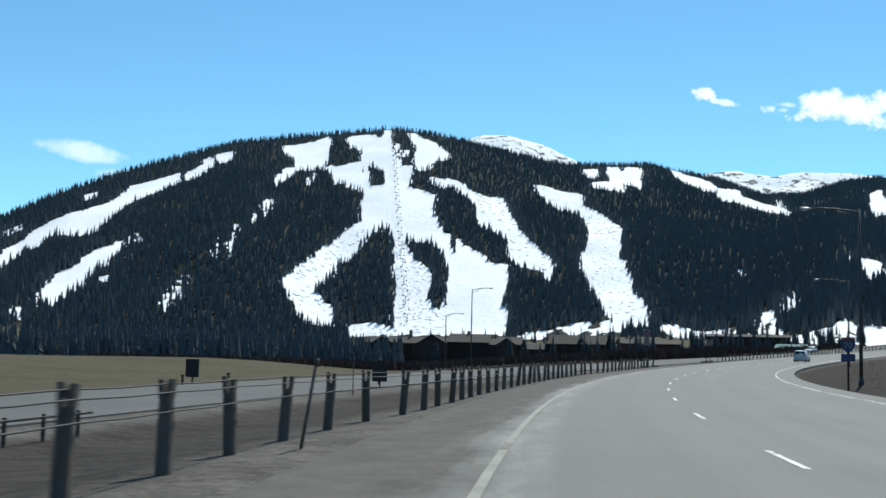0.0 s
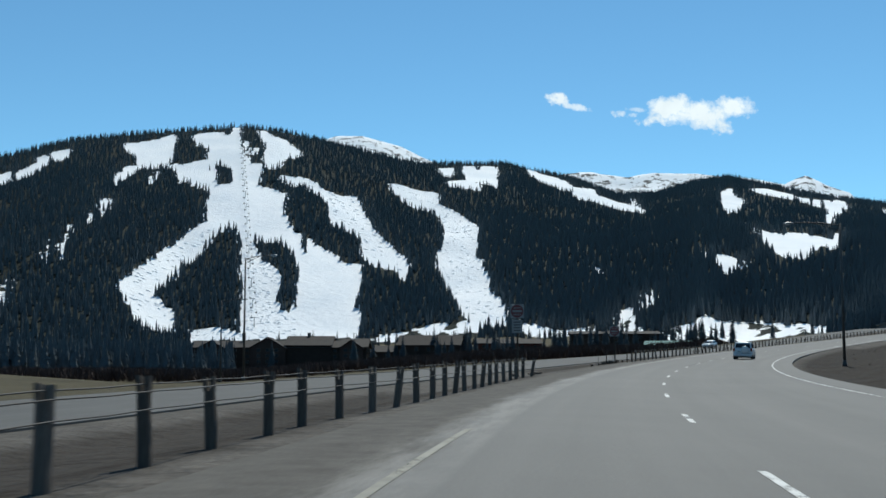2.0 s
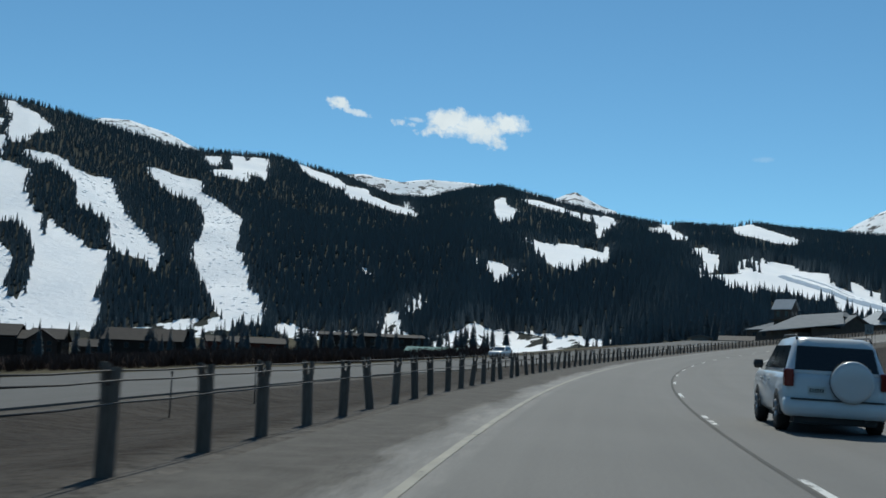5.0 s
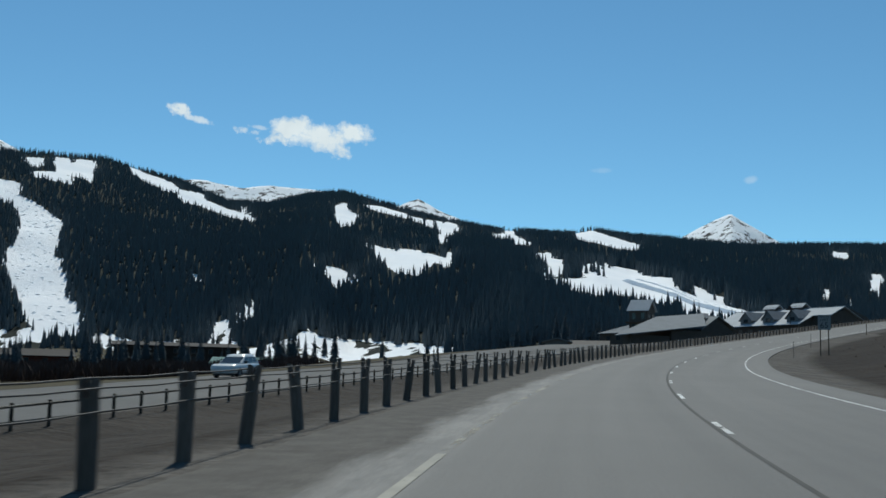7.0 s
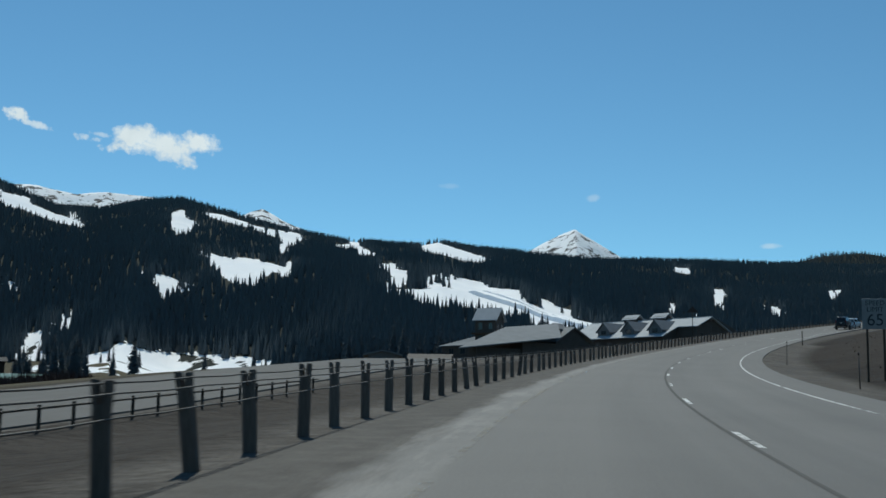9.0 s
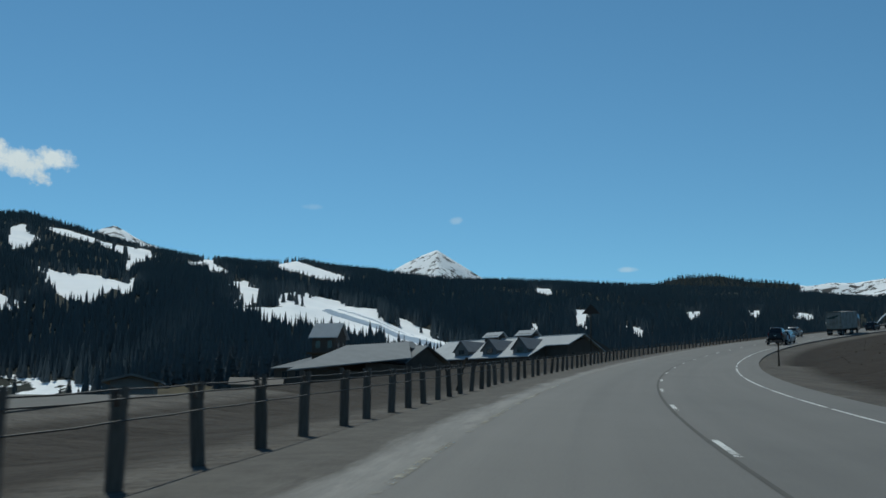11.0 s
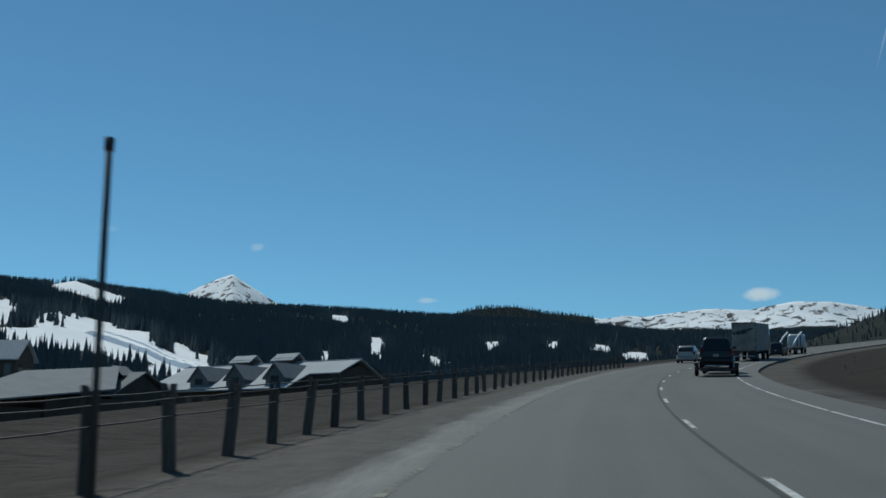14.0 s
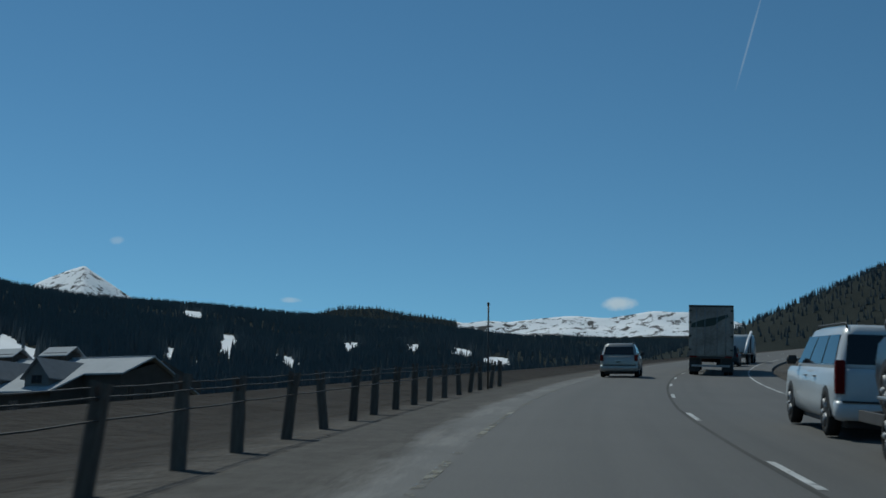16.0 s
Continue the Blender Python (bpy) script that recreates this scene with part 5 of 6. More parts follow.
# ---------------------------------------------------------------- signs, poles and barriers beside the road
SIGN_RED = plain("sign_red", (0.12, 0.024, 0.024), (0.17, 0.032, 0.030), 3.0, 0.5)
SIGN_WHITE = plain("sign_white", (0.20, 0.197, 0.188), (0.28, 0.275, 0.262), 3.0, 0.5)
SIGN_BLACK = plain("sign_black", (0.012, 0.012, 0.012), (0.02, 0.02, 0.02), 3.0, 0.5)
SIGN_BLUE = plain("sign_blue", (0.02, 0.03, 0.09), (0.03, 0.045, 0.12), 3.0, 0.5)
SIGN_BROWN = plain("sign_brown", (0.045, 0.026, 0.018), (0.07, 0.04, 0.028), 2.0, 0.7)
SIGN_BACK = plain("weathered_sign_back", (0.030, 0.028, 0.028), (0.055, 0.050, 0.048), 3.0, 0.85)
POLE_WOOD = wood_material("dark_timber_pole", (0.04, 0.032, 0.025), (0.10, 0.08, 0.06))


def text_part(words, size, material, parent, at):
    """Raised flat lettering facing -y."""
    cu = bpy.data.curves.new("lettering", "FONT")
    cu.body, cu.size, cu.extrude, cu.align_x, cu.align_y = words, size, 0.002, "CENTER", "CENTER"
    ob = new("lettering", cu)
    bpy.context.view_layer.update()
    me = bpy.data.meshes.new_from_object(ob.evaluated_get(bpy.context.evaluated_depsgraph_get()))
    bpy.data.objects.remove(ob)
    me.materials.clear()
    me.materials.append(material)
    out = new("lettering", me)
    out.parent = parent
    out.matrix_local = Matrix.Translation(at) @ pose(0, 0, 0, 90, 0, 0)
    return out


def disc(bm, x, y, z, r, thick, sides=32):
    ring = [[bm.verts.new((x + r * math.cos(a * math.tau / sides), yy, z + r * math.sin(a * math.tau / sides))) for a in range(sides)] for yy in (y, y + thick)]
    bm.faces.new(ring[0])
    bm.faces.new(ring[1][::-1])
    for k in range(sides):
        bm.faces.new((ring[0][k], ring[1][k], ring[1][(k + 1) % sides], ring[0][(k + 1) % sides]))
    return bm


def no_entry_sign(s, n, turn, low, half, small_board, label):
    """Square board on one post, its foot at low over the ground; half: half its width."""
    top = empty("road_sign", standing(s, n, turn), label, "road sign", "no entry signs")
    k, high = half / 0.38, low + 2 * half
    part("post", boxed(-0.05, 0.05, 0.0, 0.09, 0, high + 0.05, bevel=0.008), POLE_WOOD, top)
    board = part("board", boxed(-half, half, -0.03, -0.005, low, high, bevel=0.012), SIGN_WHITE, top, "square white sign board")
    part("red_disc", disc(bmesh.new(), 0, -0.036, low + half, 0.35 * k, 0.005), SIGN_RED, board)
    part("white_bar", boxed(-0.26 * k, 0.26 * k, -0.042, -0.037, low + half - 0.055 * k, low + half + 0.055 * k), SIGN_WHITE, board)
    for z in (low + half + 0.18 * k, low + half - 0.18 * k):
        for i in range(5):
            x = (-0.19 + i * 0.085) * k
            part("letter_bar", boxed(x, x + 0.05 * k, -0.042, -0.037, z - 0.035 * k, z + 0.035 * k), SIGN_WHITE, board)
    if small_board:
        lower = part("lower_board", boxed(-0.31, 0.31, -0.03, -0.005, low - 0.86, low - 0.09, bevel=0.012), SIGN_WHITE, top, "white board with unreadable lines")
        for j in range(4):
            part("line_bar", boxed(-0.2, 0.2, -0.034, -0.03, low - 0.74 + j * 0.16, low - 0.69 + j * 0.16), SIGN_BACK, lower)
    return top


def speed_sign(s, n):
    top = empty("road_sign", standing(s, n), "white speed limit sign on a wooden post", "road sign")
    for x in (-0.38, 0.38):
        part("post", boxed(x - 0.05, x + 0.05, 0.0, 0.1, 0, 3.88, bevel=0.008), POLE_WOOD, top)
    board = part("board", boxed(-0.60, 0.60, -0.03, -0.005, 2.58, 4.05, bevel=0.012), SIGN_WHITE, top)
    text_part("SPEED", 0.33, SIGN_BLACK, board, (0, -0.034, 3.82))
    text_part("LIMIT", 0.33, SIGN_BLACK, board, (0, -0.034, 3.52))
    text_part("65", 0.80, SIGN_BLACK, board, (0, -0.034, 3.00))
    return top


def route_sign(s, n):
    top = empty("road_sign", standing(s, n), "blue and red highway shield with a panel below", "road sign")
    part("post", boxed(-0.05, 0.05, 0.0, 0.1, 0, 3.1, bevel=0.008), POLE_WOOD, top)
    bm = slab(bmesh.new(), [(-0.12, 0.0), (0.12, 0.0), (0.36, 0.28), (0.38, 0.62), (0.30, 0.76), (-0.30, 0.76), (-0.38, 0.62), (-0.36, 0.28)], 0, 0.02)
    bmesh.ops.rotate(bm, verts=bm.verts, cent=(0, 0, 0), matrix=Matrix.Rotation(radians(90), 3, "X"))
    shield = part("shield", bm, SIGN_BLUE, top)
    shield.location = (0, -0.01, 2.3)
    part("red_band", boxed(-0.33, 0.33, -0.026, -0.021, 0.58, 0.74), SIGN_RED, shield)
    text_part("70", 0.44, SIGN_WHITE, shield, (0, -0.026, 0.33))
    part("panel", boxed(-0.36, 0.36, -0.03, -0.01, 1.8, 2.2, bevel=0.01), SIGN_BLUE, top)
    return top


def triangle_sign(s, n):
    top = empty("road_sign", standing(s, n, 0), "large brown triangular sign on a tall thin pole", "road sign")
    bm = slab(bmesh.new(), [(-0.80, 0.0), (0.80, 0.0), (0.03, 0.80), (-0.03, 0.80)], 0, 0.03)
    bmesh.ops.rotate(bm, verts=bm.verts, cent=(0, 0, 0), matrix=Matrix.Rotation(radians(90), 3, "X"))
    part("board", bm, SIGN_BROWN, top).location = (0, 0, 4.22)
    part("pole", rodded((-0.03, 0.05, 0), (-0.03, 0.05, 4.9), 0.045), POLE_WOOD, top)
    part("brace", rodded((0.05, 0.05, 1.6), (0.05, 0.05, 4.8), 0.012), DARK_METAL, top)
    return top


def back_sign(s, n, w, h, low):
    top = empty("road_sign", standing(s, n), "back of a road sign beside the far carriageway", "road sign", "signs facing away")
    part("post", boxed(-0.05, 0.05, 0.0, 0.09, 0, low + h - 0.1), POLE_WOOD, top)
    for z in (0.25, 0.75):
        part("batten", boxed(-w * 0.45, w * 0.45, -0.03, 0.0, low + h * z - 0.04, low + h * z + 0.04), POLE_WOOD, top)
    part("board", boxed(-w / 2, w / 2, -0.055, -0.03, low, low + h, bevel=0.02), SIGN_BACK, top)
    return top


def marker(s, n, h, r=0.035, lean=0.0, material=None, label="thin steel snow marker pole at the roadside", name="marker_post"):
    top = tagged(part(name, rodded((0, 0, -0.2), (lean, 0, h), r, r * 0.9), material or DARK_METAL), label, "marker post", "marker posts")
    top.matrix_world = standing(s, n)
    part("cap", rodded((lean, 0, h - 0.10), (lean * 1.0, 0, h + 0.012), r * 1.35), material or DARK_METAL, top)
    return top


def street_lamp(m, h, arm, label):
    """Lamp post; its arm reaches towards +x."""
    top = empty("street_lamp", m, label, "street lamp", "street lamps")
    part("base", rodded((0, 0, -0.1), (0, 0, 0.55), 0.19, 0.15, 12), DARK_METAL, top)
    part("pole", rodded((0, 0, 0.4), (0, 0, h), 0.12, 0.07, 10), DARK_METAL, top)
    pts = [(arm * k, 0, h - 0.15 + 0.32 * math.sin(k * math.pi * 0.62)) for k in (0, 0.15, 0.3, 0.5, 0.75, 1.0)]
    part("arm", tube(bmesh.new(), pts, 0.045, 8), DARK_METAL, top)
    part("brace", rodded((0, 0, h - 0.55), (arm * 0.55, 0, h + 0.08), 0.03, None, 6), DARK_METAL, top)
    x = arm
    sgn = 1 if arm > 0 else -1
    z = pts[-1][2]
    secs = []
    for k, wy, hz in ((0.0, 0.05, 0.04), (0.2, 0.14, 0.08), (0.5, 0.17, 0.10), (0.75, 0.10, 0.05), (0.8, 0.03, 0.02)):
        secs.append([(x + sgn * k, wy * math.cos(a * math.tau / 12), z + hz * math.sin(a * math.tau / 12)) for a in range(12)])
    head = part("lamp_head", loft(bmesh.new(), secs), GALV, top)
    part("lens", boxed(x + sgn * 0.3, x + sgn * 0.62, -0.10, 0.10, z - 0.125, z - 0.085, bevel=0.01), LAMP_CLEAR, head)
    return top


def guard_rail(s0, s1, n, label):
    p = road(s0, n)
    top = empty("guard_rail", Matrix.Translation((p.x, p.y, on_ground(p.x, p.y))), label, "guard rail")
    back = top.matrix_world.inverted()
    bm = bmesh.new()
    prof = ((0, 0.58), (-0.03, 0.592), (-0.03, 0.604), (0, 0.612), (-0.03, 0.62), (-0.03, 0.632), (0, 0.645))
    rows = []
    for s in np.arange(s0, s1 + 0.1, 2.0):
        row = []
        for d, z in prof:
            q = road(s, n + d)
            g = road(s, n)
            row.append(bm.verts.new(back @ Vector((q.x, q.y, on_ground(g.x, g.y) + z))))
        rows.append(row)
    for a, b in zip(rows, rows[1:]):
        for k in range(len(prof) - 1):
            bm.faces.new((a[k], a[k + 1], b[k + 1], b[k]))
    bmesh.ops.solidify(bm, geom=bm.faces[:], thickness=0.004)
    part("beam", bm, DARK_METAL, top, "ribbed dull steel beam")
    for s in np.arange(s0 + 0.5, s1, 3.8 / 2):
        q = road(s, n + 0.10)
        ob = part("post", boxed(-0.035, 0.035, -0.04, 0.04, -0.3, 0.68), POLE_WOOD, top)
        ob.matrix_local = back @ pose(q.x, q.y, on_ground(q.x, q.y), 0, 0, along(s))
    return top


no_entry_sign(134.2, 6.5, 0, 3.55, 0.405, True, "dull red no entry sign above a white board on one post")
no_entry_sign(166.4, 4.8, 0, 2.32, 0.42, False, "dull red no entry sign on a wooden post")
speed_sign(350.0, -12.1)
route_sign(66.0, -11.6)
triangle_sign(452.5, 5.85)
back_sign(76.8, 30.6, 1.0, 1.25, 0.55)
back_sign(77.7, 17.3, 1.05, 1.25, 0.45)
for s, n, h, r in ((15.7, 4.05, 1.25, 0.025), (167.7, 3.95, 1.6, 0.04), (171.6, 6.4, 1.3, 0.04), (145.6, 11.7, 1.3, 0.03), (147.2, 9.5, 1.3, 0.03),
                   (196.0, 12.2, 1.4, 0.025), (204.0, 12.4, 1.4, 0.025), (376.0, -9.4, 1.7, 0.025), (442.0, -9.2, 1.75, 0.06), (452.8, 3.42, 3.15, 0.033), (545.0, 4.07, 3.2, 0.033), (338.0, -9.6, 1.5, 0.025),
                   (61.0, 14.0, 1.85, 0.03), (77.9, 18.2, 0.75, 0.09), (82.4, 18.8, 0.75, 0.09), (73.0, 29.4, 0.7, 0.1), (80.5, 29.6, 0.7, 0.1)):
    marker(s, n, h, r, 0.22 if s < 20 else random.Random(int(s)).uniform(-0.05, 0.05), POLE_WOOD if r > 0.035 else DARK_METAL)
marker(394.2, 4.75, 1.2, 0.04, 0.42, POLE_WOOD, "leaning weathered timber stake behind the cable fence")
for s, n, h, arm in ((80.0, -13.8, 11.2, -2.9), (163.5, -13.45, 11.2, -3.5)):
    street_lamp(standing(s, n), h, arm, "tall dark street lamp with a cobra-head arm over the shoulder")
for s, n, h in ((175.5, 44.2, 12.6), (194.4, 58.7, 10.0)):
    street_lamp(standing(s, n), h, 2.8, "thin lamp post beyond the far carriageway")
guard_rail(-30.0, 31.0, 13.2, "weathered steel guard rail beside the far carriageway")
guard_rail(250.0, 345.0, 13.6, "weathered steel guard rail along the far carriageway")


# ---------------------------------------------------------------- buildings
ROOF_GREY = plain("grey_metal_roof", (0.35, 0.37, 0.385), (0.47, 0.49, 0.505), 0.25, 0.85, 0.0)
ROOF_BROWN = plain("brown_shingle_roof", (0.030, 0.027, 0.026), (0.052, 0.046, 0.044), 0.4, 0.8)
WALL_BROWN = plain("dark_brown_cladding", (0.030, 0.020, 0.016), (0.055, 0.038, 0.030), 0.5, 0.8)
WALL_TAN = plain("tan_timber_wall", (0.085, 0.06, 0.042), (0.14, 0.10, 0.07), 0.5, 0.8)
WALL_RED = plain("red_brown_cladding", (0.07, 0.022, 0.016), (0.11, 0.035, 0.024), 0.5, 0.8)
STONE = plain("rough_stone_base", (0.10, 0.09, 0.08), (0.19, 0.175, 0.16), 1.5, 0.85)
PALE_WALL = plain("pale_grey_panel", (0.13, 0.13, 0.13), (0.18, 0.18, 0.175), 0.5, 0.7)
WALL_DARK = plain("dark_timber_wall", (0.075, 0.062, 0.054), (0.12, 0.098, 0.084), 0.5, 0.85)
ROOF_SHINGLE = plain("dark_grey_shingles", (0.16, 0.168, 0.175), (0.23, 0.24, 0.25), 0.6, 0.8)
RIDGE_METAL = plain("bright_ridge_metal", (0.35, 0.36, 0.37), (0.5, 0.51, 0.52), 0.4, 0.5)
TAN_ROOF = plain("dusty_tan_roof", (0.15, 0.135, 0.12), (0.22, 0.20, 0.18), 0.5, 0.85)
TEAL_ROOF = plain("teal_sheet_roof", (0.14, 0.24, 0.22), (0.20, 0.31, 0.29), 0.4, 0.8)
LODGE_ROOF = plain("slate_grey_sheet_roof", (0.19, 0.20, 0.21), (0.26, 0.275, 0.285), 0.25, 0.85)
GABLE_WALL = plain("red_brown_gable_boards", (0.052, 0.032, 0.026), (0.085, 0.054, 0.043), 0.5, 0.85)
TRIM_WOOD = plain("pale_trim_boards", (0.09, 0.075, 0.06), (0.14, 0.12, 0.095), 1.0, 0.7)


def window_part(parent, x, y, z, w, h, axis):
    """A framed window on a wall facing -x ('x-'), +x ('x+'), -y ('y-') or +y ('y+')."""
    f = 0.10
    ob = new("window")
    ob.parent = parent
    turn = {"y-": 0, "x+": 90, "y+": 180, "x-": -90}[axis]
    ob.matrix_local = Matrix.Translation((x, y, z)) @ pose(0, 0, 0, 0, 0, turn)
    bm = bmesh.new()
    box(bm, -w / 2 - f, w / 2 + f, -0.08, 0.02, h, h + f)
    box(bm, -w / 2 - f, w / 2 + f, -0.12, 0.02, -f, 0)
    box(bm, -w / 2 - f, -w / 2, -0.08, 0.02, 0, h)
    box(bm, w / 2, w / 2 + f, -0.08, 0.02, 0, h)
    box(bm, -0.03, 0.03, -0.06, 0.02, 0, h)
    part("frame", bm, TRIM_WOOD, ob)
    part("pane", boxed(-w / 2, w / 2, -0.03, 0.0, 0, h), CLEAR_DARK, ob)
    return ob


def gable_roof(bm, x0, x1, y0, y1, eave, ridge, over=0.9, thick=0.28, axis="y"):
    """Two thick slopes meeting in a ridge."""
    def put(x, y, z):
        return bm.verts.new((x, y, z) if axis == "y" else (y, x, z))
    xm = (x0 + x1) / 2
    k = (ridge - eave) / (xm - x0)
    a, b = x0 - over, x1 + over
    za = eave - k * over
    prof = ((a, za), (xm, ridge), (b, za), (b, za - thick), (xm, ridge - thick), (a, za - thick))
    r0 = [put(x, y0 - over, z) for x, z in prof]
    r1 = [put(x, y1 + over, z) for x, z in prof]
    for i in range(6):
        bm.faces.new((r0[i], r0[(i + 1) % 6], r1[(i + 1) % 6], r1[i]))
    for r in (r0, r1):
        bm.faces.new((r[0], r[1], r[4], r[5]))
        bm.faces.new((r[1], r[2], r[3], r[4]))
    bmesh.ops.recalc_face_normals(bm, faces=bm.faces)
    return bm


def gable_wall(bm, x0, x1, y0, y1, low, eave, ridge, axis="y"):
    def put(x, y, z):
        return bm.verts.new((x, y, z) if axis == "y" else (y, x, z))
    xm = (x0 + x1) / 2
    prof = ((x0, low), (x0, eave), (xm, ridge), (x1, eave), (x1, low))
    r0, r1 = [put(x, y0, z) for x, z in prof], [put(x, y1, z) for x, z in prof]
    for i in range(5):
        bm.faces.new((r0[i], r0[(i + 1) % 5], r1[(i + 1) % 5], r1[i]))
    bm.faces.new(r0)
    bm.faces.new(r1)
    bmesh.ops.recalc_face_normals(bm, faces=bm.faces)
    return bm


def house(m, label, length, width, eave, ridge, wall, roof, storeys=2, bays=6, dormers=0, cupolas=0, chimney=False, stone=True, sides=("x-", "y-"), name="lodge", category="building", dormer_side=-1):
    """A gabled building, ridge along y, standing on z 0 with its foot sunk into the slope."""
    top = empty(name, m, label, category)
    w, l = width / 2, length / 2
    part("wall", gable_wall(bmesh.new(), -w, w, -l, l, -5.0, eave, ridge - 0.35), wall, top)
    main = part("roof", gable_roof(bmesh.new(), -w, w, -l, l, eave, ridge), roof, top)
    if stone:
        part("stone_base", boxed(-w - 0.12, w + 0.12, -l - 0.12, l + 0.12, -5.0, 1.0), STONE, top)
    rise = (eave - 0.6) / storeys
    for side in sides:
        n = bays if side[0] == "x" else max(2, int(bays * width / length))
        for st in range(storeys):
            z = 0.9 + st * rise
            for i in range(n):
                k = (i + 0.5) / n * 2 - 1
                if side == "x-":
                    window_part(top, -w - 0.02, k * l, z, 1.5, rise * 0.5, side)
                elif side == "x+":
                    window_part(top, w + 0.02, k * l, z, 1.5, rise * 0.5, side)
                elif side == "y-":
                    window_part(top, k * w, -l - 0.02, z, 1.5, rise * 0.5, side)
                else:
                    window_part(top, k * w, l + 0.02, z, 1.5, rise * 0.5, side)
    for i in range(dormers):
        y = -l + length * (i + 0.6) / (dormers + 0.2)
        x = dormer_side * w * 0.55
        d = new("dormer")
        d.parent = top
        zc = eave + (ridge - eave) * 0.42
        span = w * 0.62
        # small gabled box across the slope
        xa, xb = (x - 2.2, x + span) if dormer_side < 0 else (x - span, x + 2.2)
        part("dormer_wall", gable_wall(bmesh.new(), y - 2.6, y + 2.6, xa, xb, zc - 2.0, zc + 1.8, zc + 3.6, axis="x"), wall, d)
        part("dormer_roof", gable_roof(bmesh.new(), y - 2.6, y + 2.6, xa, xb, zc + 1.8, zc + 3.9, 0.5, 0.2, axis="x"), roof, d)
        window_part(d, xa - 0.02 if dormer_side < 0 else xb + 0.02, y, zc - 0.2, 2.4, 1.5, "x-" if dormer_side < 0 else "x+")
    for i in range(cupolas):
        y = -l + length * (i + 0.9) / (cupolas + 0.6)
        c = new("cupola")
        c.parent = top
        part("cupola_box", boxed(-1.8, 1.8, y - 2.6, y + 2.6, ridge - 1.0, ridge + 1.7), wall, c)
        part("cupola_roof", gable_roof(bmesh.new(), -1.8, 1.8, y - 2.6, y + 2.6, ridge + 1.7, ridge + 3.0, 0.6, 0.2), roof, c)
    if chimney:
        part("chimney", boxed(-0.9, 0.9, l * 0.2, l * 0.2 + 1.6, ridge - 2, ridge + 2.2, bevel=0.05), STONE, top)
    return top


def sited(x, y, turn, up=0.0):
    return pose(x, y, on_ground(x, y) + up, 0, 0, turn)


def plate(bm, pts, thick=0.3):
    """A thick roof slope over corners given in order."""
    up = [bm.verts.new(p) for p in pts]
    lo = [bm.verts.new((p[0], p[1], p[2] - thick)) for p in pts]
    n = len(pts)
    bm.faces.new(up)
    bm.faces.new(lo[::-1])
    for k in range(n):
        bm.faces.new((up[k], lo[k], lo[(k + 1) % n], up[(k + 1) % n]))
    return bm


def dormer_part(parent, y, half, xa, xb, low, eave, ridge, wall, roof):
    """A tall gabled dormer facing -x."""
    d = new("dormer")
    d.parent = parent
    part("dormer_wall", gable_wall(bmesh.new(), y - half, y + half, xa, xb, low, eave, ridge - 0.25, axis="x"), wall, d)
    part("dormer_roof", gable_roof(bmesh.new(), y - half, y + half, xa, xb, eave, ridge, 0.6, 0.25, axis="x"), roof, d)
    window_part(d, xa - 0.02, y, low + (eave - low) * 0.45, half * 0.8, (eave - low) * 0.5, "x-")
    return d


def hall():
    """Long hall, ridge along y; its far part has a deep slope with dormers, its near end a short one."""
    x0, y0, x1, y1 = 415, 573, 407, 630
    mx, my = (x0 + x1) / 2, (y0 + y1) / 2
    g = on_ground(mx, my)
    top = empty("hall", pose(mx, my, g, 0, 0, math.degrees(math.atan2(x0 - x1, y1 - y0))), "long timber hall with a grey roof, dormers and cupolas", "building")
    l, w, ridge, eave = 28.8, 17.0, 42.4 - g, 34.9 - g
    step, short = -l + 9.0, 0.5
    zs = ridge - (ridge - eave) * short
    wall = gable_wall(bmesh.new(), -w + 1.5, w - 1.5, step + 1.0, l - 0.8, -6.0, eave + 0.2, ridge - 0.5)
    part("wall", wall, WALL_DARK, top)
    part("end_wall", gable_wall(bmesh.new(), -w * short + 0.8, w - 1.5, -l + 1.0, step + 1.0, -6.0, zs - 0.2, ridge - 0.5), WALL_DARK, top)
    bm = plate(bmesh.new(), [(0, -l, ridge), (0, l, ridge), (-w, l, eave), (-w, step, eave), (-w * short, step, zs), (-w * short, -l, zs)])
    part("roof", bm, ROOF_GREY, top)
    part("roof", plate(bmesh.new(), [(0.02, -l, ridge), (w, -l, eave), (w, l, eave), (0.02, l, ridge)]), ROOF_GREY, top)
    part("ridge_cap", boxed(-0.35, 0.35, -l, l, ridge - 0.12, ridge + 0.12, bevel=0.05), RIDGE_METAL, top, "bright metal ridge cap")
    for y in (10.0, -2.0, -14.5):
        dormer_part(top, y, 2.9, -w * 0.86, -w * 0.12, eave + 0.4, eave + 3.1, ridge - 1.3, PALE_WALL, ROOF_SHINGLE)
    for y in (8.0, -6.0):
        c = new("cupola")
        c.parent = top
        part("cupola_box", boxed(-2.0, 2.0, y - 2.9, y + 2.9, ridge - 1.2, ridge + 1.0), WALL_DARK, c)
        part("cupola_roof", gable_roof(bmesh.new(), -2.0, 2.0, y - 2.9, y + 2.9, ridge + 0.9, ridge + 2.3, 0.7, 0.2), ROOF_GREY, c)
    for k in range(8):
        window_part(top, -w + 1.48, step + 4 + k * 5.6, eave - 3.4, 2.2, 1.8, "x-")
    for x in (-5.0, 0.0, 5.0):
        window_part(top, x, -l + 0.98, zs - 4.6, 1.8, 2.2, "y-")
    return top


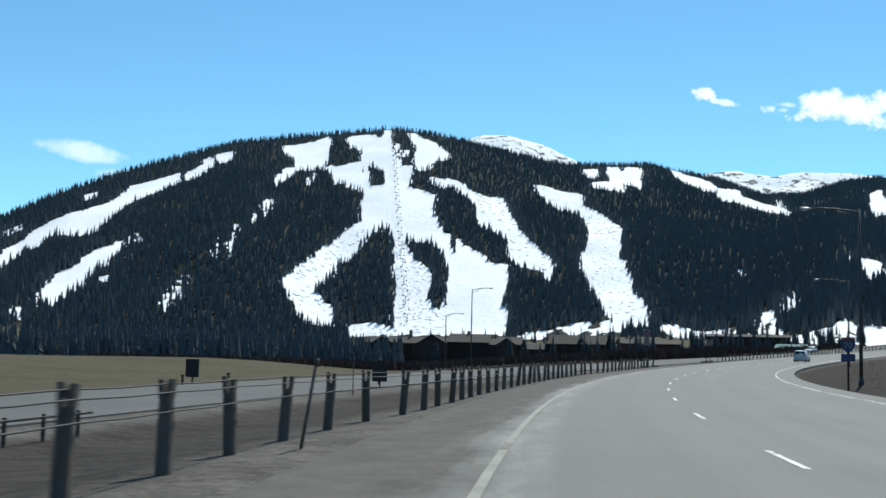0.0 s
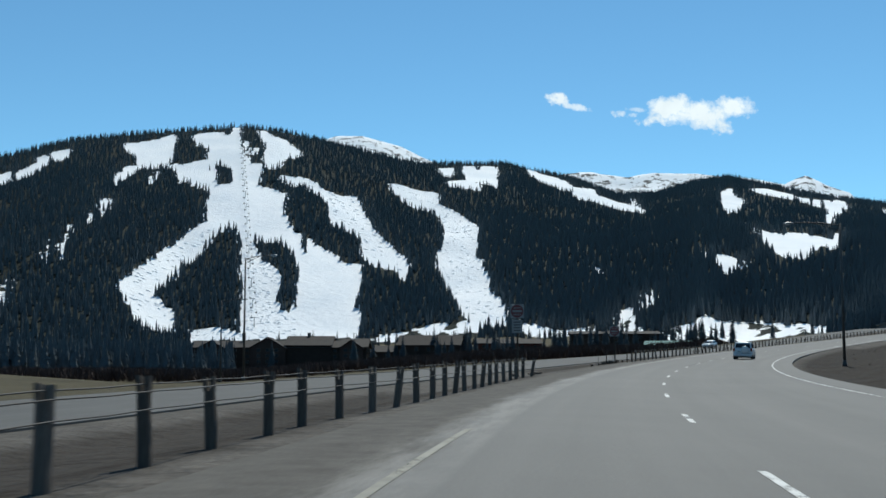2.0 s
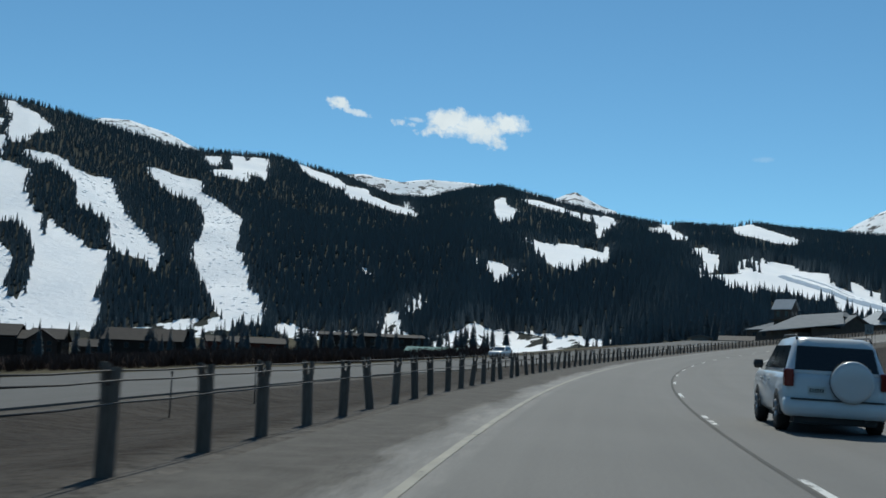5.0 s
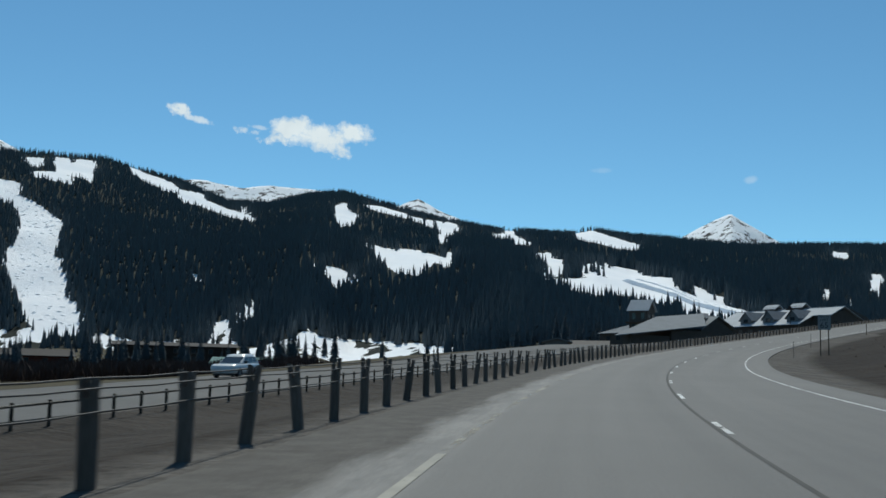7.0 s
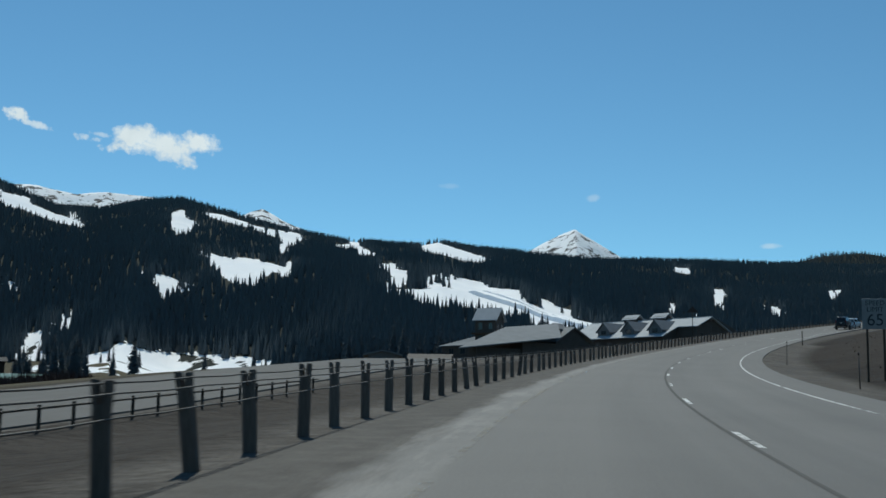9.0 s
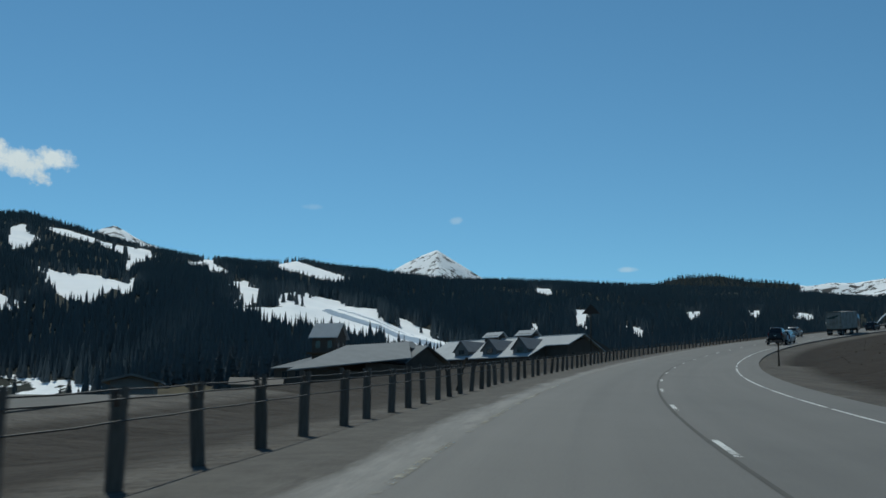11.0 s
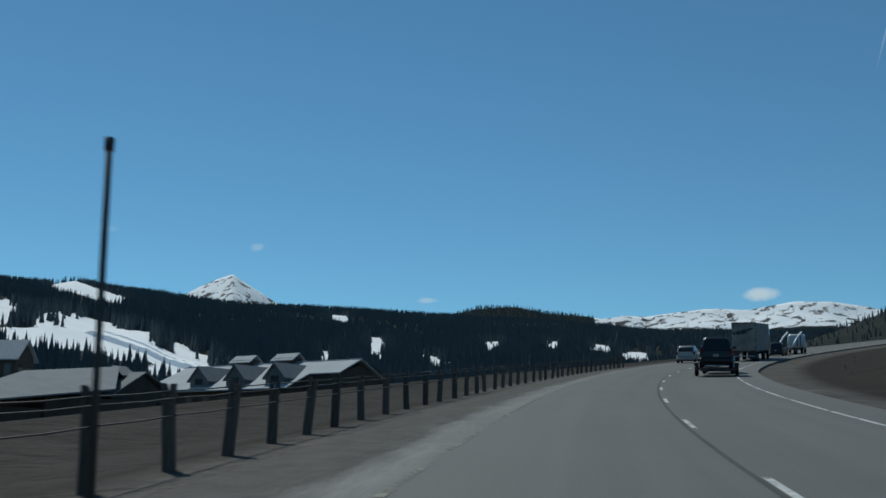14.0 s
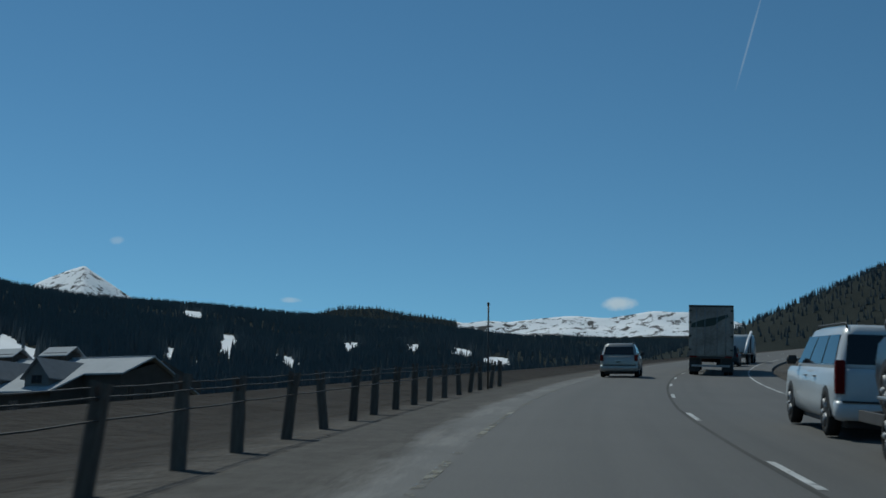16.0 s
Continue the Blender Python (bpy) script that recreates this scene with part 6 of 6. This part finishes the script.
def lodge():
    """Broad lodge; its roof runs out in a long hip at the far end."""
    g = on_ground(364, 621)
    top = empty("lodge", pose(369.7, 594.9, g, 0, 0, 12.07), "broad timber lodge under a low grey roof", "building")
    ridge, eave, w, length, crest = 38.3 - g, 31.6 - g, 10.6, 58.0, 31.0
    part("wall", gable_wall(bmesh.new(), -w + 1.0, w - 1.0, 0.9, crest, -6.0, eave - 0.1, ridge - 1.6), WALL_DARK, top)
    part("wing_wall", boxed(-w + 1.0, w - 1.0, crest, length - 1.0, -6.0, eave - 0.1), WALL_DARK, top)
    part("roof", plate(bmesh.new(), [(0, 0, ridge - 0.9), (0, crest, ridge), (-w, length, eave), (-w, 0, eave)]), LODGE_ROOF, top)
    part("roof", plate(bmesh.new(), [(0.02, 0, ridge - 0.9), (w, 0, eave + 1.2), (w, length, eave), (0.02, crest, ridge)]), LODGE_ROOF, top)
    part("hip_roof", plate(bmesh.new(), [(0, crest, ridge - 0.01), (w, length, eave - 0.01), (-w, length, eave - 0.01)]), LODGE_ROOF, top)
    # hipped wing towards the road, below the tower
    back = top.matrix_world.inverted()

    def wing(name, bm, material):
        bm.transform(back)
        bmesh.ops.recalc_face_normals(bm, faces=bm.faces)
        return part(name, bm, material, top)

    crest_a, crest_b, front_a, front_b, rear_a, rear_b = (343, 600, 36.2), (366, 600, 38.6), (313, 584, 27.3), (354, 583, 32.4), (341, 611, 32.0), (367, 614, 34.5)
    wing("wing_roof", plate(bmesh.new(), [crest_a, crest_b, front_b, front_a]), LODGE_ROOF)
    wing("wing_roof", plate(bmesh.new(), [crest_a, front_a, rear_a]), LODGE_ROOF)
    wing("wing_roof", plate(bmesh.new(), [crest_b, crest_a, rear_a, rear_b]), LODGE_ROOF)
    wing("wing_wall", boxed(322, 340, 587, 592, 14.0, 28.0), WALL_DARK)
    wing("wing_wall", boxed(340, 366, 586, 610, 14.0, 30.4), WALL_DARK)
    c = new("clerestory")
    c.parent = top
    part("clerestory_wall", gable_wall(bmesh.new(), 4.5, 10.5, -2.8, 1.0, ridge - 3.0, ridge - 1.4, ridge + 0.35, axis="x"), WALL_DARK, c)
    part("clerestory_roof", gable_roof(bmesh.new(), 4.5, 10.5, -2.8, 1.0, ridge - 1.4, ridge + 0.6, 0.5, 0.2, axis="x"), ROOF_SHINGLE, c)
    for k in range(9):
        window_part(top, -w + 0.98, 4 + k * 6.0, eave - 3.2, 2.4, 2.0, "x-")
    for x in (-5.5, 0.0, 5.5):
        window_part(top, x, 0.88, eave - 3.0, 2.2, 2.2, "y-")
    return top


TOWER = (351, 621, 44.6)


def lookout_tower():
    x, y, apex = TOWER
    g = on_ground(x, y)
    t = house(pose(x, y, g, 0, 0, 12 + 20), "square timber tower with a grey pitched roof", 8.0, 7.6, apex - 3.8 - g, apex - g, WALL_DARK, ROOF_GREY, 4, 2, sides=("x-", "y-", "x+"), name="tower")
    part("balcony", boxed(-5.2, 5.2, -5.2, 5.2, apex - 9.8 - g, apex - 9.3 - g), WALL_TAN, t)
    return t


def village_lodge():
    """Long apartment lodge with a stepped roof and a broad gable towards the road."""
    w, l = 11.0, 42.0
    t = house(sited(0, 650, 82), "long dark brown apartment lodge with stepped gabled roofs", 2 * l, 2 * w, 11.5, 14.8, WALL_BROWN, ROOF_BROWN, 4, 14, sides=("x-", "y-", "y+"), stone=False, name="apartment_lodge")
    part("raised_wall", gable_wall(bmesh.new(), -w - 0.4, w + 0.4, -25.0, -3.5, -5.0, 12.6, 16.6), WALL_BROWN, t)
    part("raised_roof", gable_roof(bmesh.new(), -w - 0.4, w + 0.4, -25.0, -3.5, 12.6, 17.0), ROOF_BROWN, t)
    part("end_wall", gable_wall(bmesh.new(), -w - 0.8, w, -l, -30.0, -5.0, 11.8, 15.4), WALL_BROWN, t)
    part("end_roof", gable_roof(bmesh.new(), -w - 0.8, w, -l, -30.0, 11.8, 15.8), ROOF_BROWN, t)
    for y, half, high in ((5.0, 8.5, 16.2), (-35.0, 5.5, 15.0), (32.0, 6.0, 14.6)):
        g = new("front_gable")
        g.parent = t
        part("gable_wall", gable_wall(bmesh.new(), y - half, y + half, -w - 2.2, 0.0, -5.0, 11.2, high - 0.4, axis="x"), GABLE_WALL, g)
        part("gable_roof", gable_roof(bmesh.new(), y - half, y + half, -w - 2.2, 0.0, 11.2, high, 0.9, 0.25, axis="x"), ROOF_BROWN, g)
        for z in (1.0, 3.8, 6.6, 9.2):
            for k in (-0.5, 0.0, 0.5):
                window_part(g, -w - 2.24, y + k * half, z, 1.6, 1.4, "x-")
    for y in (-14.0, 18.0):
        part("chimney", boxed(-0.8, 0.8, y, y + 1.5, 14.0, 18.6, bevel=0.05), STONE, t)
    return t


hall()
lodge()
lookout_tower()
village_lodge()
for x, y, turn, L, W, e, r, wall, roof, st, bays, dorm in (
        (72, 640, 75, 30, 18, 8.0, 12.5, WALL_BROWN, ROOF_BROWN, 2, 5, 0), (118, 690, 88, 34, 18, 6.5, 9.0, WALL_RED, ROOF_BROWN, 2, 5, 0),
        (168, 660, 80, 44, 20, 9.5, 11.0, WALL_BROWN, ROOF_BROWN, 3, 7, 0),        (60, 700, 85, 30, 16, 6.0, 9.0, WALL_BROWN, ROOF_BROWN, 2, 5, 0)):
    house(sited(x, y, turn), "dark brown timber apartment block in the valley village", L, W, e, r, wall, roof, st, bays, dorm, sides=("x-", "x+", "y-"), stone=False, name="apartment_block", chimney=W > 18)
house(sited(206, 446, -30), "pale grey storage shed beside the far carriageway", 6, 5, 4.2, 4.8, PALE_WALL, PALE_WALL, 1, 2, sides=("x-",), stone=False, name="shed")
house(sited(324, 618, 55), "low timber outbuilding beside the lodge", 14, 8, 4.8, 6.6, PALE_WALL, TAN_ROOF, 1, 3, sides=("x-", "y-"), stone=False, name="outbuilding")
house(sited(178, 596, 62), "low shed with a pale teal sheet roof", 22, 9, 2.6, 4.4, WALL_BROWN, TEAL_ROOF, 1, 4, sides=("x-", "y-"), stone=False, name="shed")


# ---------------------------------------------------------------- chairlift on the main run
def chairlift():
    p0, p1 = Vector((-46, 1462, 0)), Vector((-118, 2440, 0))
    top = empty("chairlift", Matrix.Translation((p0.x, p0.y, on_ground(p0.x, p0.y))), "chairlift with grey towers climbing the main ski run", "chairlift")
    back = top.matrix_world.inverted()
    across = (p1 - p0).normalized().cross(Vector((0, 0, 1)))
    heads = []
    for k in range(16):
        q = p0.lerp(p1, k / 15)
        z = on_ground(q.x, q.y)
        base, head = Vector((q.x, q.y, z - 1)), Vector((q.x, q.y, z + 11))
        heads.append(head)
        t = part("tower", rodded(back @ base, back @ head, 0.55, 0.4), GALV, top)
        part("crossarm", rodded(back @ (head - across * 3.2), back @ (head + across * 3.2), 0.28), GALV, t)
    for side in (-3, 3):
        part("rope", tube(bmesh.new(), [back @ (h + across * side) for h in heads], 0.07, 5), DARK_METAL, top)
    for k in range(60):
        f = (k + 0.5) / 60 * 15
        i = int(f)
        p = heads[i].lerp(heads[min(i + 1, 15)], f - i) + across * (3 if k % 2 else -3)
        bm = bmesh.new()
        box(bm, -1.1, 1.1, -0.35, 0.35, -3.4, -3.0)
        box(bm, -1.1, 1.1, 0.25, 0.40, -3.0, -2.1)
        rod(bm, (0, 0, -3.2), (0, 0, 0), 0.10, None, 5)
        part("chair", bm, DARK_METAL, top).location = back @ p
    return top


chairlift()


# ---------------------------------------------------------------- single trees and scrub in the valley
BARK = wood_material("grey_bark", (0.05, 0.04, 0.03), (0.11, 0.09, 0.07))
TWIGS = plain("bare_red_brown_twigs", (0.045, 0.030, 0.025), (0.085, 0.056, 0.046), 0.8, 0.85)
SCRUB = plain("dry_scrub", (0.034, 0.027, 0.019), (0.060, 0.046, 0.028), 0.8, 0.9)
DRY_STEMS = plain("pale_dry_stems", (0.070, 0.058, 0.046), (0.115, 0.096, 0.075), 0.8, 0.9)


def spruce_meshes(seed, h):
    """Trunk and a crown of drooping branch fans in whorls."""
    rnd = random.Random(seed)
    tr = rodded((0, 0, -0.4), (0, 0, h * 0.97), h * 0.014, h * 0.002, 7)
    bm = bmesh.new()
    z = h * 0.07
    while z < h * 0.985:
        k = 1 - z / h
        reach = h * 0.17 * (k ** 0.85) * rnd.uniform(0.85, 1.1) + 0.12
        n = 9 if k > 0.35 else 6
        a0 = rnd.uniform(0, 6.28)
        for i in range(n):
            a = a0 + i * math.tau / n + rnd.uniform(-0.2, 0.2)
            r = reach * rnd.uniform(0.7, 1.15)
            c, s = math.cos(a), math.sin(a)
            drop = r * rnd.uniform(0.35, 0.6)
            wdt = r * 0.30
            base, tip = Vector((0, 0, z)), Vector((c * r, s * r, z - drop))
            mid = base.lerp(tip, 0.55) + Vector((0, 0, r * 0.10))
            sd = Vector((-s, c, 0)) * wdt
            v = [bm.verts.new(p) for p in (base, mid + sd - Vector((0, 0, 0.16 * r)), tip, mid - sd - Vector((0, 0, 0.16 * r)), mid)]
            bm.faces.new((v[0], v[1], v[4]))
            bm.faces.new((v[1], v[2], v[4]))
            bm.faces.new((v[2], v[3], v[4]))
            bm.faces.new((v[3], v[0], v[4]))
        z += h * 0.028 + 0.10 * k
    return tr, bm


def make_spruce(seed, h, m):
    tr, cr = spruce_meshes(seed, h)
    top = empty("spruce_tree", m, "dark green spruce tree with a narrow ragged crown", "tree", "valley spruces")
    part("trunk", tr, BARK, top)
    part("crown", cr, NEEDLES, top)
    return top


def valley_trees():
    rnd = random.Random(11)
    kinds = [make_spruce(k, h, Matrix.Identity(4)) for k, h in ((1, 13.0), (2, 16.0), (3, 10.0))]
    spots = []
    # along the foot of the slopes, round the village and the lodges
    for _ in range(150):
        b = rnd.uniform(-46, 4)
        if -28 < b < -17.5:
            continue
        f = float(np.interp(b, FOOT_BEARING, FOOT_AWAY))
        r = f * rnd.uniform(0.86, 1.0)
        spots.append((VALLEY[0] - math.sin(radians(b)) * r, VALLEY[1] + math.cos(radians(b)) * r))
    for _ in range(14):
        spots.append((rnd.uniform(140, 205), rnd.uniform(640, 740)))
    for _ in range(22):
        spots.append((rnd.uniform(-70, 140), rnd.uniform(590, 700)))
    for _ in range(30):
        spots.append((rnd.uniform(330, 460), rnd.uniform(640, 720)))
    for _ in range(12):
        spots.append((rnd.uniform(275, 405), rnd.uniform(880, 965)))
    for _ in range(16):
        spots.append((226 + rnd.gauss(0, 9), 716 + rnd.gauss(0, 12)))
    # before and between the village's blocks
    for _ in range(52):
        spots.append((rnd.uniform(48, 205), rnd.uniform(608, 642)))
    for _ in range(14):
        spots.append((rnd.uniform(-75, -40), rnd.uniform(630, 660)))
    # a row below the long lower run
    for _ in range(30):
        k = rnd.uniform(0, 1)
        spots.append((598 + 74 * k + rnd.uniform(-8, 8), 1056 - 46 * k + rnd.uniform(-14, 14)))
    used = set()
    for x, y in spots:
        k = rnd.randrange(3)
        m = pose(x, y, on_ground(x, y), 0, 0, rnd.uniform(0, 360)) @ Matrix.Scale(rnd.uniform(0.7, 1.2), 4)
        if k in used:
            t = copy_thing(kinds[k], m)
            t.matrix_world = m
        else:
            kinds[k].matrix_world = m
            used.add(k)


valley_trees()


def scrub(name, spots, size, material, label, seed):
    """Bushes of thin upright twigs, many to a clump."""
    rng = np.random.default_rng(seed)
    verts, faces = [], []
    pts = np.array(spots)
    z = land(pts[:, 0], pts[:, 1])[0]
    for (x, y), g in zip(pts, z):
        s = size * rng.uniform(0.6, 1.4)
        for _ in range(26):
            a, t = rng.uniform(0, 6.28), rng.uniform(0.1, 0.75)
            tip = np.array((x + math.cos(a) * s * t, y + math.sin(a) * s * t, g + s * rng.uniform(0.6, 1.1)))
            base = np.array((x + math.cos(a) * s * 0.15, y + math.sin(a) * s * 0.15, g - 0.1))
            w = s * 0.035
            side = np.array((-math.sin(a) * w, math.cos(a) * w, 0))
            mid = base * 0.45 + tip * 0.55
            i = len(verts)
            verts += [base, mid + side, tip, mid - side]
            faces.append((i, i + 1, i + 2, i + 3))
    ob = raw_mesh(name, np.array(verts), np.array(faces), material, smooth=False)
    return tagged(ob, label, "bushes", kind="stuff")


def scrub_spots():
    rng = np.random.default_rng(3)
    low, verge = [], []
    for _ in range(4200):
        low.append((rng.uniform(-70, 190), rng.uniform(500, 655)))
    for _ in range(1700):
        low.append((rng.uniform(-140, 0), rng.uniform(455, 560)))
    for _ in range(700):
        s, n = rng.uniform(30, 620), rng.uniform(-40, -13.5)
        p = road(s, n)
        verge.append((p.x, p.y))
    return low, verge


LOW, VERGE = scrub_spots()
scrub("willow_scrub", LOW, 3.4, TWIGS, "bare red-brown willow bushes along the valley floor", 4)
brush_rng = np.random.default_rng(12)
BRUSH = [tuple(road(brush_rng.uniform(163, 171), 4.7 + abs(brush_rng.normal(0, 0.9))))[:2] for _ in range(46)]
scrub("dry_brush", BRUSH, 0.26, DRY_STEMS, "low dry brown brush round the sign post", 6)
scrub("verge_grass", VERGE, 0.13, SCRUB, "tufts of dry brown grass on the road banks", 5)


# ---------------------------------------------------------------- snow berms beside the long lower run
SNOW_BANK = plain("packed_snow", (0.78, 0.81, 0.84), (0.90, 0.91, 0.92), 0.06, 0.7)


def snow_berm(a, b, high, wide, label):
    """A long ploughed bank of snow down the slope from a to b."""
    rnd = random.Random(5)
    a, b = Vector(a), Vector(b)
    side = Vector((b.y - a.y, a.x - b.x)).normalized()
    secs = []
    for k in range(41):
        p = a.lerp(b, k / 40)
        h = high * rnd.uniform(0.9, 1.1) * min(1.0, k / 3 + 0.2, (40 - k) / 3 + 0.2)
        row = []
        for d, z in ((-1.3, -0.25), (-0.5, 0.8), (0.1, 1.0), (0.45, 1.0), (0.62, 0.85), (0.75, -0.4)):
            q = p + side * d * wide
            row.append((q.x, q.y, on_ground(q.x, q.y) + z * h))
        secs.append(row)
    return tagged(part("snow_berm", loft(bmesh.new(), secs, smooth=False), SNOW_BANK), label, "snow bank", "snow banks")


snow_berm((794, 1285), (773, 1062), 5.0, 9.0, "long ploughed snow bank along the lower ski run")
snow_berm((809, 1292), (790, 1076), 5.0, 8.0, "low ploughed snow bank beside the lower ski run")


# ---------------------------------------------------------------- moguls
def moguls(key, count, size, seed):
    """Humps of carved snow over one run."""
    rng = np.random.default_rng(seed)
    poly = RUNS[key]
    px, py = [p[0] for p in poly], [p[1] for p in poly]
    x, y = rng.uniform(min(px), max(px), count * 6), rng.uniform(min(py), max(py), count * 6)
    k = inside(poly, x, y) & cleared(x, y)
    x, y = x[k][:count], y[k][:count]
    verts, faces = [], []
    ring = 8
    for i, (cx, cy) in enumerate(zip(x, y)):
        w, d, h = size * rng.uniform(0.7, 1.6), size * rng.uniform(0.4, 0.7), size * rng.uniform(0.22, 0.42)
        base = len(verts)
        for lev, (m, up) in enumerate(((1.0, -0.35), (0.72, 0.75))):
            for q in range(ring):
                a = q * math.tau / ring
                verts.append((cx + math.cos(a) * w * m, cy + math.sin(a) * d * m, 0, up * h))
        verts.append((cx, cy, 0, h))
        for q in range(ring):
            n = (q + 1) % ring
            faces.append((base + q, base + n, base + ring + n))
            faces.append((base + q, base + ring + n, base + ring + q))
            faces.append((base + ring + q, base + ring + n, base + 2 * ring))
    v = np.array(verts)
    v[:, 2] = land(v[:, 0], v[:, 1])[0] + v[:, 3]
    ob = raw_mesh("snow_moguls", v[:, :3], np.array(faces), SNOW_BANK, smooth=True)
    tagged(ob, "field of carved snow moguls on a ski run", "moguls", kind="stuff")


moguls("lift_line", 240, 2.2, 31)
moguls("second_run", 60, 3.2, 32)
moguls("left_arm", 60, 3.0, 34)
moguls("third_run", 170, 2.4, 35)
